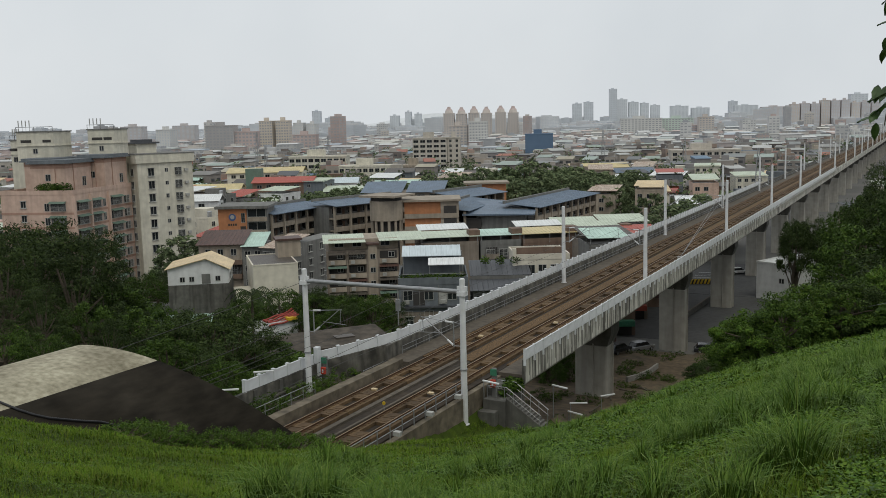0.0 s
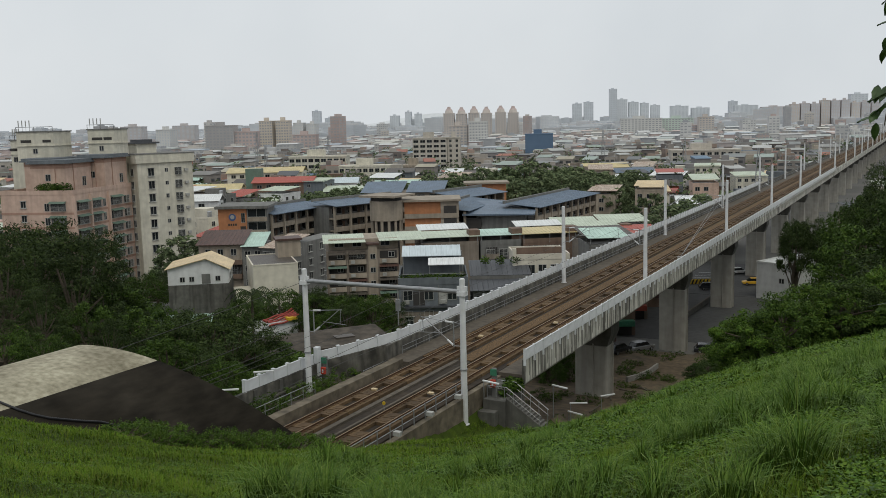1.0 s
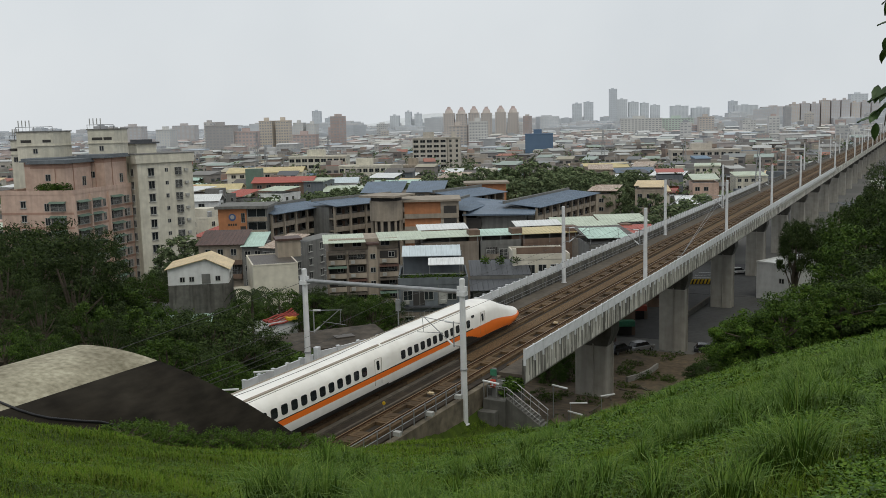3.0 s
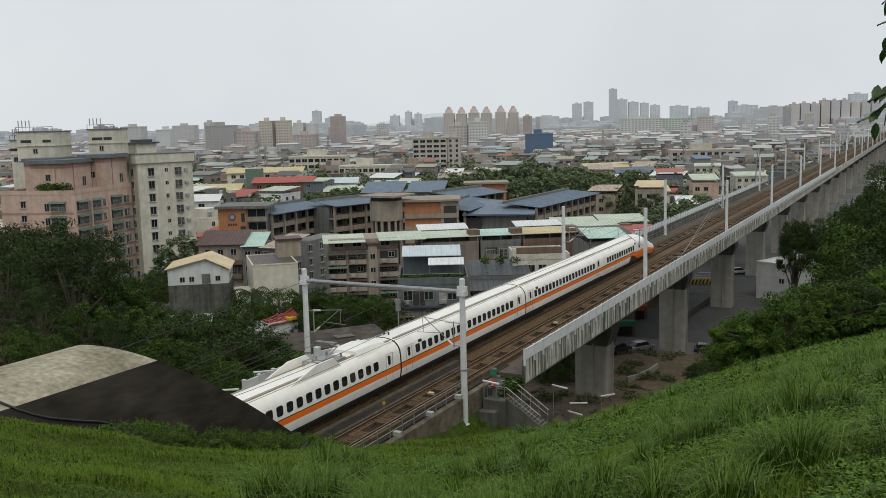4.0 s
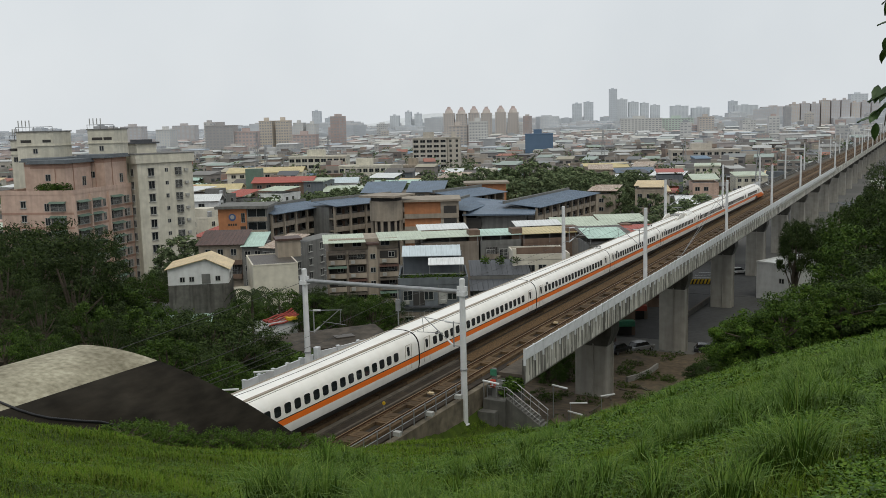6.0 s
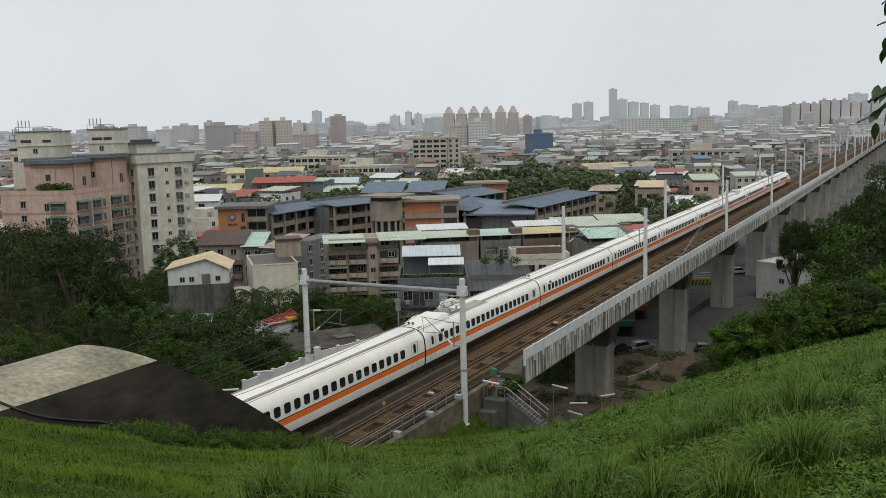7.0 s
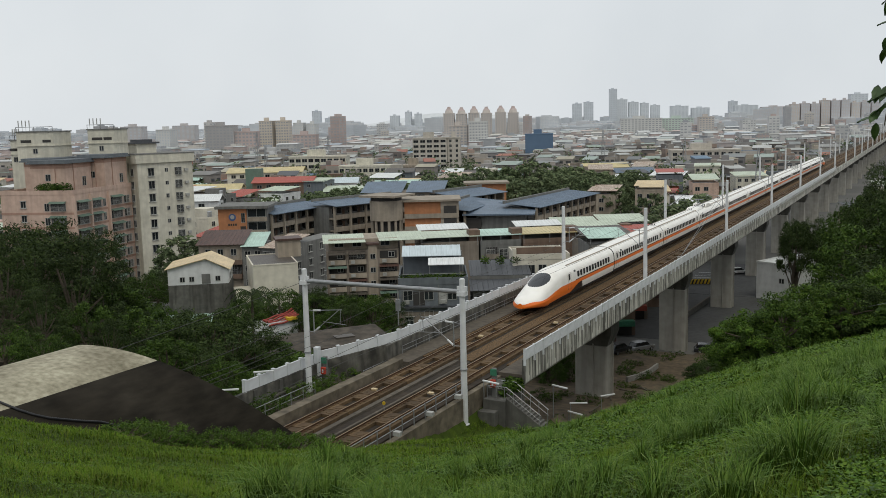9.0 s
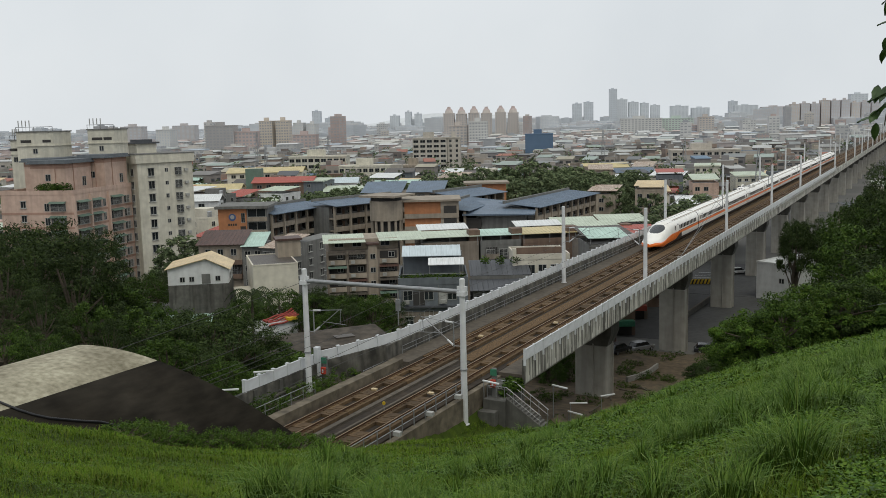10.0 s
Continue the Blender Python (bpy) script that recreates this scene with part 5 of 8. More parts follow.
def school():
    root, w, h = block("school_head_house", "orange brick school block with blue round emblem", "school building", (-126.1, 122.0), (-119.5, 125.3), 12, -0.9, "orangewall", 0, z0=-17.6, parapet=0, group="school wings")
    part("side_frame", Shape().box(w, w + 5.2, 0.4, 11, 0, h), M["dimgrey"], root, "grey concrete glazed bay")
    for k in range(3):
        part("gallery_parapet", Shape().box(w, w + 5.3, 0.2, 0.4, h - 3.4 * (k + 1), h - 3.4 * (k + 1) + 1.1), M["drumwall"], root)
        part("window", window_mesh(4.6, 2.0), None, root, m=pose(w + 2.6, 0.39, h - 3.4 * k - 1.2))
    part("roof_slab", Shape().box(-0.7, w + 5.9, -0.8, 12.5, h, h + 0.7), M["dimgrey"], root)
    part("emblem", Shape().tube((w * 0.5, -0.08, h - 2.2), (w * 0.5, 0, h - 2.2), 0.95, n=28), M["blue"], root, "round blue emblem disc")
    part("emblem_ring", Shape().tube((w * 0.5, -0.10, h - 2.15), (w * 0.5, -0.08, h - 2.15), 0.55, n=24), M["frame"], root)
    for k in range(4):
        part("letter_bar", Shape().box(w * 0.5 - 1.15 + 0.6 * k, w * 0.5 - 0.75 + 0.6 * k, -0.08, 0, h - 4.4, h - 3.85), M["dark"], root)
    part("window", window_mesh(0.9, 2.4), None, root, m=pose(w - 0.9, 0, h - 2.4))
    part("doorway", Shape().box(w - 1.7, w - 0.3, -0.04, 0, h - 6.4, h - 4.6), M["dark"], root)
    gallery("classroom_wing", "three-storey grey classroom wing with open galleries and blue roof", (-115.7, 130.8), (-116.6, 158.0), 9, -2.9, 3, 5)
    gallery("classroom_wing", "three-storey grey classroom wing with open galleries and blue roof", (-107.5, 148.0), (-100.0, 176.0), 9, -2.2, 3, 5)
    # drum tower and orange centre block
    drum = thing("school_drum_tower", pose(-89.9, 146.6, -17.6), "round sand-coloured stair tower with flat concrete cap", "school building", "school wings")
    part("drum", Shape().tube((0, 0, 12.4), (0, 0, 17.6), 4.4, n=28), M["drumwall"], drum)
    # Solid core coloured as the shade behind the fins.
    part("core", Shape().tube((0, 0, 0), (0, 0, 12.4), 3.2, n=24), M["dark"], drum)
    for k in range(14):
        t = 2 * math.pi * k / 14
        part("fin", Shape().box(-0.16, 0.16, -0.35, 0.35, 0, 12.4), M["drumwall"], drum, m=pose(4.1 * math.cos(t), 4.1 * math.sin(t), 0, 0, 0, math.degrees(t)))
    part("cap", Shape().box(-5.4, 5.4, -5.0, 6, 18.6, 19.1), M["drumwall"], drum)
    part("slot_band", Shape().tube((0, 0, 17.6), (0, 0, 18.6), 4.1, n=28), M["dark"], drum)
    root, w, h = block("school_centre_block", "orange and sand school block with framed balconies", "school building", (-85.7, 148.8), (-77.2, 153.3), 14, -0.6, "orangewall", 0, z0=-17.6, parapet=0, group="school wings")
    part("frame_bay", Shape().box(w, w + 4.8, -0.5, 13.5, 0, h - 0.02), M["drumwall"], root)
    for k in range(4):
        z = h - 0.5 - 3.3 * (k + 1)
        # Near-black panels imitate the shaded depth of the bays.
        part("balcony_opening", Shape().box(w + 0.8, w + 4.2, -0.55, -0.5, z, z + 2.6), M["dark"], root)
        part("gallery_parapet", Shape().box(-0.02, w + 4.8, -0.75, -0.5, z - 0.6, z + 0.6), M["drumwall"], root)
        for j in range(3):
            part("balcony_opening", Shape().box(-1.6, 1.6, -0.05, 0, 0, 2.4), M["dark"], root, m=pose(w + 4.8, 2.2 + 4.2 * j, z + 0.1, 0, 0, 90))
    part("roof_slab", Shape().box(-2, w + 5.4, -1.2, 14, h, h + 0.5), M["drumwall"], root)
    gallery("classroom_wing", "grey classroom wing with galleries under a blue roof", (-73.5, 160), (-79.0, 192.0), 9, -3.8, 3, 6)
    # hall
    root, w, h = block("school_hall", "windowless grey school hall under a thin blue-grey roof", "school building", (-71.1, 162.1), (-58.4, 166.5), 26, -5.2, "dimgrey", 2, 3.2, (), (4, 8, 12, 16, 20), (2.0, 1.5), z0=-17.6, parapet=0, group="school wings")
    slanted_roof(root, -3.5, w + 2.5, -2.0, 24, h + 0.6, h + 2.1, "blueroof", thick=0.4, label="thin blue-grey metal roof")
    # Solid block in the shade colour, in place of a hollow porch.
    part("porch", Shape().box(-2.5, 1.5, -1.0, 4, 0, h - 0.5), M["dark"], root)
    # orange rear tower and wings
    root, w, h = block("school_rear_tower", "orange brick stair tower with flat concrete roof", "school building", (-105.8, 228), (-93.7, 234.4), 10, -1.6, "orangewall", 0, z0=-17.6, parapet=0, group="school wings")
    part("roof_slab", Shape().box(-1, w + 1, -1.2, 10.5, h, h + 0.6), M["drumwall"], root)
    part("red_window", Shape().box(w * 0.55, w * 0.85, -0.05, 0, h - 5.2, h - 2.8), M["red"], root, "red framed opening")
    gallery("classroom_wing", "classroom wing with steep blue roof", (-93, 196), (-89.5, 222), 10, -3.6, 3, 5, rise=1.8)
    gallery("classroom_wing", "beige classroom wing with dark framed windows and blue roof", (-57.5, 172), (-57.2, 221.8), 10, -3.6, 4, 9, rise=1.2, wall="beige")
    root, w, h = block("school_gable_block", "grey school block with two pitched blue-grey roofs", "school building", (-128.1, 196), (-104, 205), 12, -2.4, "drumwall", 2, 3.4, (3, 7, 11, 15, 19, 23), (), (2.4, 1.6), z0=-17.6, parapet=0, group="school wings")
    slanted_roof(root, -1, w * 0.5, -1.5, 11, h + 0.1, h + 3.0, "blueroof", label="blue-grey metal roof")
    slanted_roof(root, w * 0.55, w + 1, -1.5, 11, h + 0.1, h + 3.0, "blueroof", label="blue-grey metal roof")


school()


# ---- sheds beside the line ----
def yard():
    root = thing("yard_shed", pose(-31.0, 15.5, -12.2, 0, 0, 52), "low yard shed under weathered brown-grey sheet roofs", "shed")
    slanted_roof(root, 3.5, 19, 0, 7, 6.4, 7.0, "yardroof", ribs=False)
    part("wall", Shape().box(4, 18.6, 0.6, 6.6, 0, 6.3), M["dimgrey"], root)
    slanted_roof(root, 6, 22.5, -8.5, -0.1, 5.4, 6.3, "yardroof", "front_roof", ribs=False)
    for k, (x, y, ww, dd) in enumerate(((9, -5.5, 3.2, 2.2), (15.5, -3.2, 2.6, 1.6), (18.5, -6.4, 3.0, 2.4), (12.5, 2.6, 2.4, 1.5))):
        zz = (5.4 + 0.9 * (y + 8.5) / 8.4 if y < 0 else 6.4 + 0.6 * y / 7.0) + 0.03
        part("roof_patch", Shape().box(x, x + ww, y, y + dd, zz - 0.1, zz + 0.16), M["greyroof"] if k % 2 else M["concrete"], root, "pale patched sheet on the roof")
    part("front_wall", Shape().box(6.5, 22, -8, -0.4, 0, 5.3), M["darkconcrete"], root)
    bin_ = thing("white_container", pose(-42.2, 32.5, -8.3, 0, 0, 66), "white open container holding coiled red hoses", "container")
    part("side", Shape().box(0, 6.5, 0, 0.1, 0, 1.9).box(0, 0.1, 0, 2.4, 0, 1.9).box(6.4, 6.5, 0, 2.4, 0, 1.9).box(0, 6.5, 2.3, 2.4, 0, 1.9).box(0, 6.5, 0, 2.4, -1.0, 0.06), M["whitewall"], bin_)
    for k in range(5):
        line = [(2.0 + 4.6 * t / 12, -0.15 + 0.45 * k, 1.55 + 0.15 * k + 0.9 * (t / 12) ** 2 + 0.1 * math.sin(9 * t / 12 + k)) for t in range(13)]
        hose = pipe_along(line, 0.13)
        tagged(part("red_hose", hose, M["hosered"], None, m=bin_.matrix_basis), "red corrugated hose across the container", "hose", "red hoses")
    tarp = Shape()
    tarp.box(4.8, 6.2, -0.5, 0.6, 1.9, 2.3)
    tagged(part("orange_tarp", tarp, M["yellow"], None, m=bin_.matrix_basis), "orange folded tarpaulin on the container", "tarpaulin")


yard()


# ---- trees ----
TREES = {}


def tree_kind(kind, leaves, height, spread, size, n, seed, clumps=16, low=0.25, slim=0.45, airy=1.0):
    rng = np.random.default_rng(seed)
    tr = Shape()
    top = height * 0.72
    tr.tube((0, 0, -0.6), (0.1, 0.05, height * 0.28), spread * 0.055, spread * 0.04, 9)
    tr.tube((0.1, 0.05, height * 0.28), (0.0, 0.2, top), spread * 0.04, spread * 0.012, 8)
    cs = []
    for k in range(clumps):
        t = 2 * math.pi * (k * 0.381966)
        up = low + (1 - low) * (k + 0.5) / clumps
        rad = spread * 0.5 * math.sqrt(max(0.05, 1 - ((up - 0.42) / 0.62) ** 2)) * rng.uniform(0.55, 1.0)
        c = np.array([rad * math.cos(t), rad * math.sin(t), height * up * 0.93])
        cs.append((c, spread * rng.uniform(0.12, 0.23)))
        z0 = height * rng.uniform(0.22, 0.5)
        z0 = min(z0, c[2] - 0.3)
        tr.tube((0.05, 0.08, z0), tuple(c * np.array([0.85, 0.85, 0.97])), spread * 0.018, spread * 0.006, 5)
    per = n // clumps // 9
    pts, out = [], []
    for c, r in cs:
        away = c - np.array([0, 0, height * 0.45])
        away = away / (np.linalg.norm(away) + 1e-6)
        for j in range(9):
            d = rng.normal(size=3) + 0.7 * away
            d[2] = d[2] * 0.7 + 0.15
            d /= np.linalg.norm(d)
            mid = c + d * r * rng.uniform(0.45, 1.0) * np.array([1, 1, 0.75])
            rr = r * rng.uniform(0.30, 0.58) * airy
            q = rng.normal(size=(per, 3))
            q[:, 2] += 0.35
            q /= np.linalg.norm(q, axis=1)[:, None]
            out.append(q)
            pts.append(mid + q * rr * rng.uniform(0.55, 1.12, (per, 1)) * np.array([1, 1, 0.7]))
    crown = leaf_cards("crown", np.concatenate(pts), size, rng, M[leaves], 0.35, np.concatenate(out), slim)
    TREES[kind] = (tr.mesh("trunk", M["bark"]), crown, height)


tree_kind("dark", "leafdark", 10.0, 8.4, 0.125, 14000, 1, 24, slim=0.30)
tree_kind("dark_tall", "leafdark", 12.0, 7.4, 0.14, 13000, 2, 26, 0.3, 0.24, 0.9)
tree_kind("mid", "leafmid", 8.0, 7.5, 0.105, 15000, 3, 26, 0.15)
tree_kind("mid_b", "leafmid", 9.0, 7.0, 0.115, 15000, 9, 24, 0.2)
tree_kind("bright", "leafbright", 6.0, 6.0, 0.10, 12000, 4, 20, 0.1)
tree_kind("bush", "leafmid", 3.0, 4.2, 0.062, 12000, 5, 18, 0.05)
tree_kind("bush_bright", "leafbright", 2.4, 3.6, 0.058, 12000, 6, 17, 0.05)
tree_kind("bush_dark", "leafdark", 3.4, 4.4, 0.068, 12000, 7, 18, 0.05)
tree_kind("park", "leafpark", 12.0, 10.0, 0.34, 3400, 8, 18, 0.2)
tree_kind("park_dark", "leafhazedark", 11.0, 9.0, 0.34, 3400, 10, 18, 0.2)

tree_kind("canopy", "leafdark", 12.0, 6.6, 0.12, 16000, 12, 24, 0.60, 0.42, 1.15)
tree_kind("weed", "leafbright", 0.6, 1.5, 0.035, 1500, 21, 12, 0.05)
tree_kind("weed_dark", "leafmid", 0.6, 1.8, 0.05, 1200, 22, 12, 0.05)

LOOKS = {"canopy": "dark round-crowned tree with bare trunk", "weed": "light green weeds", "weed_dark": "low green weeds", "dark": "dark evergreen tree with dense ragged crown", "dark_tall": "tall dark tree with layered crown", "mid": "leafy green tree with broad crown", "mid_b": "leafy green tree with uneven crown",
         "bright": "light green leafy young tree", "bush": "dense green bush", "bush_bright": "light green bush of fresh leaves", "bush_dark": "dark green bush", "park": "round green park tree", "park_dark": "dark green street tree"}
WOOD = random.Random(11)


def tree(kind, x, y, top=None, tall=None, group="trees", wide=1.0):
    trunk, crown, full = TREES[kind]
    z = height(x, y)
    tall = tall or max(1.5, top - z)
    k = tall / full
    m = pose(x, y, z, 0, 0, WOOD.uniform(0, 360)) @ Matrix.Diagonal((wide * k * WOOD.uniform(0.9, 1.25), wide * k * WOOD.uniform(0.9, 1.25), k, 1))
    bush = kind.startswith(("bush", "weed"))
    root = thing("bush" if bush else "tree", m, LOOKS[kind] + (" on the slope" if y < 130 else " among the houses"), "bush" if bush else "tree", "bushes" if bush else group)
    part("trunk", trunk, None, root)
    part("crown", crown, None, root)


# wooded slope behind the tunnel hood
for kind, x, y, top in (("dark_tall", -59.7, 10.1, 10.0), ("dark", -48.7, 4.5, 11.2), ("dark", -41.4, 2.7, 10.3), ("dark_tall", -47.4, 10.8, 9.4), ("mid_b", -43.4, 8.3, 4.6), ("mid_b", -50.2, 14.6, 3.0),
                        ("dark_tall", -27.5, -12.6, 8.6), ("mid_b", -28.0, -7.2, 6.2), ("dark", -35.1, 5.0, 2.6), ("dark_tall", -22.5, -10.0, 5.7), ("mid_b", -38.2, 11.0, -0.6), ("mid", -43.7, 18.4, -3.0),
                        ("mid", -23.6, -4.8, 1.6), ("mid_b", -30.5, 7.9, -1.8), ("dark_tall", -38.8, -7.3, 11.2), ("dark", -55.0, -2.0, 11.5)):
    tree(kind, x, y, top - 1.0, wide=0.82)
for kind, x, y, top in (("mid", -49.3, 31.4, -5.1), ("mid_b", -47.2, 38.2, -3.6), ("mid", -22.7, 1.0, -1.4), ("mid", -43.9, 40.9, -3.2), ("mid_b", -42.9, 47.0, -4.6), ("mid_b", -36.0, 45.0, -4.2), ("mid", -32.5, 46.9, -4.8),
                        ("mid_b", -50.0, 44.0, -6.0), ("dark", -62.0, 18.0, 1.0), ("dark", -72.0, 28.0, -1.0), ("dark", -80.0, 34.0, 0.0), ("mid", -52.0, 26.0, -4.5), ("mid", -55.0, 34.0, -6.2), ("mid", -62.0, 36.0, -6.0),
                        ("mid", -19.5, 2.9, -1.6), ("bright", -14.5, 0.5, -1.6), ("mid", -17.5, 7.0, -3.0), ("bright", -13.0, -4.0, -0.8), ("mid", -25.0, 6.0, -2.6), ("dark", -70.0, 16.0, 6.0), ("dark", -80.0, 26.0, 6.5), ("dark", -88.0, 40.0, 4.0), ("dark", -92.0, 46.0, 1.0), ("dark", -88.0, 58.0, -6.0), ("mid", -80.0, 49.0, -4.4), ("dark", -84.0, 57.0, -5.0), ("mid", -48.0, 60.0, -9.0), ("mid_b", -44.0, 65.0, -9.5), ("mid", -52.5, 68.0, -9.5), ("mid_b", -39.0, 58.0, -10.0), ("mid", -47.0, 72.0, -9.5)):
    tree(kind, x, y, top)
for k in range(46):
    x, y = WOOD.uniform(-46, -11), WOOD.uniform(-36, 14)
    if y < -6 - 0.2 * x - 24 or (x > -14 and y > -8):
        continue
    tree(WOOD.choice(("bush", "bush", "bush_dark", "mid")), x, y, tall=WOOD.uniform(2.0, 3.6))
for k in range(26):
    x, y = WOOD.uniform(-30, -12), WOOD.uniform(-6, 10)
    tree(WOOD.choice(("bush", "bush_bright", "bush")), x, y, tall=WOOD.uniform(1.6, 3.0))

for k in range(16):
    tree(WOOD.choice(("dark", "mid_b", "dark")), WOOD.uniform(-52, -31), WOOD.uniform(38, 56), WOOD.uniform(-6.2, -4.2), wide=0.8)
for k in range(14):
    tree(WOOD.choice(("dark", "mid_b")), -62 + 2.0 * k + WOOD.uniform(-0.8, 0.8), 72 + 0.4 * k + WOOD.uniform(-2, 2), WOOD.uniform(-13.0, -10.0), wide=1.0)
# closed dark growth between the hood and the yard
for kind, x, y, top in (("dark", -24.5, -0.8, 2.9), ("dark", -22.0, 0.2, 3.2), ("dark", -19.6, 1.2, 3.0), ("mid_b", -26.6, -2.0, 3.6), ("dark", -14.6, -8.9, 2.6), ("mid_b", -16.8, -9.6, 3.4), ("mid", -12.6, -8.0, 1.6),
                        ("mid", -15.6, 4.6, -1.2), ("bright", -13.6, 6.4, -2.4), ("mid_b", -20.5, 9.5, -1.6), ("dark", -18.5, 3.5, 1.0), ("mid", -11.5, -2.0, -0.6)):
    tree(kind, x, y, top)

# wooded slope on the other side of the viaduct
for kind, x, y, top in (("mid_b", 11.0, 162.2, -5.1), ("dark", 13.7, 168.1, -4.1), ("mid_b", 22.0, 142.2, 0.8), ("mid_b", 27.5, 133.9, 5.0), ("mid_b", 30.0, 124.0, 7.6), ("dark", 31.4, 119.8, 10.7), ("mid_b", 26.4, 95.0, 2.6), ("mid", 28.3, 88.1, 6.0), ("dark", 32.1, 79.1, 9.6), ("mid_b", 37.0, 58.1, 11.0), ("mid", 33.5, 56.3, 6.6), ("mid", 31.5, 60.0, 2.5), ("dark", 29.5, 68.0, -1.0),
                        ("mid_b", 38.5, 40.5, 9.6), ("dark", 34.5, 37.0, 6.0), ("mid_b", 36.0, 28.0, 5.6), ("mid", 39.0, 20.8, 7.6), ("mid_b", 31.8, 101.5, 5.8), ("dark", 39, 66, 13.5), ("dark", 42, 50, 13.5), ("mid", 29, 112, 3.4), ("dark", 26.5, 78.0, -2.5),
                        ("dark", 35.5, 72.0, 10.5), ("mid_b", 40.0, 80.0, 13.0), ("mid", 34.0, 92.0, 7.0), ("mid", 31.0, 46.0, -1.5), ("dark", 27.5, 52.0, -6.0)):
    tree(kind, x, y, top, wide=0.6 if y > 60 else 0.95)
for k in range(120):
    u, d = WOOD.uniform(0.275, 0.53), WOOD.uniform(58, 70)
    x, y = 36.81 + d * F2.x + u * d * R2.x, -63.60 + d * F2.y + u * d * R2.y
    tree(WOOD.choice(("bush", "bush_bright", "bush_bright", "bush", "bush_dark", "bush_bright") if u > 0.30 else ("bush_dark", "bush")), x, y, tall=max(1.0, 3.2 * ease(0.262, 0.35, u) * WOOD.uniform(0.4, 1.15)))
for k in range(40):
    y = WOOD.uniform(8, 55)
    tree(WOOD.choice(("bush", "bush_dark", "bush_dark")), 15.5 + (46 - y) * 0.12 + WOOD.uniform(0, 10), y, tall=WOOD.uniform(1.0, 2.2))
for kind, x, y, top in (("dark", 44.0, 62.0, 17.0), ("dark_tall", 47.0, 56.0, 19.0), ("mid_b", 45.5, 70.0, 17.5), ("dark", 50.0, 66.0, 20.5)):
    tree(kind, x, y, top)
tree("canopy", 17.9, 99.0, 2.6, wide=0.5)
tree("canopy", 22.0, 100.0, 1.2, wide=0.55)
# weeds on the soil below the viaduct
for k in range(60):
    x, y = WOOD.uniform(-4, 12.5), WOOD.uniform(12, 74)
    if abs(x - 2.25) < 3.2 and (abs(y - 41) < 3 or abs(y - 80) < 4):
        continue
    tree(WOOD.choice(("weed_dark", "weed", "weed_dark")), x, y, tall=WOOD.uniform(0.3, 0.8))

# weeds at the foot of the retaining wall
for k in range(12):
    tree(WOOD.choice(("weed", "weed_dark")), -7.5 + WOOD.uniform(-0.5, 0.7), WOOD.uniform(-13, 3), tall=WOOD.uniform(0.35, 1.1))
for k in range(9):
    tree(WOOD.choice(("mid", "bush", "mid_b")), WOOD.uniform(-12, -4), WOOD.uniform(44, 62), tall=WOOD.uniform(2.5, 5.5))
for k in range(7):
    tree(WOOD.choice(("bush", "bush_dark")), WOOD.uniform(11, 15), WOOD.uniform(56, 88), tall=WOOD.uniform(1.5, 3.0))

# low growth along the foot of the hood
for k in range(48):
    y = -39.5 + 13.0 * k / 48
    tree(WOOD.choice(("weed", "weed", "weed")), 9.9 + WOOD.uniform(-0.4, 0.9), y, tall=WOOD.uniform(0.3, 0.75))

# growth in the garden below the apartment towers
for k in range(22):
    tree(WOOD.choice(("mid", "dark", "bright")), WOOD.uniform(-112, -88), WOOD.uniform(66, 84), tall=WOOD.uniform(2.5, 5.0))
for k in range(10):
    tree(WOOD.choice(("mid", "dark")), WOOD.uniform(-86, -68), WOOD.uniform(62, 78), tall=WOOD.uniform(3.0, 5.5))

# trees between the houses
for k, (x, y, top) in enumerate(((-108.5, 86.1, -6.3), (-109.2, 91.3, -3.8), (-105.5, 92.5, -4.1), (-113.0, 275.6, 1.0), (-107.0, 284.4, 2.8), (-100.7, 293.3, 1.9), (-94.2, 302.4, 0.1), (-81.1, 292.3, -1.0), (-69.1, 276.0, -3.2), (-61.3, 257.6, -4.9),
                                 (-114.8, 263.4, 1.7), (-84.2, 268.1, -0.6), (-154.0, 209.0, -3.4), (-154.2, 220.2, -3.3), (-152.3, 232.5, -3.5), (-151.8, 244.0, -2.8), (-158.2, 263.3, -3.0), (-22.2, 176.4, -2.7), (-18.3, 178.5, -1.7), (-15.8, 191.0, -1.2),
                                 (-15.1, 202.7, -1.3), (-39.9, 223.6, -3.9), (-143.8, 270.8, -2.2), (-138.0, 285.1, -1.9), (-75, 268, -2), (-92, 280, 1), (-121, 288, 1), (-130, 275, -1), (-88, 300, 0))):
    tree("park" if k % 3 else "park_dark", x, y, top)
for k in range(70):
    x, y = WOOD.uniform(-125, -66), WOOD.uniform(262, 318)
    tree(WOOD.choice(("park", "park", "park_dark")), x, y, tall=WOOD.uniform(10, 16))
for k in range(40):
    x = WOOD.uniform(-170, -140)
    tree(WOOD.choice(("park", "park_dark")), x, WOOD.uniform(200, 300), tall=WOOD.uniform(8, 12.5))


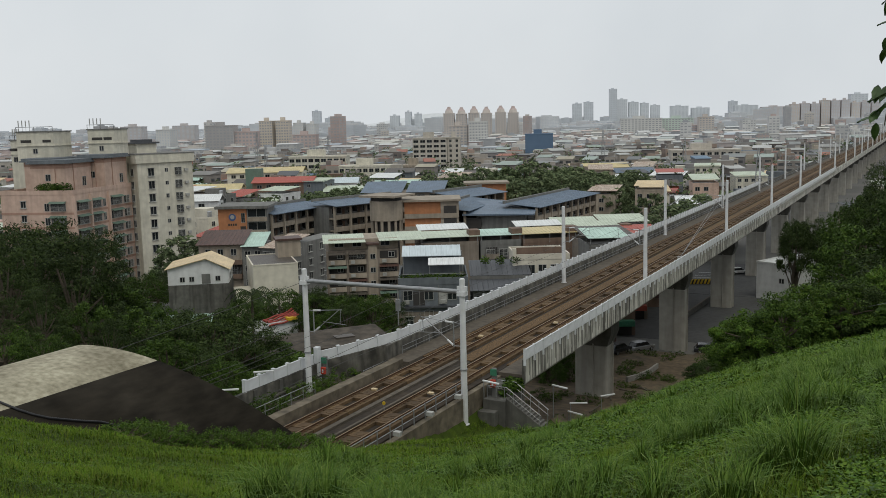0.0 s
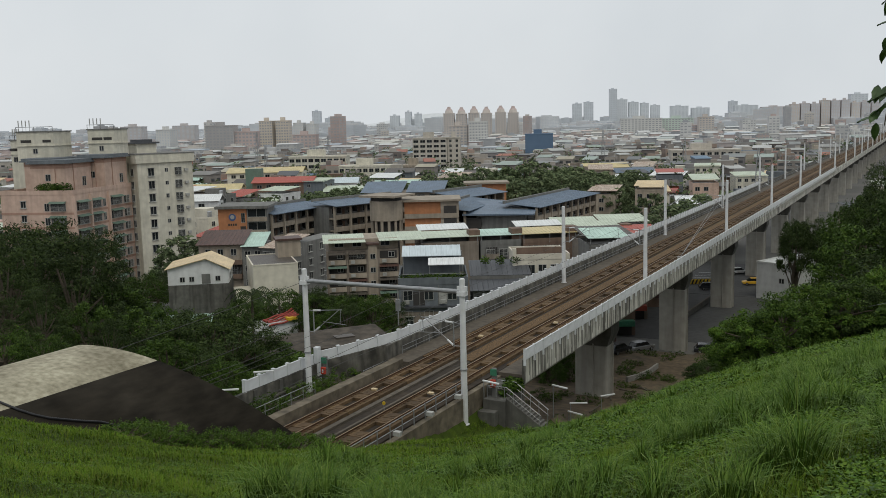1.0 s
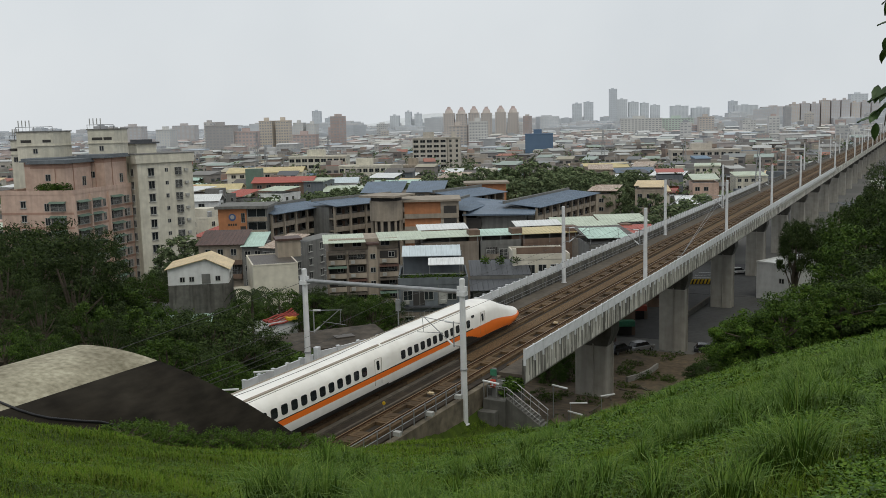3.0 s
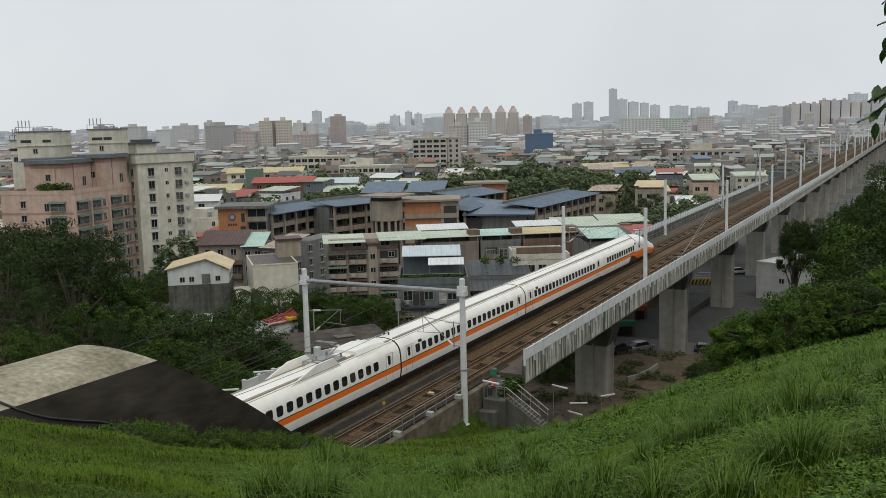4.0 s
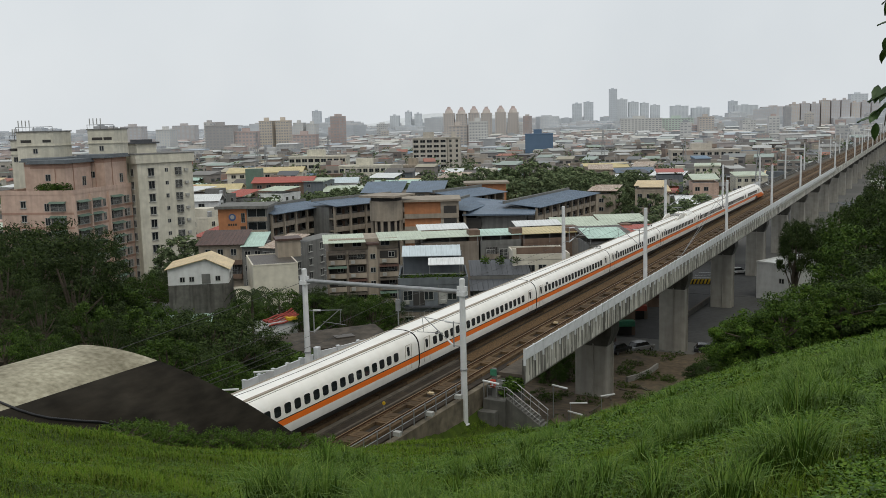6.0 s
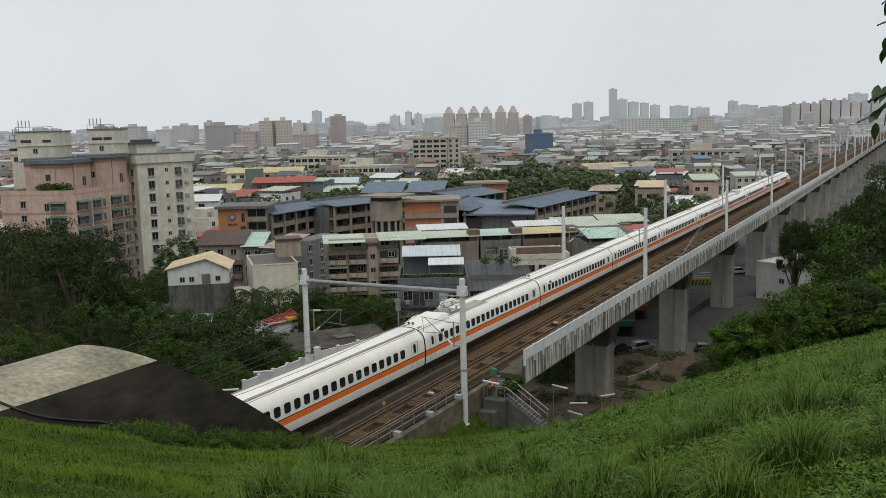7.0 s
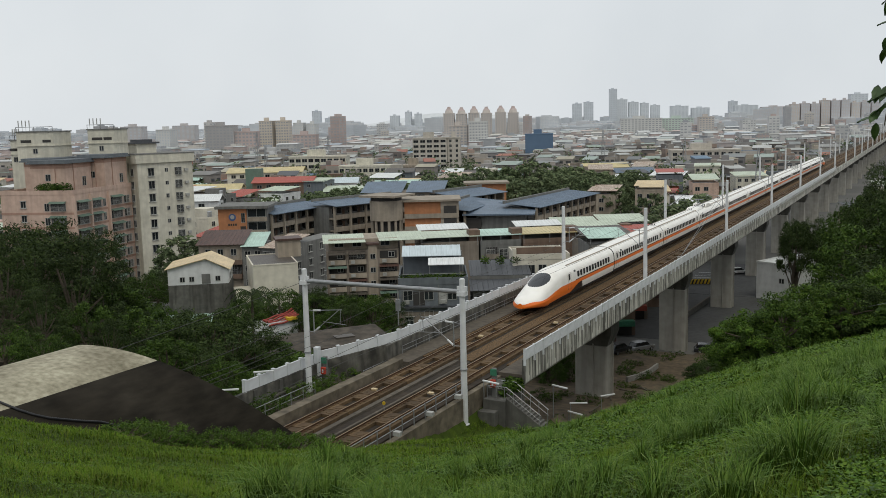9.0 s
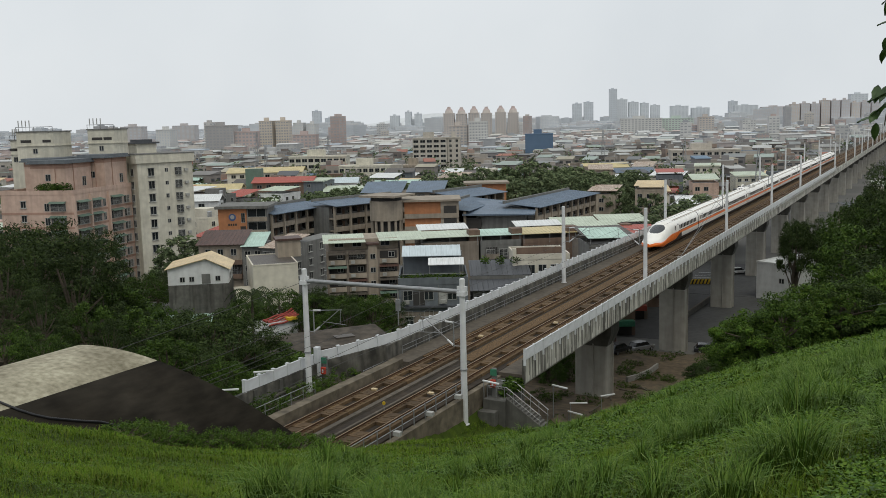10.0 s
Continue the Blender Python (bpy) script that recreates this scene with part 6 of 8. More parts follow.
def palm(x, y, top):
    z = height(x, y)
    root = thing("palm_tree", pose(x, y, z), "slender palm with drooping fronds", "palm tree")
    h = top - z - 1.0
    part("trunk", Shape().tube((0, 0, -0.5), (0.3, 0.1, h), 0.22, 0.13, 9), M["bark"], root)
    for k in range(13):
        t = 2 * math.pi * k / 13 + 0.2 * (k % 3)
        lift = 0.5 + 0.9 * ((k * 7) % 5) / 5
        fr = Shape()
        last = None
        for j in range(9):
            s = j / 8
            r = 3.4 * s
            p = Vector((0.3 + r * math.cos(t), 0.1 + r * math.sin(t), h + lift * math.sin(s * 2.4) - 2.1 * s * s * (1.4 - lift * 0.5)))
            if last is not None:
                fr.tube(last, p, 0.03, n=4)
                side = Vector((-math.sin(t), math.cos(t), 0))
                for q in (-1, 1):
                    for e in (0.0, 0.5):
                        b = last.lerp(p, e)
                        wide = 0.95 * math.sin(math.pi * min(1, 0.12 + s * 0.85)) + 0.1
                        tip = b + side * q * wide + Vector((0, 0, -0.55 * wide)) + (p - last) * 0.8
                        fr.face([b, b + (p - last) * 0.35, tip])
            last = p
        part("frond", fr, M["leafdark"], root)


palm(-35.0, 23.0, 1.0)
for k in range(22):
    tree(WOOD.choice(("bush", "bush_dark", "mid")), WOOD.uniform(-46, -30), WOOD.uniform(16, 34), tall=WOOD.uniform(2.0, 3.2))
for k in range(16):
    tree(WOOD.choice(("bush", "bush_bright", "mid")), WOOD.uniform(-24, -14), WOOD.uniform(2, 12), tall=WOOD.uniform(2.0, 4.0))


# ---- grass on the hillside ----
def rough(x, y):
    return height(x, y) + 0.35 * noise.noise((x * 0.22, y * 0.22, 0.3)) + 0.12 * noise.noise((x * 0.9, y * 0.9, 4.0))


def grows(x, y):
    if (x < 9.1 and y < -17) or x < 6.9 or (y > 1.5 and x < 14):
        return False
    return hillside(x, y) > base(x, y) + 0.6


def scatter(rng, n, d0, d1, u0=-0.56, u1=0.56):
    d = np.sqrt(rng.uniform(d0 * d0, d1 * d1, n))
    u = rng.uniform(u0, u1, n)
    x = 36.81 + d * F2.x + u * d * R2.x
    y = -63.60 + d * F2.y + u * d * R2.y
    ok = np.array([grows(a, b) for a, b in zip(x, y)])
    return x[ok], y[ok]


def side_of(x, y):
    """Bearing across the slope: 0 straight ahead, larger to the right."""
    dx, dy = x - 36.81, y + 63.60
    return (dx * R2.x + dy * R2.y) / np.maximum(1.0, dx * F2.x + dy * F2.y)


def blades(rng, x, y, z, length, arch, wide, heading=None):
    """Curved blades, two quads each, rooted at the given places."""
    m = len(x)
    t = rng.uniform(0, 2 * np.pi, m) if heading is None else heading
    cx, cy = np.cos(t), np.sin(t)
    lean = length * arch
    w = wide * rng.uniform(0.6, 1.3, m)

    def ring(run, up, k):
        return [np.stack([x + cx * lean * run - s * cy * w * k, y + cy * lean * run + s * cx * w * k, z + length * up], 1) for s in (-1, 1)]

    r0, r1, r2 = ring(0, -0.05, 1.0), ring(0.32, 0.6, 0.85), ring(1.0, 1.0, 0.12)
    drop = np.clip(arch - 0.5, 0, 1) * length * 0.7
    for q in r2:
        q[:, 2] -= drop
    v = np.stack([r0[0], r0[1], r1[1], r1[0], r2[1], r2[0]], 1).reshape(-1, 3)
    k = np.arange(m)[:, None] * 6
    f = np.concatenate([k + np.array([0, 1, 2, 3]), k + np.array([3, 2, 4, 5])], 1).reshape(-1, 4)
    return v, f


def gather(name, made, mat, label, category):
    vs, fs, n = [], [], 0
    for v, f in made:
        vs.append(v)
        fs.append(f + n)
        n += len(v)
    tagged(new(name, array_mesh(name, np.concatenate(vs), np.concatenate(fs), mat)), label, category, kind="stuff")


def grass():
    rng = np.random.default_rng(4)
    made = []
    for n, d0, d1, h0, h1, wide in ((70000, 3.5, 16, 0.06, 0.20, 0.005), (120000, 14, 34, 0.07, 0.24, 0.009), (120000, 30, 74, 0.09, 0.30, 0.018)):
        x, y = scatter(rng, n, d0, d1)
        z = np.array([rough(a, b) for a, b in zip(x, y)])
        lush = np.array([0.6 + 0.9 * max(0, noise.noise((a * 0.35, b * 0.35, 9.0)) + 0.25) for a, b in zip(x, y)])
        made.append(blades(rng, x, y, z, rng.uniform(h0, h1, len(x)) * lush, rng.uniform(0.3, 1.25, len(x)), wide))
    gather("grass", made, M["blade"], "short lush green grass on the slope", "grass")
    made = []
    for n, d0, d1, u0, u1, per, size, wide in ((120, 4, 15, -0.24, 0.56, 130, 0.58, 0.005), (300, 13, 30, -0.22, 0.56, 100, 0.62, 0.008), (150, 28, 54, 0.0, 0.56, 60, 0.55, 0.014)):
        x, y = scatter(rng, n, d0, d1, u0, u1)
        across = side_of(x, y)
        field = np.array([noise.noise((a * 0.33, b * 0.33, 2.0)) for a, b in zip(x, y)])
        keep = field > np.where(across < -0.03, 0.50 - 3.4 * (across + 0.18), 0.02)
        x, y, big = x[keep], y[keep], np.clip(0.75 + 1.1 * field[keep], 0.6, 1.35)
        cx, cy, big = np.repeat(x, per), np.repeat(y, per), np.repeat(big, per)
        t = rng.uniform(0, 2 * np.pi, len(cx))
        r = np.abs(rng.normal(0, 0.16, len(cx))) * big
        bx, by = cx + r * np.cos(t), cy + r * np.sin(t)
        z = np.array([rough(a, b) for a, b in zip(bx, by)])
        length = size * big * rng.uniform(0.5, 1.15, len(cx))
        made.append(blades(rng, bx, by, z, length, np.clip(0.45 + 2.4 * r / big + rng.normal(0, 0.25, len(cx)), 0.15, 1.6), wide, t + rng.normal(0, 0.5, len(cx))))
    gather("tall_grass", made, M["tuft"], "tall arching tufts of pale green grass", "grass")
    made = []
    for n, d0, d1, u0, size in ((34000, 3.5, 9, -0.56, 0.024), (64000, 7, 16, -0.56, 0.030), (90000, 13, 25, -0.56, 0.038), (80000, 21, 38, -0.56, 0.050), (50000, 33, 60, 0.05, 0.075)):
        x, y = scatter(rng, n, d0, d1, u0)
        keep = np.array([noise.noise((a * 0.3, b * 0.3, 7.0)) + 0.5 * noise.noise((a * 0.9, b * 0.9, 3.0)) > (-0.12 if u > -0.1 else 0.02) for a, b, u in zip(x, y, side_of(x, y))])
        x, y = x[keep], y[keep]
        trim = np.clip((side_of(x, y) + 0.35) / 0.4, 0, 1)
        z = np.array([rough(a, b) for a, b in zip(x, y)]) + rng.uniform(0.02, 0.22, len(x)) * (0.45 + 0.55 * trim)
        c = np.stack([x, y, z], 1)
        a = rng.normal(size=c.shape)
        a[:, 2] *= 0.35
        a /= np.linalg.norm(a, axis=1)[:, None]
        b = np.cross(a, np.array([0, 0, 1.0]) + 0.5 * rng.normal(size=c.shape))
        b /= np.linalg.norm(b, axis=1)[:, None]
        s = size * rng.uniform(0.6, 1.3, (len(x), 1)) * (0.55 + 0.45 * trim[:, None])
        v = np.stack([c - a * s, c - b * s * 0.55, c + a * s, c + b * s * 0.55], 1).reshape(-1, 3)
        made.append((v, np.arange(len(v)).reshape(-1, 4)))
    gather("ground_cover", made, M["cover"], "low leafy green weeds between the grass", "weeds")


grass()


# ---- town further off ----
M["farwall"] = material("mixed_render_walls", (0.4, 0.4, 0.4), None, 0.4, 0.9, stain=0.3, big=0.06, islands=[(0.368, 0.334, 0.297), (0.276, 0.251, 0.230), (0.442, 0.405, 0.365), (0.331, 0.255, 0.212), (0.239, 0.229, 0.230), (0.405, 0.352, 0.297), (0.313, 0.299, 0.293), (0.202, 0.176, 0.162), (0.478, 0.449, 0.416)])
M["farroof"] = material("mixed_sheet_roofs", (0.4, 0.4, 0.4), None, 0.5, 0.7, stain=0.3, big=0.1, islands=[(0.416, 0.432, 0.416), (0.240, 0.256, 0.256), (0.288, 0.352, 0.304), (0.480, 0.488, 0.480), (0.176, 0.184, 0.192), (0.400, 0.368, 0.288), (0.160, 0.240, 0.336), (0.336, 0.136, 0.096), (0.288, 0.288, 0.280), (0.336, 0.400, 0.368), (0.496, 0.504, 0.496), (0.224, 0.216, 0.208)])
M["farwin"] = material("far_window_bands", (0.075, 0.08, 0.085), (0.05, 0.053, 0.056), 0.3, 0.3, stain=0.1)
# Distance haze is mixed into the wall, roof and window colours below.
M["hazewall"] = material("hazed_mixed_walls", (0.570, 0.570, 0.570), None, 0.2, 0.9, stain=0.15, big=0.03, islands=[(0.490, 0.490, 0.490), (0.400, 0.400, 0.415), (0.580, 0.570, 0.560), (0.490, 0.410, 0.390), (0.360, 0.375, 0.400), (0.530, 0.500, 0.470), (0.450, 0.370, 0.350), (0.600, 0.600, 0.600)])
M["hazeroof"] = material("hazed_mixed_roofs", (0.570, 0.570, 0.570), None, 0.2, 0.9, stain=0.15, big=0.03, islands=[(0.530, 0.550, 0.550), (0.450, 0.490, 0.480), (0.610, 0.620, 0.620), (0.470, 0.470, 0.470), (0.430, 0.480, 0.540), (0.520, 0.430, 0.400), (0.570, 0.560, 0.520)])
M["hazewin"] = material("hazed_window_rows", (0.330, 0.340, 0.355), (0.290, 0.300, 0.315), 0.3, 0.4, stain=0.0)
M["palewall"] = material("hazed_blue_grey_walls", (0.570, 0.570, 0.570), None, 0.05, 0.9, stain=0.0, islands=[(0.530, 0.555, 0.585), (0.490, 0.515, 0.550), (0.570, 0.585, 0.605), (0.540, 0.535, 0.545)])
M["paleroof"] = material("hazed_blue_grey_roofs", (0.570, 0.570, 0.570), None, 0.05, 0.9, stain=0.0, islands=[(0.570, 0.595, 0.615), (0.530, 0.555, 0.580), (0.610, 0.625, 0.640)])
M["palewin"] = material("hazed_blue_window_rows", (0.470, 0.500, 0.535), (0.450, 0.480, 0.515), 0.3, 0.5, stain=0.0)
TOWN = random.Random(5)
WALLS = ("cream", "beige", "taupe", "dimgrey", "whitewall", "creamwall", "pink", "brownwall", "bluegrey")
ROOFS = ("greenroof", "whiteroof", "mintroof", "iceroof", "creamroof", "blueroof", "rustroof", "redroof", "greyroof", "greenroof", "whiteroof", "greyroof", "darkroof")


def ahead(x, y):
    dx, dy = x - 36.81, y + 63.60
    d = dx * F2.x + dy * F2.y
    return d, (dx * R2.x + dy * R2.y) / max(d, 1)


TAKEN = [(-90, 160, 52), (-75, 200, 40), (-100, 215, 42), (-115, 140, 22), (-95, 290, 36), (-155, 235, 30), (-155, 265, 28), (-135, 85, 32), (-90, 95, 18), (-60, 90, 20), (-45, 105, 22), (-28, 122, 22), (-20, 110, 18), (-30, 140, 12),
         (-265, 505, 45), (-18, 190, 16), (-105, 88, 9), (-65, 52, 14), (-62, 195, 24)]


def free(x, y, r):
    if abs(x - 2.25) < 15 + r or (x > 5 and y < 190):
        return False
    return all(math.hypot(x - a, y - b) > c + r * 0.4 for a, b, c in TAKEN)


def town():
    n = 0
    for i in range(-34, 16):
        for j in range(0, 42):
            gx, gy = i * 17.5 + TOWN.uniform(-3, 3), 120 + j * 15.5 + TOWN.uniform(-2.5, 2.5)
            x, y = gx * 0.94 - gy * 0.18, gy * 0.98 + gx * 0.12
            d, u = ahead(x, y)
            if not (205 < d < 470 and -0.56 < u < 0.53) or not free(x, y, 9) or TOWN.random() < 0.12:
                continue
            w, dp = TOWN.uniform(8, 15), TOWN.uniform(9, 14)
            ang = radians(TOWN.choice((8, 8, 20, 28)) + TOWN.uniform(-4, 4))
            L = (x - w / 2 * math.cos(ang), y - w / 2 * math.sin(ang))
            R = (x + w / 2 * math.cos(ang), y + w / 2 * math.sin(ang))
            fl = TOWN.choice((1, 2, 2, 3, 3, 4))
            wall, roof = TOWN.choice(WALLS), TOWN.choice(ROOFS)
            top = -17 + fl * 3.1 + 0.6
            step = TOWN.choice((3.0, 3.8))
            root, w2, h = block("town_house", {"whiteroof": "town house with white sheet roof", "greenroof": "town house with pale green sheet roof", "redroof": "town house with red sheet roof", "blueroof": "town house with blue sheet roof"}.get(roof, "weathered town house with sheet-metal roof"),
                                "house", L, R, dp, top, wall, fl, 3.1, [1.6 + step * k for k in range(int((w - 2) / step))], [2.6 + 4.6 * k for k in range(int((dp - 1) / 4.6))], (1.5, 1.3), "plain", z0=-17.4, parapet=0.6 if fl > 2 else 0, group="town houses")
            if TOWN.random() < 0.72:
                lift = TOWN.choice((0.2, 1.8)) if fl > 2 else 0.1
                slanted_roof(root, -0.4, w2 + 0.4, -0.6, dp + 0.3, h + lift, h + lift + TOWN.uniform(0.8, 2.0), roof)
                if lift > 1:
                    posts(root, [(0.2, 0.2), (w2 - 0.2, 0.2), (0.2, dp - 0.2), (w2 - 0.2, dp - 0.2)], h, [h + lift] * 4)
            else:
                part("roof_room", Shape().box(w2 * 0.2, w2 * 0.7, dp * 0.4, dp * 0.9, h - 0.1, h + 2.6), M[wall], root)
                water_tank(*(root.matrix_basis @ Vector((w2 * 0.85, dp * 0.3, h + 0.05))), 0.7)
            n += 1
    return n


town()


def far_town(name, d0, d1, step, low, high, towers, seed, label, wm="farwall", rm="farroof", nm="farwin"):
    """Blocks too far off to tell apart one by one: walls, roofs and window bands."""
    rng = random.Random(seed)
    walls, roofs, bands = Shape(), Shape(), Shape()
    d = d0
    while d < d1:
        u = -0.60
        while u < 0.56:
            u += step * rng.uniform(0.7, 1.3) / d
            dd = d + rng.uniform(-0.5, 0.5) * step
            x = 36.81 + dd * F2.x + u * dd * R2.x
            y = -63.60 + dd * F2.y + u * dd * R2.y
            if not free(x, y, 8) or rng.random() < 0.10:
                continue
            w, dp = step * rng.uniform(0.35, 0.85), step * rng.uniform(0.4, 0.8)
            h = rng.uniform(low, high)
            if rng.random() < towers:
                h, w, dp = rng.uniform(24, 50), step * rng.uniform(0.4, 0.7), step * 0.6
            m = pose(x, y, -17, 0, 0, rng.choice((5, 10, 22, 30)) + rng.uniform(-5, 5))
            walls.box(-w / 2, w / 2, -dp / 2, dp / 2, 0, h, m=m)
            if rng.random() < 0.6 and h < 20:
                r = rng.uniform(0.5, 2)
                k = len(roofs.v)
                roofs.v.extend(tuple(m @ Vector(p)) for p in ((-w / 2 - 0.4, -dp / 2 - 0.5, h + 0.1), (w / 2 + 0.4, -dp / 2 - 0.5, h + 0.1), (w / 2 + 0.4, dp / 2, h + r), (-w / 2 - 0.4, dp / 2, h + r), (w / 2 + 0.4, dp / 2, h), (-w / 2 - 0.4, dp / 2, h)))
                roofs.f.extend(((k, k + 1, k + 2, k + 3), (k + 1, k + 4, k + 2), (k, k + 3, k + 5), (k + 2, k + 4, k + 5, k + 3)))
                roofs.s.extend((0, 0, 0, 0))
            else:
                walls.box(-w * 0.25, w * 0.2, -dp * 0.2, dp * 0.3, h, h + 2.6, m=m)
                roofs.box(-w / 2 + 0.2, w / 2 - 0.2, -dp / 2 + 0.2, dp / 2 - 0.2, h, h + 0.2, m=m)
            fl = 0
            while fl * 3.1 + 3 < h:
                z = fl * 3.1 + 1.2
                k = max(2, int(w / 3.4))
                for c in range(k):
                    if rng.random() < 0.15:
                        continue
                    xc = -w / 2 + w * (c + 0.5) / k
                    bands.face([m @ Vector(p) for p in ((xc - w / k * 0.32, -dp / 2 - 0.06, z), (xc + w / k * 0.32, -dp / 2 - 0.06, z), (xc + w / k * 0.32, -dp / 2 - 0.06, z + 1.4), (xc - w / k * 0.32, -dp / 2 - 0.06, z + 1.4))])
                for c in range(2):
                    yc = -dp / 2 + dp * (c + 0.5) / 2
                    bands.face([m @ Vector(p) for p in ((w / 2 + 0.06, yc - dp * 0.14, z), (w / 2 + 0.06, yc + dp * 0.14, z), (w / 2 + 0.06, yc + dp * 0.14, z + 1.4), (w / 2 + 0.06, yc - dp * 0.14, z + 1.4))])
                fl += 1
        d += step * 0.9
    root = thing(name, pose(0, 0, 0), label, "town", kind="stuff")
    tagged(part("walls", walls, M[wm], root), kind="stuff")
    tagged(part("roofs", roofs, M[rm], root), kind="stuff")
    tagged(part("glazing", bands, M[nm], root), kind="stuff")


far_town("far_town", 475, 900, 17, 5, 15, 0.0, 21, "crowded low town of grey walls and coloured sheet roofs")
far_town("distant_town", 900, 1700, 25, 6, 19, 0.02, 22, "distant haze-paled town of low blocks and some towers", "hazewall", "hazeroof", "hazewin")
far_town("horizon_town", 1700, 4200, 70, 10, 30, 0.14, 23, "haze-paled blue-grey town on the horizon", "palewall", "paleroof", "palewin")


# ---- works and sheds in the middle distance ----
for label, L, R, dp, top, wall, roof in (("works shed with red sheet roof", (-221, 253), (-198, 265), 16, -4, "brownwall", "redroof"), ("works shed with straw-yellow roof", (-257, 279), (-226, 296), 18, -1.5, "creamwall", "yellowroof"), ("works shed with pale blue roof", (-217, 278), (-192, 291), 14, -6, "whitewall", "iceroof"),
                                         ("works shed with green sheet roof", (-190, 262), (-168, 274), 14, -8, "dimgrey", "greenroof"), ("works shed with mint sheet roof", (-178, 284), (-160, 294), 14, -7, "beige", "mintroof"), ("low white shop building", (-188, 180), (-180, 184), 8, -5, "whitewall", "whiteroof"),
                                         ("long shed with orange-yellow roof", (-268, 222), (-222, 246), 10, -6, "creamwall", "yellowroof"), ("shed with bright blue roof", (-96, 372), (-80, 380), 12, -6, "creamwall", "blueroof"), ("low house with red wall", (-60, 300), (-50, 305), 10, -7, "redroof", "greyroof"), ("shed with straw-yellow roof", (-126, 392), (-100, 406), 14, -5, "beige", "yellowroof")):
    root, w, h = block("works_shed", label, "shed", L, R, dp, top, wall, 2, 3.2, [3 + 4 * k for k in range(int((math.hypot(R[0] - L[0], R[1] - L[1]) - 3) / 4))], (4, 9), (2.0, 1.4), z0=-17.4, parapet=0, group="works sheds")
    slanted_roof(root, -0.6, w + 0.6, -0.8, dp * 0.5, h + 0.1, h + 2.2, roof)
    slanted_roof(root, -0.6, w + 0.6, dp * 0.5, dp + 0.8, h + 2.2, h + 0.1, roof)
plant = thing("conveyor_plant", pose(-232, 262, -17.4, 0, 0, 28), "green and grey gravel works with sloping conveyors", "works")
part("silo", Shape().box(0, 7, 0, 6, 8, 19).box(0.3, 0.8, 0.3, 0.8, 0, 8).box(6.2, 6.7, 0.3, 0.8, 0, 8).box(0.3, 0.8, 5.2, 5.7, 0, 8).box(6.2, 6.7, 5.2, 5.7, 0, 8), M["tealawning"], plant, "faded green silo house")
for a, b in (((5, -2, 4), (24, -2, 15)), ((22, -3, 2), (4, -3, 13))):
    part("conveyor", Shape().tube(a, b, 0.9, n=4), M["steel"], plant)
part("hopper", Shape().tube((25, 0, 6), (25, 0, 14), 2.0, 3.6, 12).tube((25, 0, 0), (25, 0, 6), 1.2, n=8), M["rustroof"], plant, "rusty hopper")


def pylon(x, y, tall):
    root = thing("lattice_mast", pose(x, y, -17.2), "tall grey lattice mast among the houses", "lattice mast", "lattice masts")
    sh = Shape()
    n = 9
    for k in range(n):
        a, b = 1 - k / n * 0.8, 1 - (k + 1) / n * 0.8
        za, zb = tall * k / n, tall * (k + 1) / n
        c0 = [(1.6 * a * p, 1.6 * a * q, za) for p, q in ((-1, -1), (1, -1), (1, 1), (-1, 1))]
        c1 = [(1.6 * b * p, 1.6 * b * q, zb) for p, q in ((-1, -1), (1, -1), (1, 1), (-1, 1))]
        for i in range(4):
            sh.tube(c0[i], c1[i], 0.12, n=4)
            sh.tube(c0[i], c1[(i + 1) % 4], 0.08, n=4)
    part("lattice", sh, M["steel"], root)


for x, y, tall in ((-345, 412, 34), (-310, 376, 26), (-330, 470, 30), (-150, 520, 30), (-86, 470, 26), (-24, 330, 24)):
    pylon(x, y, tall)


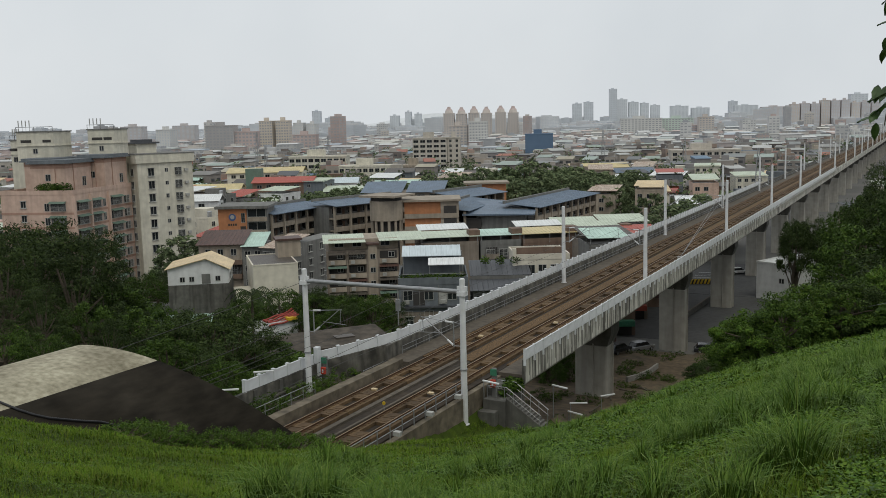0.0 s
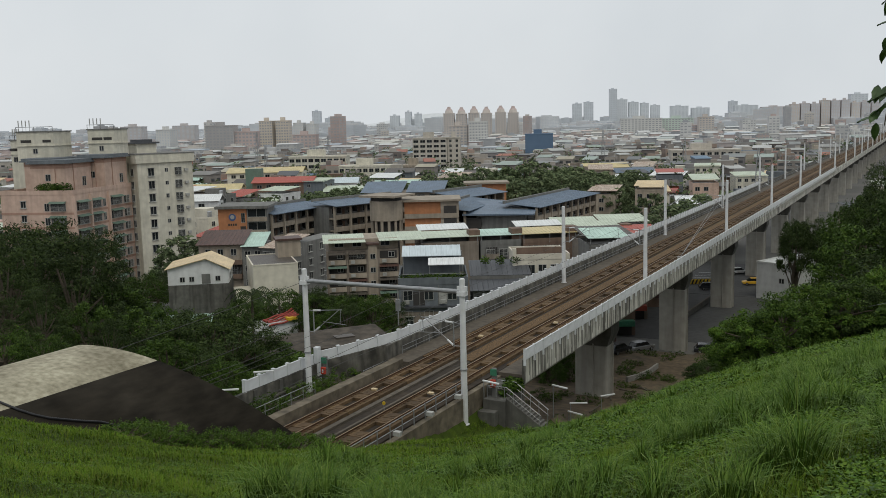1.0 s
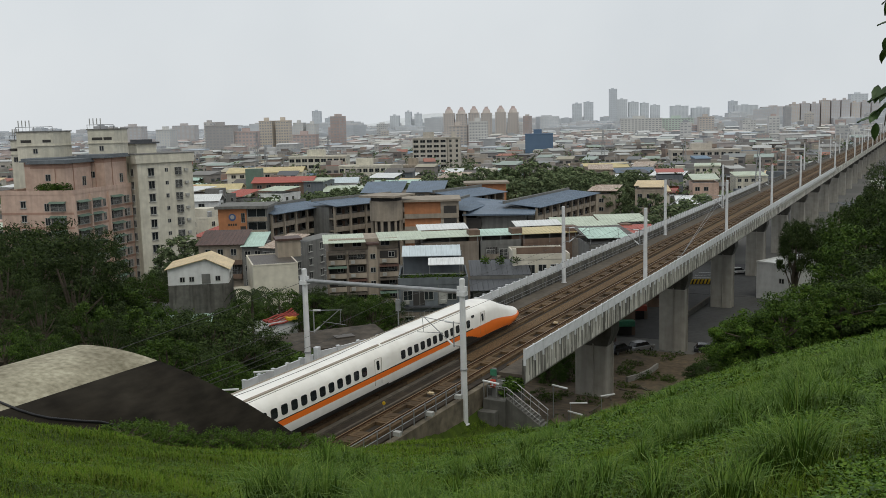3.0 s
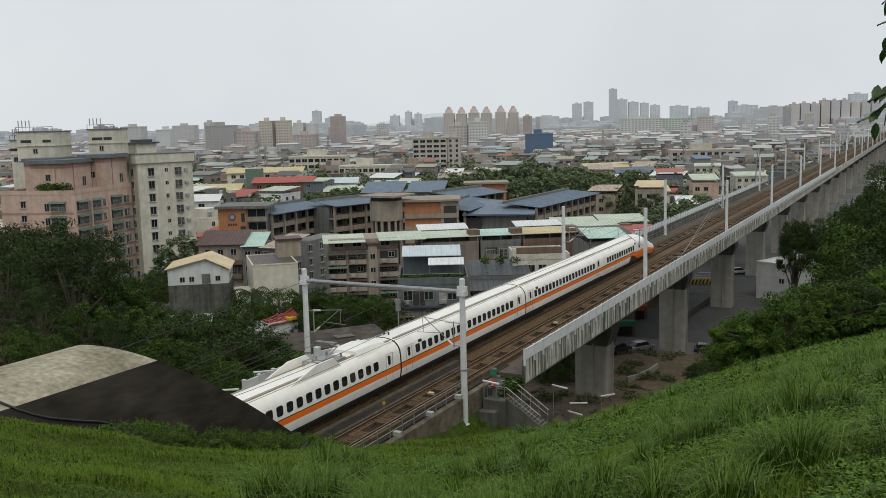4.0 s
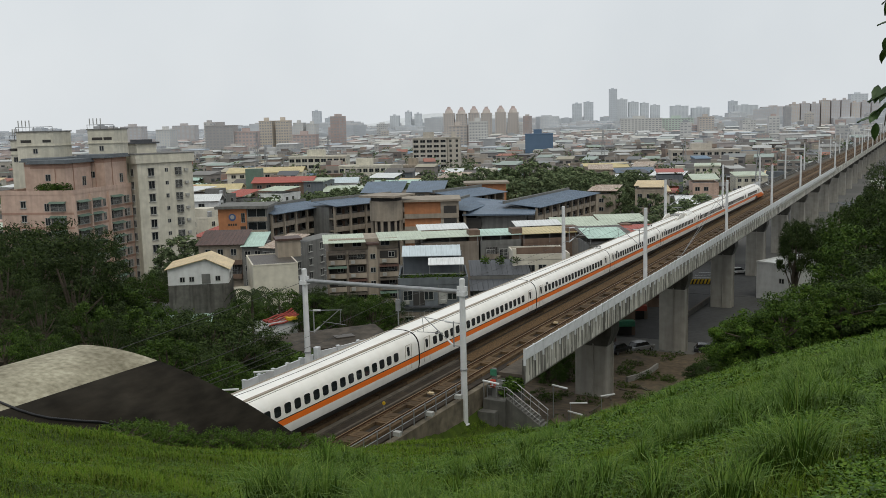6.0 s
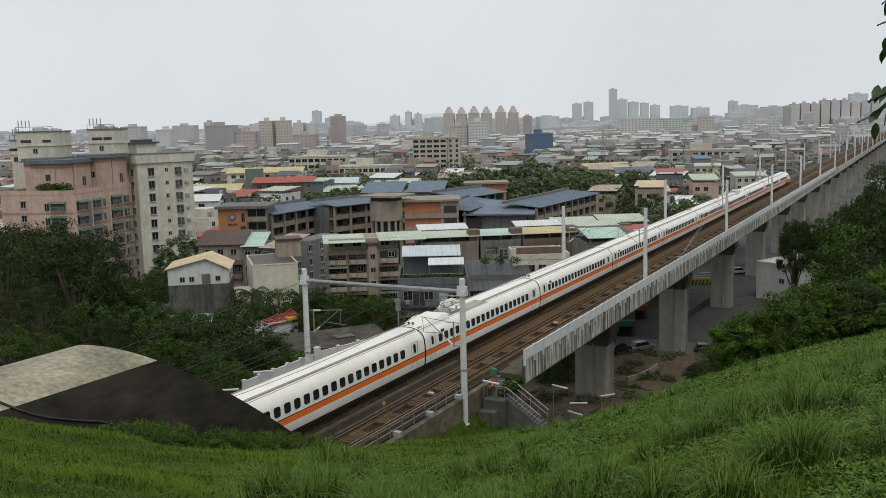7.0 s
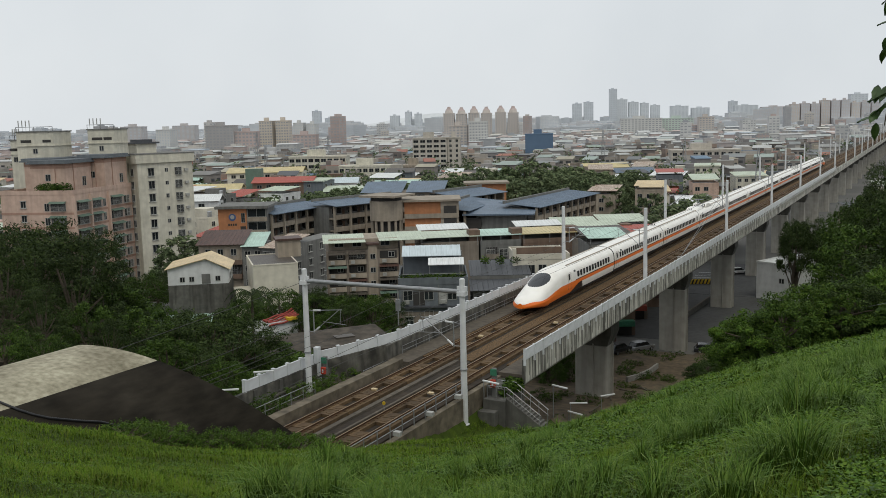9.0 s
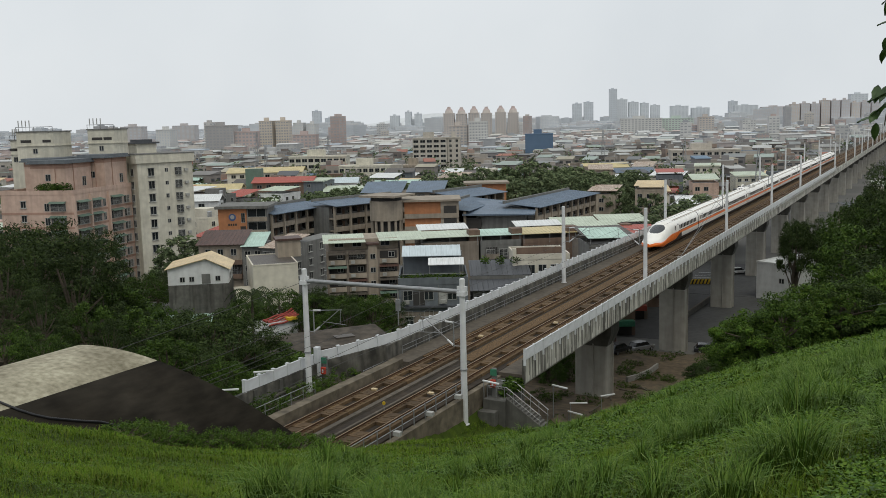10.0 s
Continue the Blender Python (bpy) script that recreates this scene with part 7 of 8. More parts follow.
# ---- landmarks of the town ----
def landmark(label, L, R, depth, top, wall, floors, cols, share=0.6, crown=0, win="hazewin", each=False, tall=0.5, name="tower_block"):
    w = math.hypot(R[0] - L[0], R[1] - L[1])
    turn = math.degrees(math.atan2(R[1] - L[1], R[0] - L[0])) - 6
    root = thing(name, pose(L[0], L[1], -17.3, 0, 0, turn), label, "building", "tower blocks")
    h = top + 17.3
    part("wall", Shape().box(0, w, 0, depth, 0, h), M[wall], root)
    part("roof", Shape().box(-0.3, w + 0.3, -0.3, depth + 0.3, h, h + 0.9), M[wall], root)
    part("roof_room", Shape().box(w * 0.3, w * 0.6, depth * 0.3, depth * 0.7, h + 0.9, h + 4.5), M[wall], root)
    fh = h / floors
    rows = Shape()
    for k in range(floors):
        for c in range(cols):
            x, ww = w * (c + 0.5) / cols, w / cols * share
            if each:
                part("window", window_mesh(ww, fh * tall), None, root, m=pose(x, -0.02, fh * (k + 0.5)))
            else:
                rows.box(x - ww / 2, x + ww / 2, -0.12, 0.0, fh * (k + 0.5 - tall / 2), fh * (k + 0.5 + tall / 2))
        for c in range(max(2, int(depth / 5))):
            y = depth * (c + 0.5) / max(2, int(depth / 5))
            if each:
                part("window", window_mesh(1.2, fh * tall * 0.7), None, root, m=pose(w, y, fh * (k + 0.5), 0, 0, 90))
            else:
                rows.box(w, w + 0.12, y - 1.0, y + 1.0, fh * (k + 0.5 - tall / 2), fh * (k + 0.5 + tall / 2))
    if not each:
        tagged(part("glazing", rows, M[win], root), kind="stuff")
    if crown:
        part("crown_drum", Shape().tube((w / 2, depth / 2, h), (w / 2, depth / 2, h + crown), w * 0.42, w * 0.34, 14), M[wall], root)
        part("crown_dome", Shape().tube((w / 2, depth / 2, h + crown), (w / 2, depth / 2, h + crown * 1.5), w * 0.34, w * 0.22, 14).tube((w / 2, depth / 2, h + crown * 1.5), (w / 2, depth / 2, h + crown * 2.1), w * 0.2, w * 0.14, 12), M["hazepink"], root, "haze-paled red-brown stepped crown")
    return root


# Tile colours of far buildings, most of them paled to stand in for haze.
def haze(name, c):
    return material(name, c, tuple(v * 0.93 for v in c), 0.15, 0.9, stain=0.12, big=0.04)


M["hazepink"] = haze("hazed_pink_tile", (0.50, 0.41, 0.39))
M["hazetan"] = haze("hazed_tan_tile", (0.55, 0.50, 0.465))
M["hazecream"] = haze("hazed_cream_tile", (0.60, 0.54, 0.47))
M["hazewhite"] = haze("hazed_white_tile", (0.60, 0.60, 0.59))
M["hazebrown"] = haze("hazed_brown_tile", (0.40, 0.385, 0.385))
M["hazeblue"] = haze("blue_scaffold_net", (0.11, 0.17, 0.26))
M["palered"] = haze("hazed_red_tile", (0.51, 0.485, 0.485))
M["pale1"] = haze("hazed_blue_grey_tile", (0.575, 0.61, 0.65))
M["pale2"] = haze("more_hazed_blue_grey_tile", (0.60, 0.63, 0.66))
M["pale3"] = haze("most_hazed_blue_grey_tile", (0.64, 0.665, 0.69))
M["palemint"] = haze("hazed_mint_tile", (0.52, 0.60, 0.55))
M["officewall"] = paint("pale_office_render", (0.56, 0.52, 0.46), 0.2)

landmark("eight-storey pale office block with dark window rows", (-274, 489), (-253, 499), 9, 9.4, "officewall", 8, 5, 0.72, each=True, name="office_block")
landmark("tall narrow end of a pale office block", (-252.6, 499), (-245, 503), 10, 9.4, "officewall", 8, 2, 0.35, each=True, name="office_block")
landmark("white residential block with balconies", (-400, 837), (-383, 846), 16, 20, "hazewhite", 12, 6)
landmark("pale grey residential block", (-424, 836), (-406, 845), 16, 16, "hazetan", 11, 5)
landmark("building wrapped in blue scaffold net", (-270, 679), (-249, 690), 18, 8, "hazeblue", 7, 5, 0.3, win="hazeblue")
landmark("cream apartment block with tan balconies", (-630, 772), (-617, 779), 16, 26, "hazecream", 14, 5)
landmark("cream apartment block with tan balconies", (-614, 781), (-601, 788), 16, 26, "hazecream", 14, 5)
landmark("brown-grey apartment slab with dark windows", (-650, 706), (-622, 720), 14, 22, "hazebrown", 13, 8)
landmark("haze-paled red brick apartment block", (-622, 720), (-601, 731), 14, 15, "hazepink", 9, 6)
landmark("haze-paled pink tiled apartment block", (-583, 770), (-560, 782), 14, 10, "hazepink", 8, 6)
for k in range(6):
    a = -608 + 16.6 * k + (3 if k > 3 else 0)
    b = 1179 + 8.6 * k
    landmark("tan apartment tower with stepped red-brown crown", (a, b), (a + 14, b + 7.4), 15, 33 - 1.0 * (k % 2), "hazetan", 18, 4, 0.5, 5)
landmark("long cream three-storey school block", (-304, 390), (-273, 406), 12, 1.2, "cream", 5, 9, 0.75, each=True, name="long_block")
landmark("long low cream block with strip windows", (-244, 354), (-218, 367), 12, -2.5, "cream", 4, 9, 0.7, each=True, name="long_block")
landmark("low taupe block with strip windows", (-216, 369), (-201, 376), 12, -3.0, "beige", 4, 6, 0.6, each=True, name="long_block")
landmark("pink-topped grey apartment row", (-100, 497), (-64, 516), 14, -0.5, "officewall", 5, 10, 0.6, each=True, name="apartment_row")
landmark("long grey shed-like hall", (-134, 705), (-103, 721), 18, -2, "hazebrown", 3, 6, 0.3)
landmark("long white apartment slab", (-373, 1302), (-319, 1330), 14, 19, "hazewhite", 12, 12)
landmark("long mint and white apartment slab", (-318, 1331), (-277, 1352), 14, 18, "palemint", 12, 10)
landmark("pale tan apartment block", (-247, 1255), (-229, 1265), 14, 19, "hazetan", 12, 5)
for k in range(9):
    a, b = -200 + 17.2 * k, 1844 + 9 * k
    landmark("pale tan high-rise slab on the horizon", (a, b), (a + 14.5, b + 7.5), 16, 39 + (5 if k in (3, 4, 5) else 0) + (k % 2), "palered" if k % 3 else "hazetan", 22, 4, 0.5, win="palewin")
# Horizon towers take the colours with haze painted in.
for lab, L, R, top, mat in (("slim blue-grey tower on the horizon", (-1425, 1993), (-1406, 2003), 58, "pale1"), ("haze-paled tower on the horizon", (-1338, 1926), (-1316, 1937), 38, "pale1"), ("tallest haze-paled blue tower on the horizon", (-935, 3040), (-911, 3052), 120, "pale1"),
                            ("haze-paled twin towers on the horizon", (-978, 2791), (-952, 2805), 70, "pale1"), ("haze-paled twin towers on the horizon", (-946, 2808), (-919, 2822), 74, "pale1"), ("haze-paled blue slab on the horizon", (-911, 3052), (-880, 3068), 84, "pale2"), ("haze-paled blue slab on the horizon", (-876, 3070), (-846, 3086), 74, "pale2"),
                            ("haze-paled slab on the horizon", (-840, 3089), (-815, 3102), 70, "pale2"), ("haze-paled slab on the horizon", (-808, 3106), (-781, 3120), 62, "pale2"), ("haze-paled block on the horizon", (-960, 882), (-934, 896), 24, "palered"), ("pale white block on the horizon", (-770, 756), (-755, 763), 19, "hazewhite"),
                            ("haze-paled block on the horizon", (-1111, 1141), (-1077, 1159), 25, "palered"), ("pale white block on the horizon", (-747, 993), (-735, 1000), 24, "hazewhite"), ("pale white block on the horizon", (-731, 1002), (-720, 1008), 22, "hazewhite"), ("haze-paled towers on the horizon", (-1292, 2175), (-1270, 2187), 42, "pale2"),
                            ("haze-paled towers on the horizon", (-1255, 2195), (-1240, 2203), 52, "pale2"), ("haze-paled towers on the horizon", (-1232, 2207), (-1216, 2215), 46, "pale2"), ("haze-paled block on the horizon", (-700, 2937), (-650, 2963), 55, "pale2"), ("haze-paled block on the horizon", (-640, 2968), (-590, 2994), 48, "pale2"),
                            ("slim haze-paled tower on the horizon", (-534, 3024), (-510, 3036), 66, "pale1"), ("haze-paled block on the horizon", (-481, 2826), (-420, 2858), 50, "pale2"), ("haze-paled block on the horizon", (-410, 2863), (-339, 2900), 44, "palered"), ("haze-paled block on the horizon", (-130, 2350), (-95, 2368), 64, "pale2"), ("haze-paled block on the horizon", (-80, 2376), (-40, 2397), 66, "pale2")):
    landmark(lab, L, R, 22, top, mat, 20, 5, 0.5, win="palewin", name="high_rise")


def ridge():
    sh = Shape()
    n = 60
    for k in range(n):
        def h(i):
            t = i / n
            return -20 + 95 * math.sin(math.pi * t) ** 1.2 * (0.8 + 0.3 * noise.noise((t * 6, 1.0, 0.0)))
        a, b = -2700 + 1500 * k / n, -2700 + 1500 * (k + 1) / n
        ya, yb = 3400 + 0.53 * (a + 2700), 3400 + 0.53 * (b + 2700)
        sh.face([(a, ya, -20), (b, yb, -20), (b, yb + 120, h(k + 1)), (a, ya + 120, h(k))])
        sh.face([(b, yb + 500, -20), (a, ya + 500, -20), (a, ya + 120, h(k)), (b, yb + 120, h(k + 1))])
    # The ridge has the strongest haze put into its colour.
    tagged(part("backdrop_ridge", sh, M["pale3"]), "faint haze-paled hill ridge far beyond the town", "hill", kind="structure")


ridge()


def far_trees():
    rng = np.random.default_rng(8)
    cs = []
    spots = []
    for d0, d1, u0, u1, n in ((900, 1020, -0.34, -0.18, 110), (1000, 1250, 0.20, 0.40, 170), (560, 640, 0.0, 0.16, 26), (430, 470, -0.16, -0.06, 30), (480, 1100, -0.5, 0.45, 620), (330, 470, -0.5, 0.3, 130), (470, 560, -0.2, 0.3, 60)):
        for k in range(n):
            d, u = rng.uniform(d0, d1), rng.uniform(u0, u1)
            x, y = 36.81 + d * F2.x + u * d * R2.x, -63.60 + d * F2.y + u * d * R2.y
            if abs(x - 2.25) < 14:
                continue
            r = rng.uniform(3.5, 6.5)
            q = rng.normal(size=(90, 3))
            q /= np.linalg.norm(q, axis=1)[:, None]
            q *= r * rng.uniform(0.4, 1, (90, 1))
            cs.append(q + np.array([x, y, -17 + r * rng.uniform(1.1, 1.7)]))
    tagged(new("far_trees", leaf_cards("far_trees", np.concatenate(cs), 1.0, rng, M["leafpark"])), "clumps of haze-dulled green trees among the distant houses", "trees", kind="stuff")


far_trees()


# ---- beside the track ----
def trackside():
    kerb = Shape().box(-3.3, -2.45, -42, 3.5, -1.3, -0.05)
    tagged(part("walkway_kerb", kerb, M["troughtop"]), "stained concrete walkway kerb along the track", "kerb", kind="structure")
    kerb = Shape().box(6.15, 6.75, -30, 3.5, -2.8, -0.55)
    tagged(part("cable_trough", kerb, M["troughtop"]), "stained concrete cable trough along the track", "cable trough", kind="structure")
    wall = thing("retaining_wall", pose(0, 0, 0), "dark stained concrete wall carrying white panels", "wall", kind="structure")
    part("long_wall", Shape().box(-8.75, -8.45, -16, -0.4, -3.5, -0.06), M["masonry"], wall)
    for k in range(5):
        part("pilaster", Shape().box(-8.45, -8.32, -15.6 + 3.2 * k, -15.2 + 3.2 * k, -3.0, -0.1), M["darkconcrete"], wall)
    part("ledge", Shape().box(-8.45, -8.2, -16, -0.4, -1.25, -1.1), M["masonry"], wall)
    turn = math.degrees(math.atan2(4.25, 6.4))
    part("slanting_wall", Shape().box(-0.15, 0.15, 0, 7.7, -3.5, 0.0), M["masonry"], wall, m=pose(-8.55, -0.35, 0, 6, 0, -turn))
    barrier(-8.6, -10.0, -0.9, -0.06, "white panel barrier on the retaining wall", 1.8, panel=POSTED)
    barrier(-8.55, -0.3, 7.5, 0.0, "white panel barrier on the angled wall", 1.9, -turn, 6, POSTED)
    tagged(part("gate_post", beveled(Shape().box(-8.75, -8.3, -0.75, -0.3, -1.7, 1.35).mesh("gate_post", M["panel"]), 0.04)), "white square gate post in the wall", "post")

    def railing(x, y0, y1, z, label):
        root = thing("railing", pose(x, y0, z), label, "railing", "trackside railings")
        n = int((y1 - y0) / 1.6)
        for k in range(n + 1):
            part("post", Shape().box(-0.03, 0.03, -0.03, 0.03, 0, 1.15), M["steel"], root, m=pose(0, k * 1.6, 0))
        for zz in (0.55, 1.1):
            part("rail", Shape().tube((0, 0, zz), (0, n * 1.6, zz), 0.03, n=6), M["steel"], root)

    railing(-6.4, -12, -4.0, -1.7, "rusty grey railing beside the walkway")
    railing(-4.6, 0.5, 5.5, -1.7, "rusty grey railing beside the walkway")
    railing(6.4, -20, -1.0, -0.55, "grey pipe railing along the cable trough")
    for y in (-13.5, -9.0, -4.6):
        tagged(part("cable_box", beveled(Shape().box(-0.25, 0.25, -0.2, 0.2, 0, 0.3).mesh("cable_box", M["frame"]), 0.03), None, None, m=pose(6.9, y, -0.2)), "small pale junction box on the trough", "junction box", "junction boxes")
    strip = Shape().box(1.55, 1.95, -42, 5.5, -0.7, -0.22).box(2.75, 2.95, -42, 5.5, -0.7, -0.28)
    tagged(part("drain_kerb", strip, M["path"]), "low concrete drain kerbs between the tracks", "kerb", kind="structure")
    for x, y in ((0.0, -5.2), (4.5, -4.4), (0.0, 14.0), (4.5, 22.0)):
        box = thing("track_sensor", pose(x, y, -0.2), "small pale yellow sensor box between the rails", "sensor box", "track sensors")
        part("case", beveled(Shape().box(-0.22, 0.22, -0.16, 0.16, 0, 0.16).mesh("case", M["creamroof"]), 0.03), None, box)
        part("foot", Shape().box(-0.3, 0.3, -0.06, 0.06, -0.04, 0.0), M["steel"], box)
    flag = thing("track_marker", pose(3.35, -9.3, -0.36), "small yellow disc marker between the tracks", "marker")
    part("stem", Shape().tube((0, 0, 0), (0, 0, 0.6), 0.03, n=6), M["steel"], flag)
    part("disc", Shape().tube((0, -0.02, 0.72), (0, 0.02, 0.72), 0.13, n=16), M["yellow"], flag)

    def phone_post(x, y, z, kind):
        root = thing("call_post", pose(x, y, z), "dark post with red box and green sign", "call post", "call posts")
        part("post", Shape().box(-0.18, 0.18, -0.14, 0.14, 0, 2.3), M["dimgrey"], root)
        part("red_box", beveled(Shape().box(-0.2, 0.2, -0.42, -0.14, 0.85, 1.45).mesh("red_box", M["red"]), 0.04), None, root, "red emergency box")
        part("sign_bar", Shape().box(-0.06, 0.08, -0.43, -0.42, 0.98, 1.3), M["whitewall"], root)
        part("green_sign", Shape().box(-0.26, 0.26, -0.22, -0.14, 1.75, 2.25), M["green"], root, "green sign")

    phone_post(7.6, 0.3, -1.35, 0)
    phone_post(-7.7, -0.6, -1.7, 1)

    def lamp(x, y, z, turn, tall):
        root = thing("tube_lamp", pose(x, y, z, 0, 0, turn), "white tube lamp on a thin grey pole", "lamp", "tube lamps")
        part("pole", Shape().tube((0, 0, 0), (0, 0, tall), 0.04, n=8), M["steel"], root)
        part("tube", beveled(Shape().box(-0.1, 1.5, -0.09, 0.09, tall, tall + 0.12).mesh("tube", M["whitewall"]), 0.03), None, root, "white lamp housing")

    for x, y, z, t, h in ((-9.4, -12.0, -3.5, 35, 4.0), (-9.2, -8.0, -3.5, 40, 4.4), (-8.9, -2.4, -1.7, 10, 3.6), (7.0, -0.4, -1.6, -15, 2.6), (9.9, 7.0, -6.2, -20, 4.2), (9.6, 11.6, -7.4, -20, 4.6), (9.2, 13.2, -7.8, 25, 4.9), (10.2, 19.0, -9.0, 50, 4.4), (11.3, 9.0, -6.5, 40, 2.6)):
        lamp(x, y, min(z, height(x, y)), t, h)
    # platform and stairs down beside the abutment
    st = thing("stairs", pose(8.2, -0.6, -1.75), "dark concrete landing and stairs with grey handrails", "stairs", kind="structure")
    part("landing", Shape().box(-1.2, 0.6, 0, 3.4, -2.4, 0.4), M["darkconcrete"], st)
    for k in range(11):
        part("step", Shape().box(0.6 + 0.25 * k, 0.85 + 0.25 * k, 0.5, 2.1, -3.2, 0.4 - 0.17 * (k + 1)), M["darkconcrete"], st)
    part("string_wall", Shape().sweep([(0.6, -3.2), (3.5, -3.2), (3.5, -1.35), (0.6, 0.55)], 0.36, 0.49), M["darkconcrete"], st)
    for y in (0.45, 2.12):
        hr = Shape().tube((-1.1, y, 1.4), (0.6, y, 1.4), 0.035, n=6).tube((0.6, y, 1.4), (3.4, y, -0.5), 0.035, n=6).tube((0.6, y, 0.95), (3.4, y, -0.95), 0.025, n=6)
        for k in range(7):
            x = -1.0 + 0.72 * k
            zz = 0.4 if x < 0.6 else 0.4 - 0.68 * (x - 0.6)
            hr.tube((x, y, zz - 0.2), (x, y, zz + 1.0), 0.025, n=6)
        part("handrail", hr, M["steel"], st, "grey pipe handrail")
    part("plinth", Shape().box(-1.3, 0.1, -0.8, -0.05, -2.2, -0.35), M["darkconcrete"], st)
    for k in range(5):
        v = leaf_clump(0.6, 220, 70 + k)
        tagged(part("creeper", v, None, None, m=pose(8.3 + 0.25 * (k % 2), 0.9 + 0.5 * k, -1.0 + 0.25 * (k % 3))), "green creeper over the abutment", "creeper", "creepers")


trackside()


# ---- under and behind the viaduct ----
def car(x, y, turn, paint_key, label):
    z = height(x, y)
    root = thing("car", pose(x, y, z, 0, 0, turn), label, "car", "parked cars")
    lower = Shape().sweep([(-2.2, 0.35), (2.2, 0.35), (2.25, 0.75), (1.5, 0.95), (-2.1, 0.98), (-2.25, 0.7)], -0.88, 0.88)
    part("body", beveled(lower.mesh("body", M[paint_key]), 0.08), None, root)
    cab = Shape().sweep([(-2.0, 0.96), (1.3, 0.94), (0.6, 1.5), (-1.6, 1.52)], -0.76, 0.76)
    part("cabin", beveled(cab.mesh("cabin", M["trainglass"]), 0.05), None, root, "dark glass cabin")
    part("roof", beveled(Shape().box(-1.5, 0.5, -0.72, 0.72, 1.5, 1.56).mesh("roof", M[paint_key]), 0.02), None, root)
    for wx in (-1.35, 1.4):
        for wy in (-0.82, 0.82):
            wheel = part("wheel", Shape().tube((wx, wy - 0.1, 0.32), (wx, wy + 0.1, 0.32), 0.32, n=16), M["under"], root)
            part("rim", Shape().tube((wx, wy - 0.11, 0.32), (wx, wy + 0.11, 0.32), 0.19, n=12), M["steel"], wheel)
    for wy in (-0.6, 0.6):
        part("headlight", Shape().box(2.1, 2.24, wy - 0.2, wy + 0.2, 0.62, 0.78), M["frame"], root)
    return root


M["carwhite"] = material("white_car_paint", (0.75, 0.75, 0.75), None, 1, 0.25, stain=0.05)
M["cardark"] = material("dark_car_paint", (0.03, 0.032, 0.036), None, 1, 0.2, stain=0.05)
M["carsilver"] = material("silver_car_paint", (0.45, 0.46, 0.47), None, 1, 0.25, 0.5, stain=0.05)
M["taxi"] = material("yellow_taxi_paint", (0.80, 0.46, 0.03), None, 1, 0.3, stain=0.05)
taxi = car(16.0, 150.0, 201, "taxi", "yellow taxi driving on the street behind the viaduct")
saloon = car(-12.4, 133.6, 21, "cardark", "dark car driving on the street behind the viaduct")
car(-1.8, 159.6, 40, "carwhite", "white parked car behind the viaduct")
car(7.6, 81.0, 15, "cardark", "dark parked van-like car by the pier")
car(-2.8, 67.5, 70, "cardark", "dark parked car under the viaduct")
car(-1.6, 75.5, 60, "carsilver", "silver parked car under the viaduct")


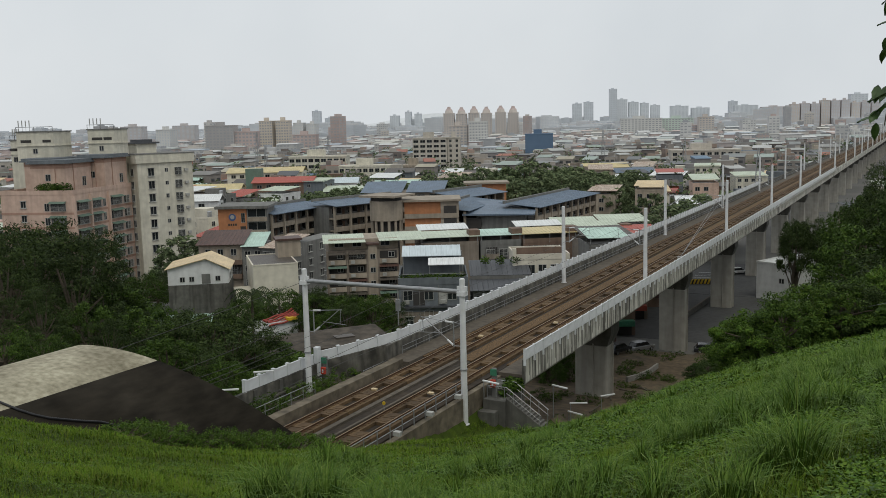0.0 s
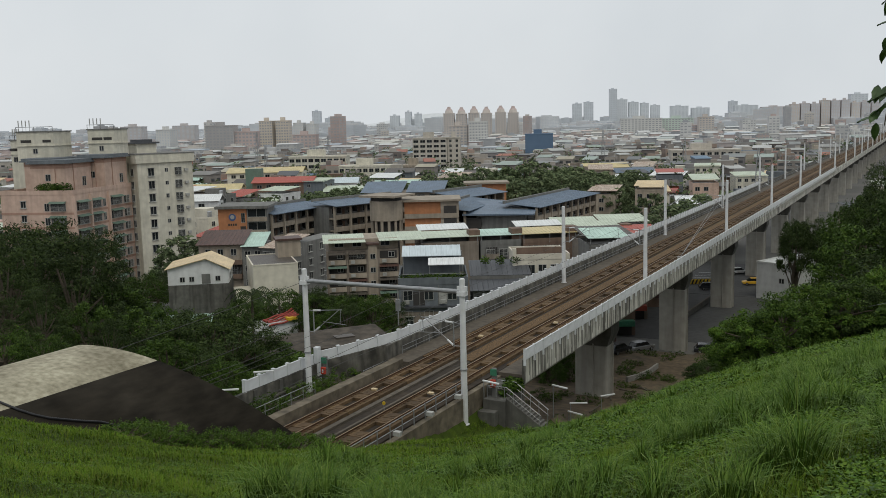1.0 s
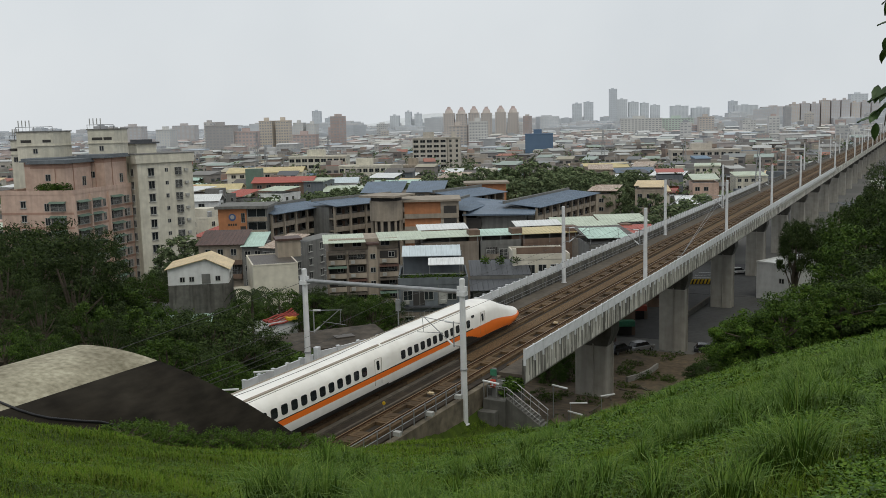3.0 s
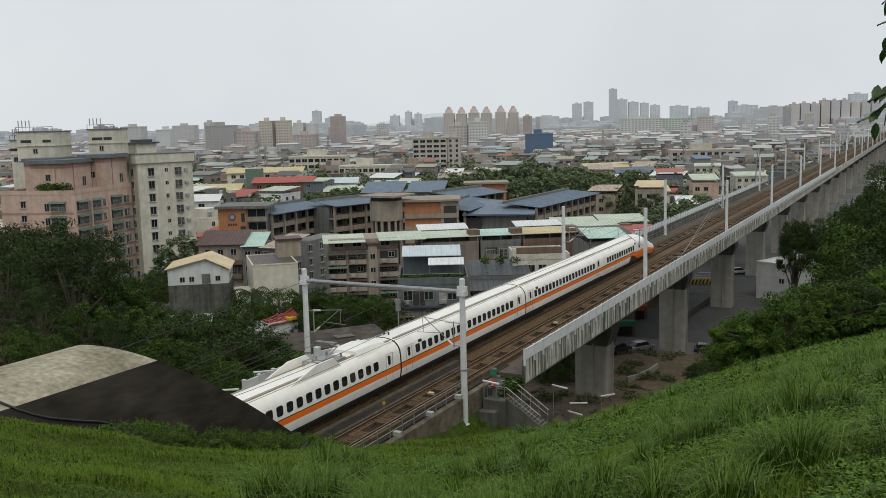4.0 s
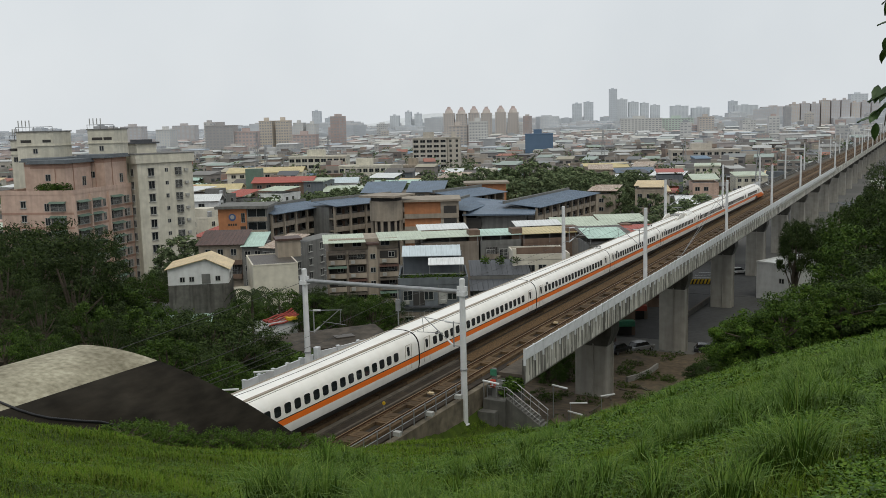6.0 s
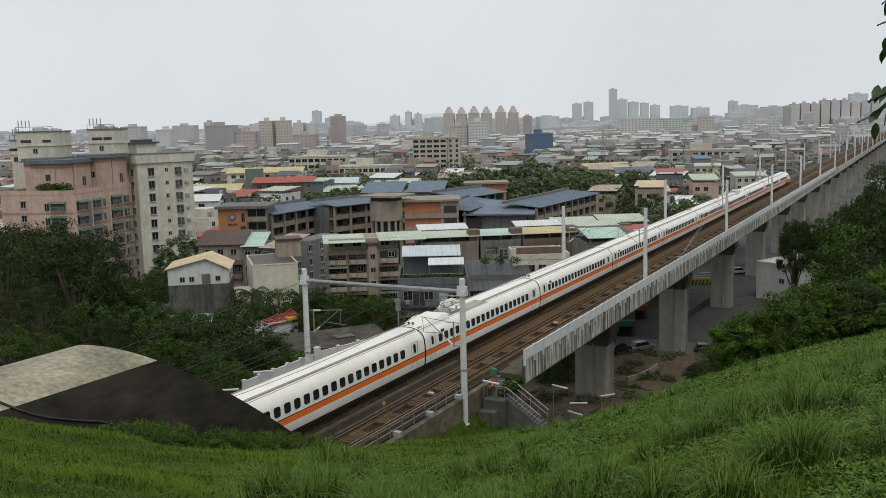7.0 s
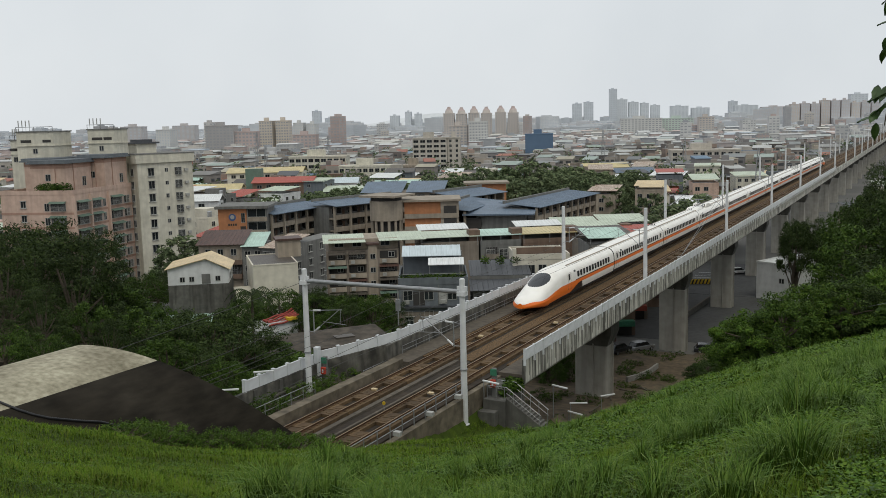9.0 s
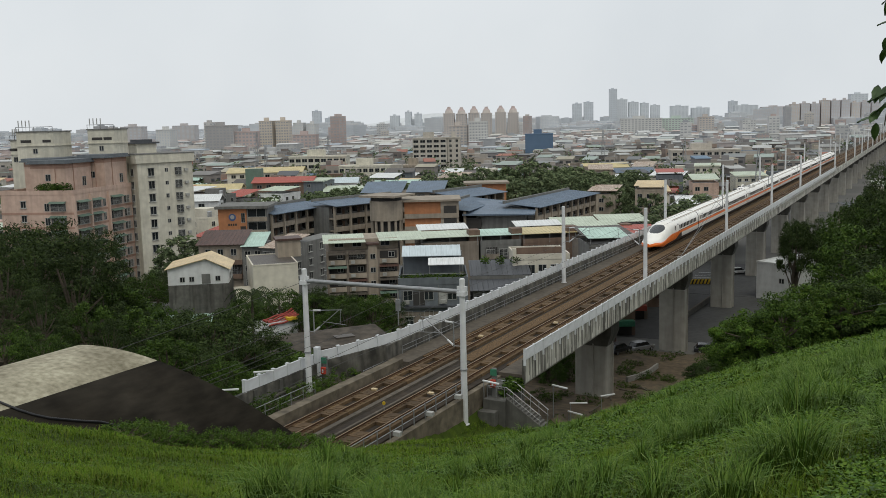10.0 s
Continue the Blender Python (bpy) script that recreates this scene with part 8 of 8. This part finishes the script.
def underpass():
    road = Shape().box(-15, 18, 131, 175, -17.3, -16.93)
    tagged(part("side_street", road, M["asphalt"]), "grey asphalt side street", "road", kind="structure")
    tagged(part("yard_paving", Shape().box(-13, 17, 88, 130.9, -17.6, -16.95), M["asphalt"]), "dark asphalt yard under the viaduct", "yard", kind="structure")
    hz = thing("hazard_barrier", pose(-9.5, 141, -16.93, 0, 0, 25), "yellow and black striped hazard barrier", "barrier")
    part("board", Shape().box(0, 6.5, -0.15, 0.15, 0.1, 1.2), M["yellow"], hz)
    for k in range(8):
        part("stripe", Shape().sweep([(0.2 + 0.78 * k, 0.12), (0.55 + 0.78 * k, 0.12), (0.95 + 0.78 * k, 1.18), (0.6 + 0.78 * k, 1.18)], -0.155, 0.155), M["black"], hz)
    for k in range(4):
        tagged(part("road_line", Shape().box(0, 7, -0.1, 0.1, 0, 0.004), M["whitewall"], None, m=pose(-10.5, 146 + 4.0 * k, -16.926, 0, 0, 25)), "worn white road marking", "road marking", "road markings")
    low = Shape()
    pts = [(3.6, 50.5), (4.4, 53.5), (4.9, 57), (5.0, 60.5)]
    for (xa, ya), (xb, yb) in zip(pts, pts[1:]):
        za, zb = height(xa, ya), height(xb, yb)
        low.face([(xa, ya, za - 0.5), (xb, yb, zb - 0.5), (xb, yb, zb + 0.7), (xa, ya, za + 0.7)])
        low.face([(xb - 0.3, yb, zb - 0.5), (xa - 0.3, ya, za - 0.5), (xa - 0.3, ya, za + 0.7), (xb - 0.3, yb, zb + 0.7)])
        low.face([(xa, ya, za + 0.7), (xb, yb, zb + 0.7), (xb - 0.3, yb, zb + 0.7), (xa - 0.3, ya, za + 0.7)])
    tagged(part("low_wall", low, M["concrete"]), "curved low pale concrete wall on the soil", "wall")
    for p, q, top, wall, awn in (((-13.5, 86), (-6.5, 89.5), -7.5, "brownwall", "green"), ((-12, 74), (-6, 77), -9.0, "taupe", "brownroof"), ((-16, 62), (-8, 66), -8.5, "dimgrey", None), ((-15.5, 100), (-8, 103), -8.0, "taupe", "redroof"), ((-16.5, 113), (-9, 116), -9.0, "beige", "brownroof")):
        root, w, h = block("shop_house", "dim brown shop house behind the viaduct", "house", p, q, 8, top, wall, 2, 3.0, (1.6, 4.6), (), (1.4, 1.3), z0=-17.4, parapet=0.5)
        # Shaded shop interior painted as one near-black panel.
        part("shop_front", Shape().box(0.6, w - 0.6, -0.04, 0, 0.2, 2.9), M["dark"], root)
        if awn:
            aw = Shape().box(0.3, w - 0.3, -1.6, 0, 3.1, 3.2).box(0.3, w - 0.3, -1.62, -1.58, 2.3, 3.2)
            part("awning", aw, M[awn], root, "faded cloth awning")
    root, w, h = block("white_box_house", "white box house with flat roof and roof hut", "house", (6.9, 130.8), (14.5, 127.6), 9, -9.7, "whitewall", 1, 3.0, (5.6,), (), (1.0, 0.9), z0=-17.4, parapet=0.35, roof="whiteroof", first=3.2)
    part("roof_hut", beveled(Shape().box(4.4, 8.4, 2.5, 6, h + 0.06, h + 1.9).mesh("roof_hut", M["whitewall"]), 0.05), None, root, "white roof hut")
    ramp = thing("ramp_wall", pose(-1.7, 106.3, -17.0, 0, 0, -2.4), "dark concrete ramp wall beside the yard", "wall", kind="structure")
    part("wall", Shape().box(-0.15, 0.15, 0, 17.5, -0.2, 1.0), M["darkconcrete"], ramp)
    part("coping", Shape().box(-0.19, 0.19, 0, 17.5, 1.0, 1.08), M["path"], ramp)
    junk = random.Random(3)
    for k in range(14):
        x, y = junk.uniform(4, 9), junk.uniform(24, 50)
        z = height(x, y)
        tagged(part("timber", Shape().box(0, junk.uniform(1.2, 3), -0.08, 0.08, 0, 0.1), M["path"], None, m=pose(x, y, z + 0.02, 0, 0, junk.uniform(0, 180))), "grey discarded timber on the soil", "timber", "discarded timbers")


underpass()


# ---- fence on the brow and the overhanging branch ----
def brow_fence():
    root = thing("wire_fence", pose(0, 0, 0), "rusty post fence overgrown with vines", "fence")
    pts = [(29.0, 2.6), (31.3, 2.0), (33.5, 0.4), (35.6, -1.8), (37.6, -4.4), (39.5, -7.4)]
    for k, (x, y) in enumerate(pts):
        z = height(x, y)
        part("post", Shape().box(-0.05, 0.05, -0.05, 0.05, -0.3, 1.9), M["steel"], root, m=pose(x, y, z))
        if k:
            (a, b), c = pts[k - 1], height(*pts[k - 1])
            for h in (0.6, 1.2, 1.8):
                part("strand", Shape().tube((a, b, c + h), (x, y, z + h), 0.02, n=5), M["steel"], root)
            for e in (0.1, 0.35, 0.6, 0.85):
                q = Vector((a, b, c)).lerp(Vector((x, y, z)), e)
                tagged(part("vine", leaf_clump(0.75 + 0.2 * ((k + int(e * 10)) % 3), 160, 200 + 10 * k + int(e * 10)), None, None, m=pose(q.x, q.y, q.z + 0.8)), "green vine clump on the fence", "vine", "fence vines")


brow_fence()


def overhang():
    root = thing("young_tree", pose(39.2, -57.2, height(39.2, -57.2)), "young tree with an overhanging leafy twig", "tree")
    z0 = height(39.2, -57.2)
    up = 20.75 - z0
    part("trunk", Shape().tube((0, 0, -0.3), (-0.1, 0, up - 0.4), 0.07, 0.04, 9), M["bark"], root)
    tw = Shape().tube((-0.1, 0, up - 0.5), (-1.9, -0.6, up + 0.35), 0.03, 0.018, 7).tube((-1.9, -0.6, up + 0.35), (-2.52, -0.86, up - 0.05), 0.018, 0.008, 6).tube((-2.52, -0.86, up - 0.05), (-2.60, -0.92, up - 0.88), 0.008, 0.003, 6)
    part("twig", tw, M["bark"], root)
    rng = random.Random(6)
    leaf = Shape()
    prof = [(0.0, 0.0), (0.018, 0.018), (0.045, 0.026), (0.075, 0.018), (0.105, 0.0)]
    for (a, wa), (b, wb) in zip(prof, prof[1:]):
        for s in (-1, 1):
            leaf.face([(a, 0, -0.02 * a), (b, 0, -0.02 * b - 0.4 * b * b), (b, s * wb, -0.4 * b * b + 0.006), (a, s * wa, -0.4 * a * a + 0.006)])
    lm = leaf.mesh("leaf", M["twigleaf"])
    for k in range(46):
        t = k / 46
        p = Vector((-2.52, -0.86, up - 0.02)).lerp(Vector((-2.60, -0.92, up - 0.86)), t)
        if rng.random() < 0.22 and 0.2 < t < 0.7:
            continue
        part("leaf", lm, None, root, m=pose(p.x + rng.uniform(-0.06, 0.05), p.y + rng.uniform(-0.06, 0.06), p.z + rng.uniform(-0.03, 0.03), rng.uniform(-30, 30), rng.uniform(15, 70), rng.uniform(90, 300)))


M["twigleaf"] = material("glossy_green_leaf", (0.05, 0.10, 0.02), (0.035, 0.07, 0.015), 8, 0.4)
overhang()


motions()
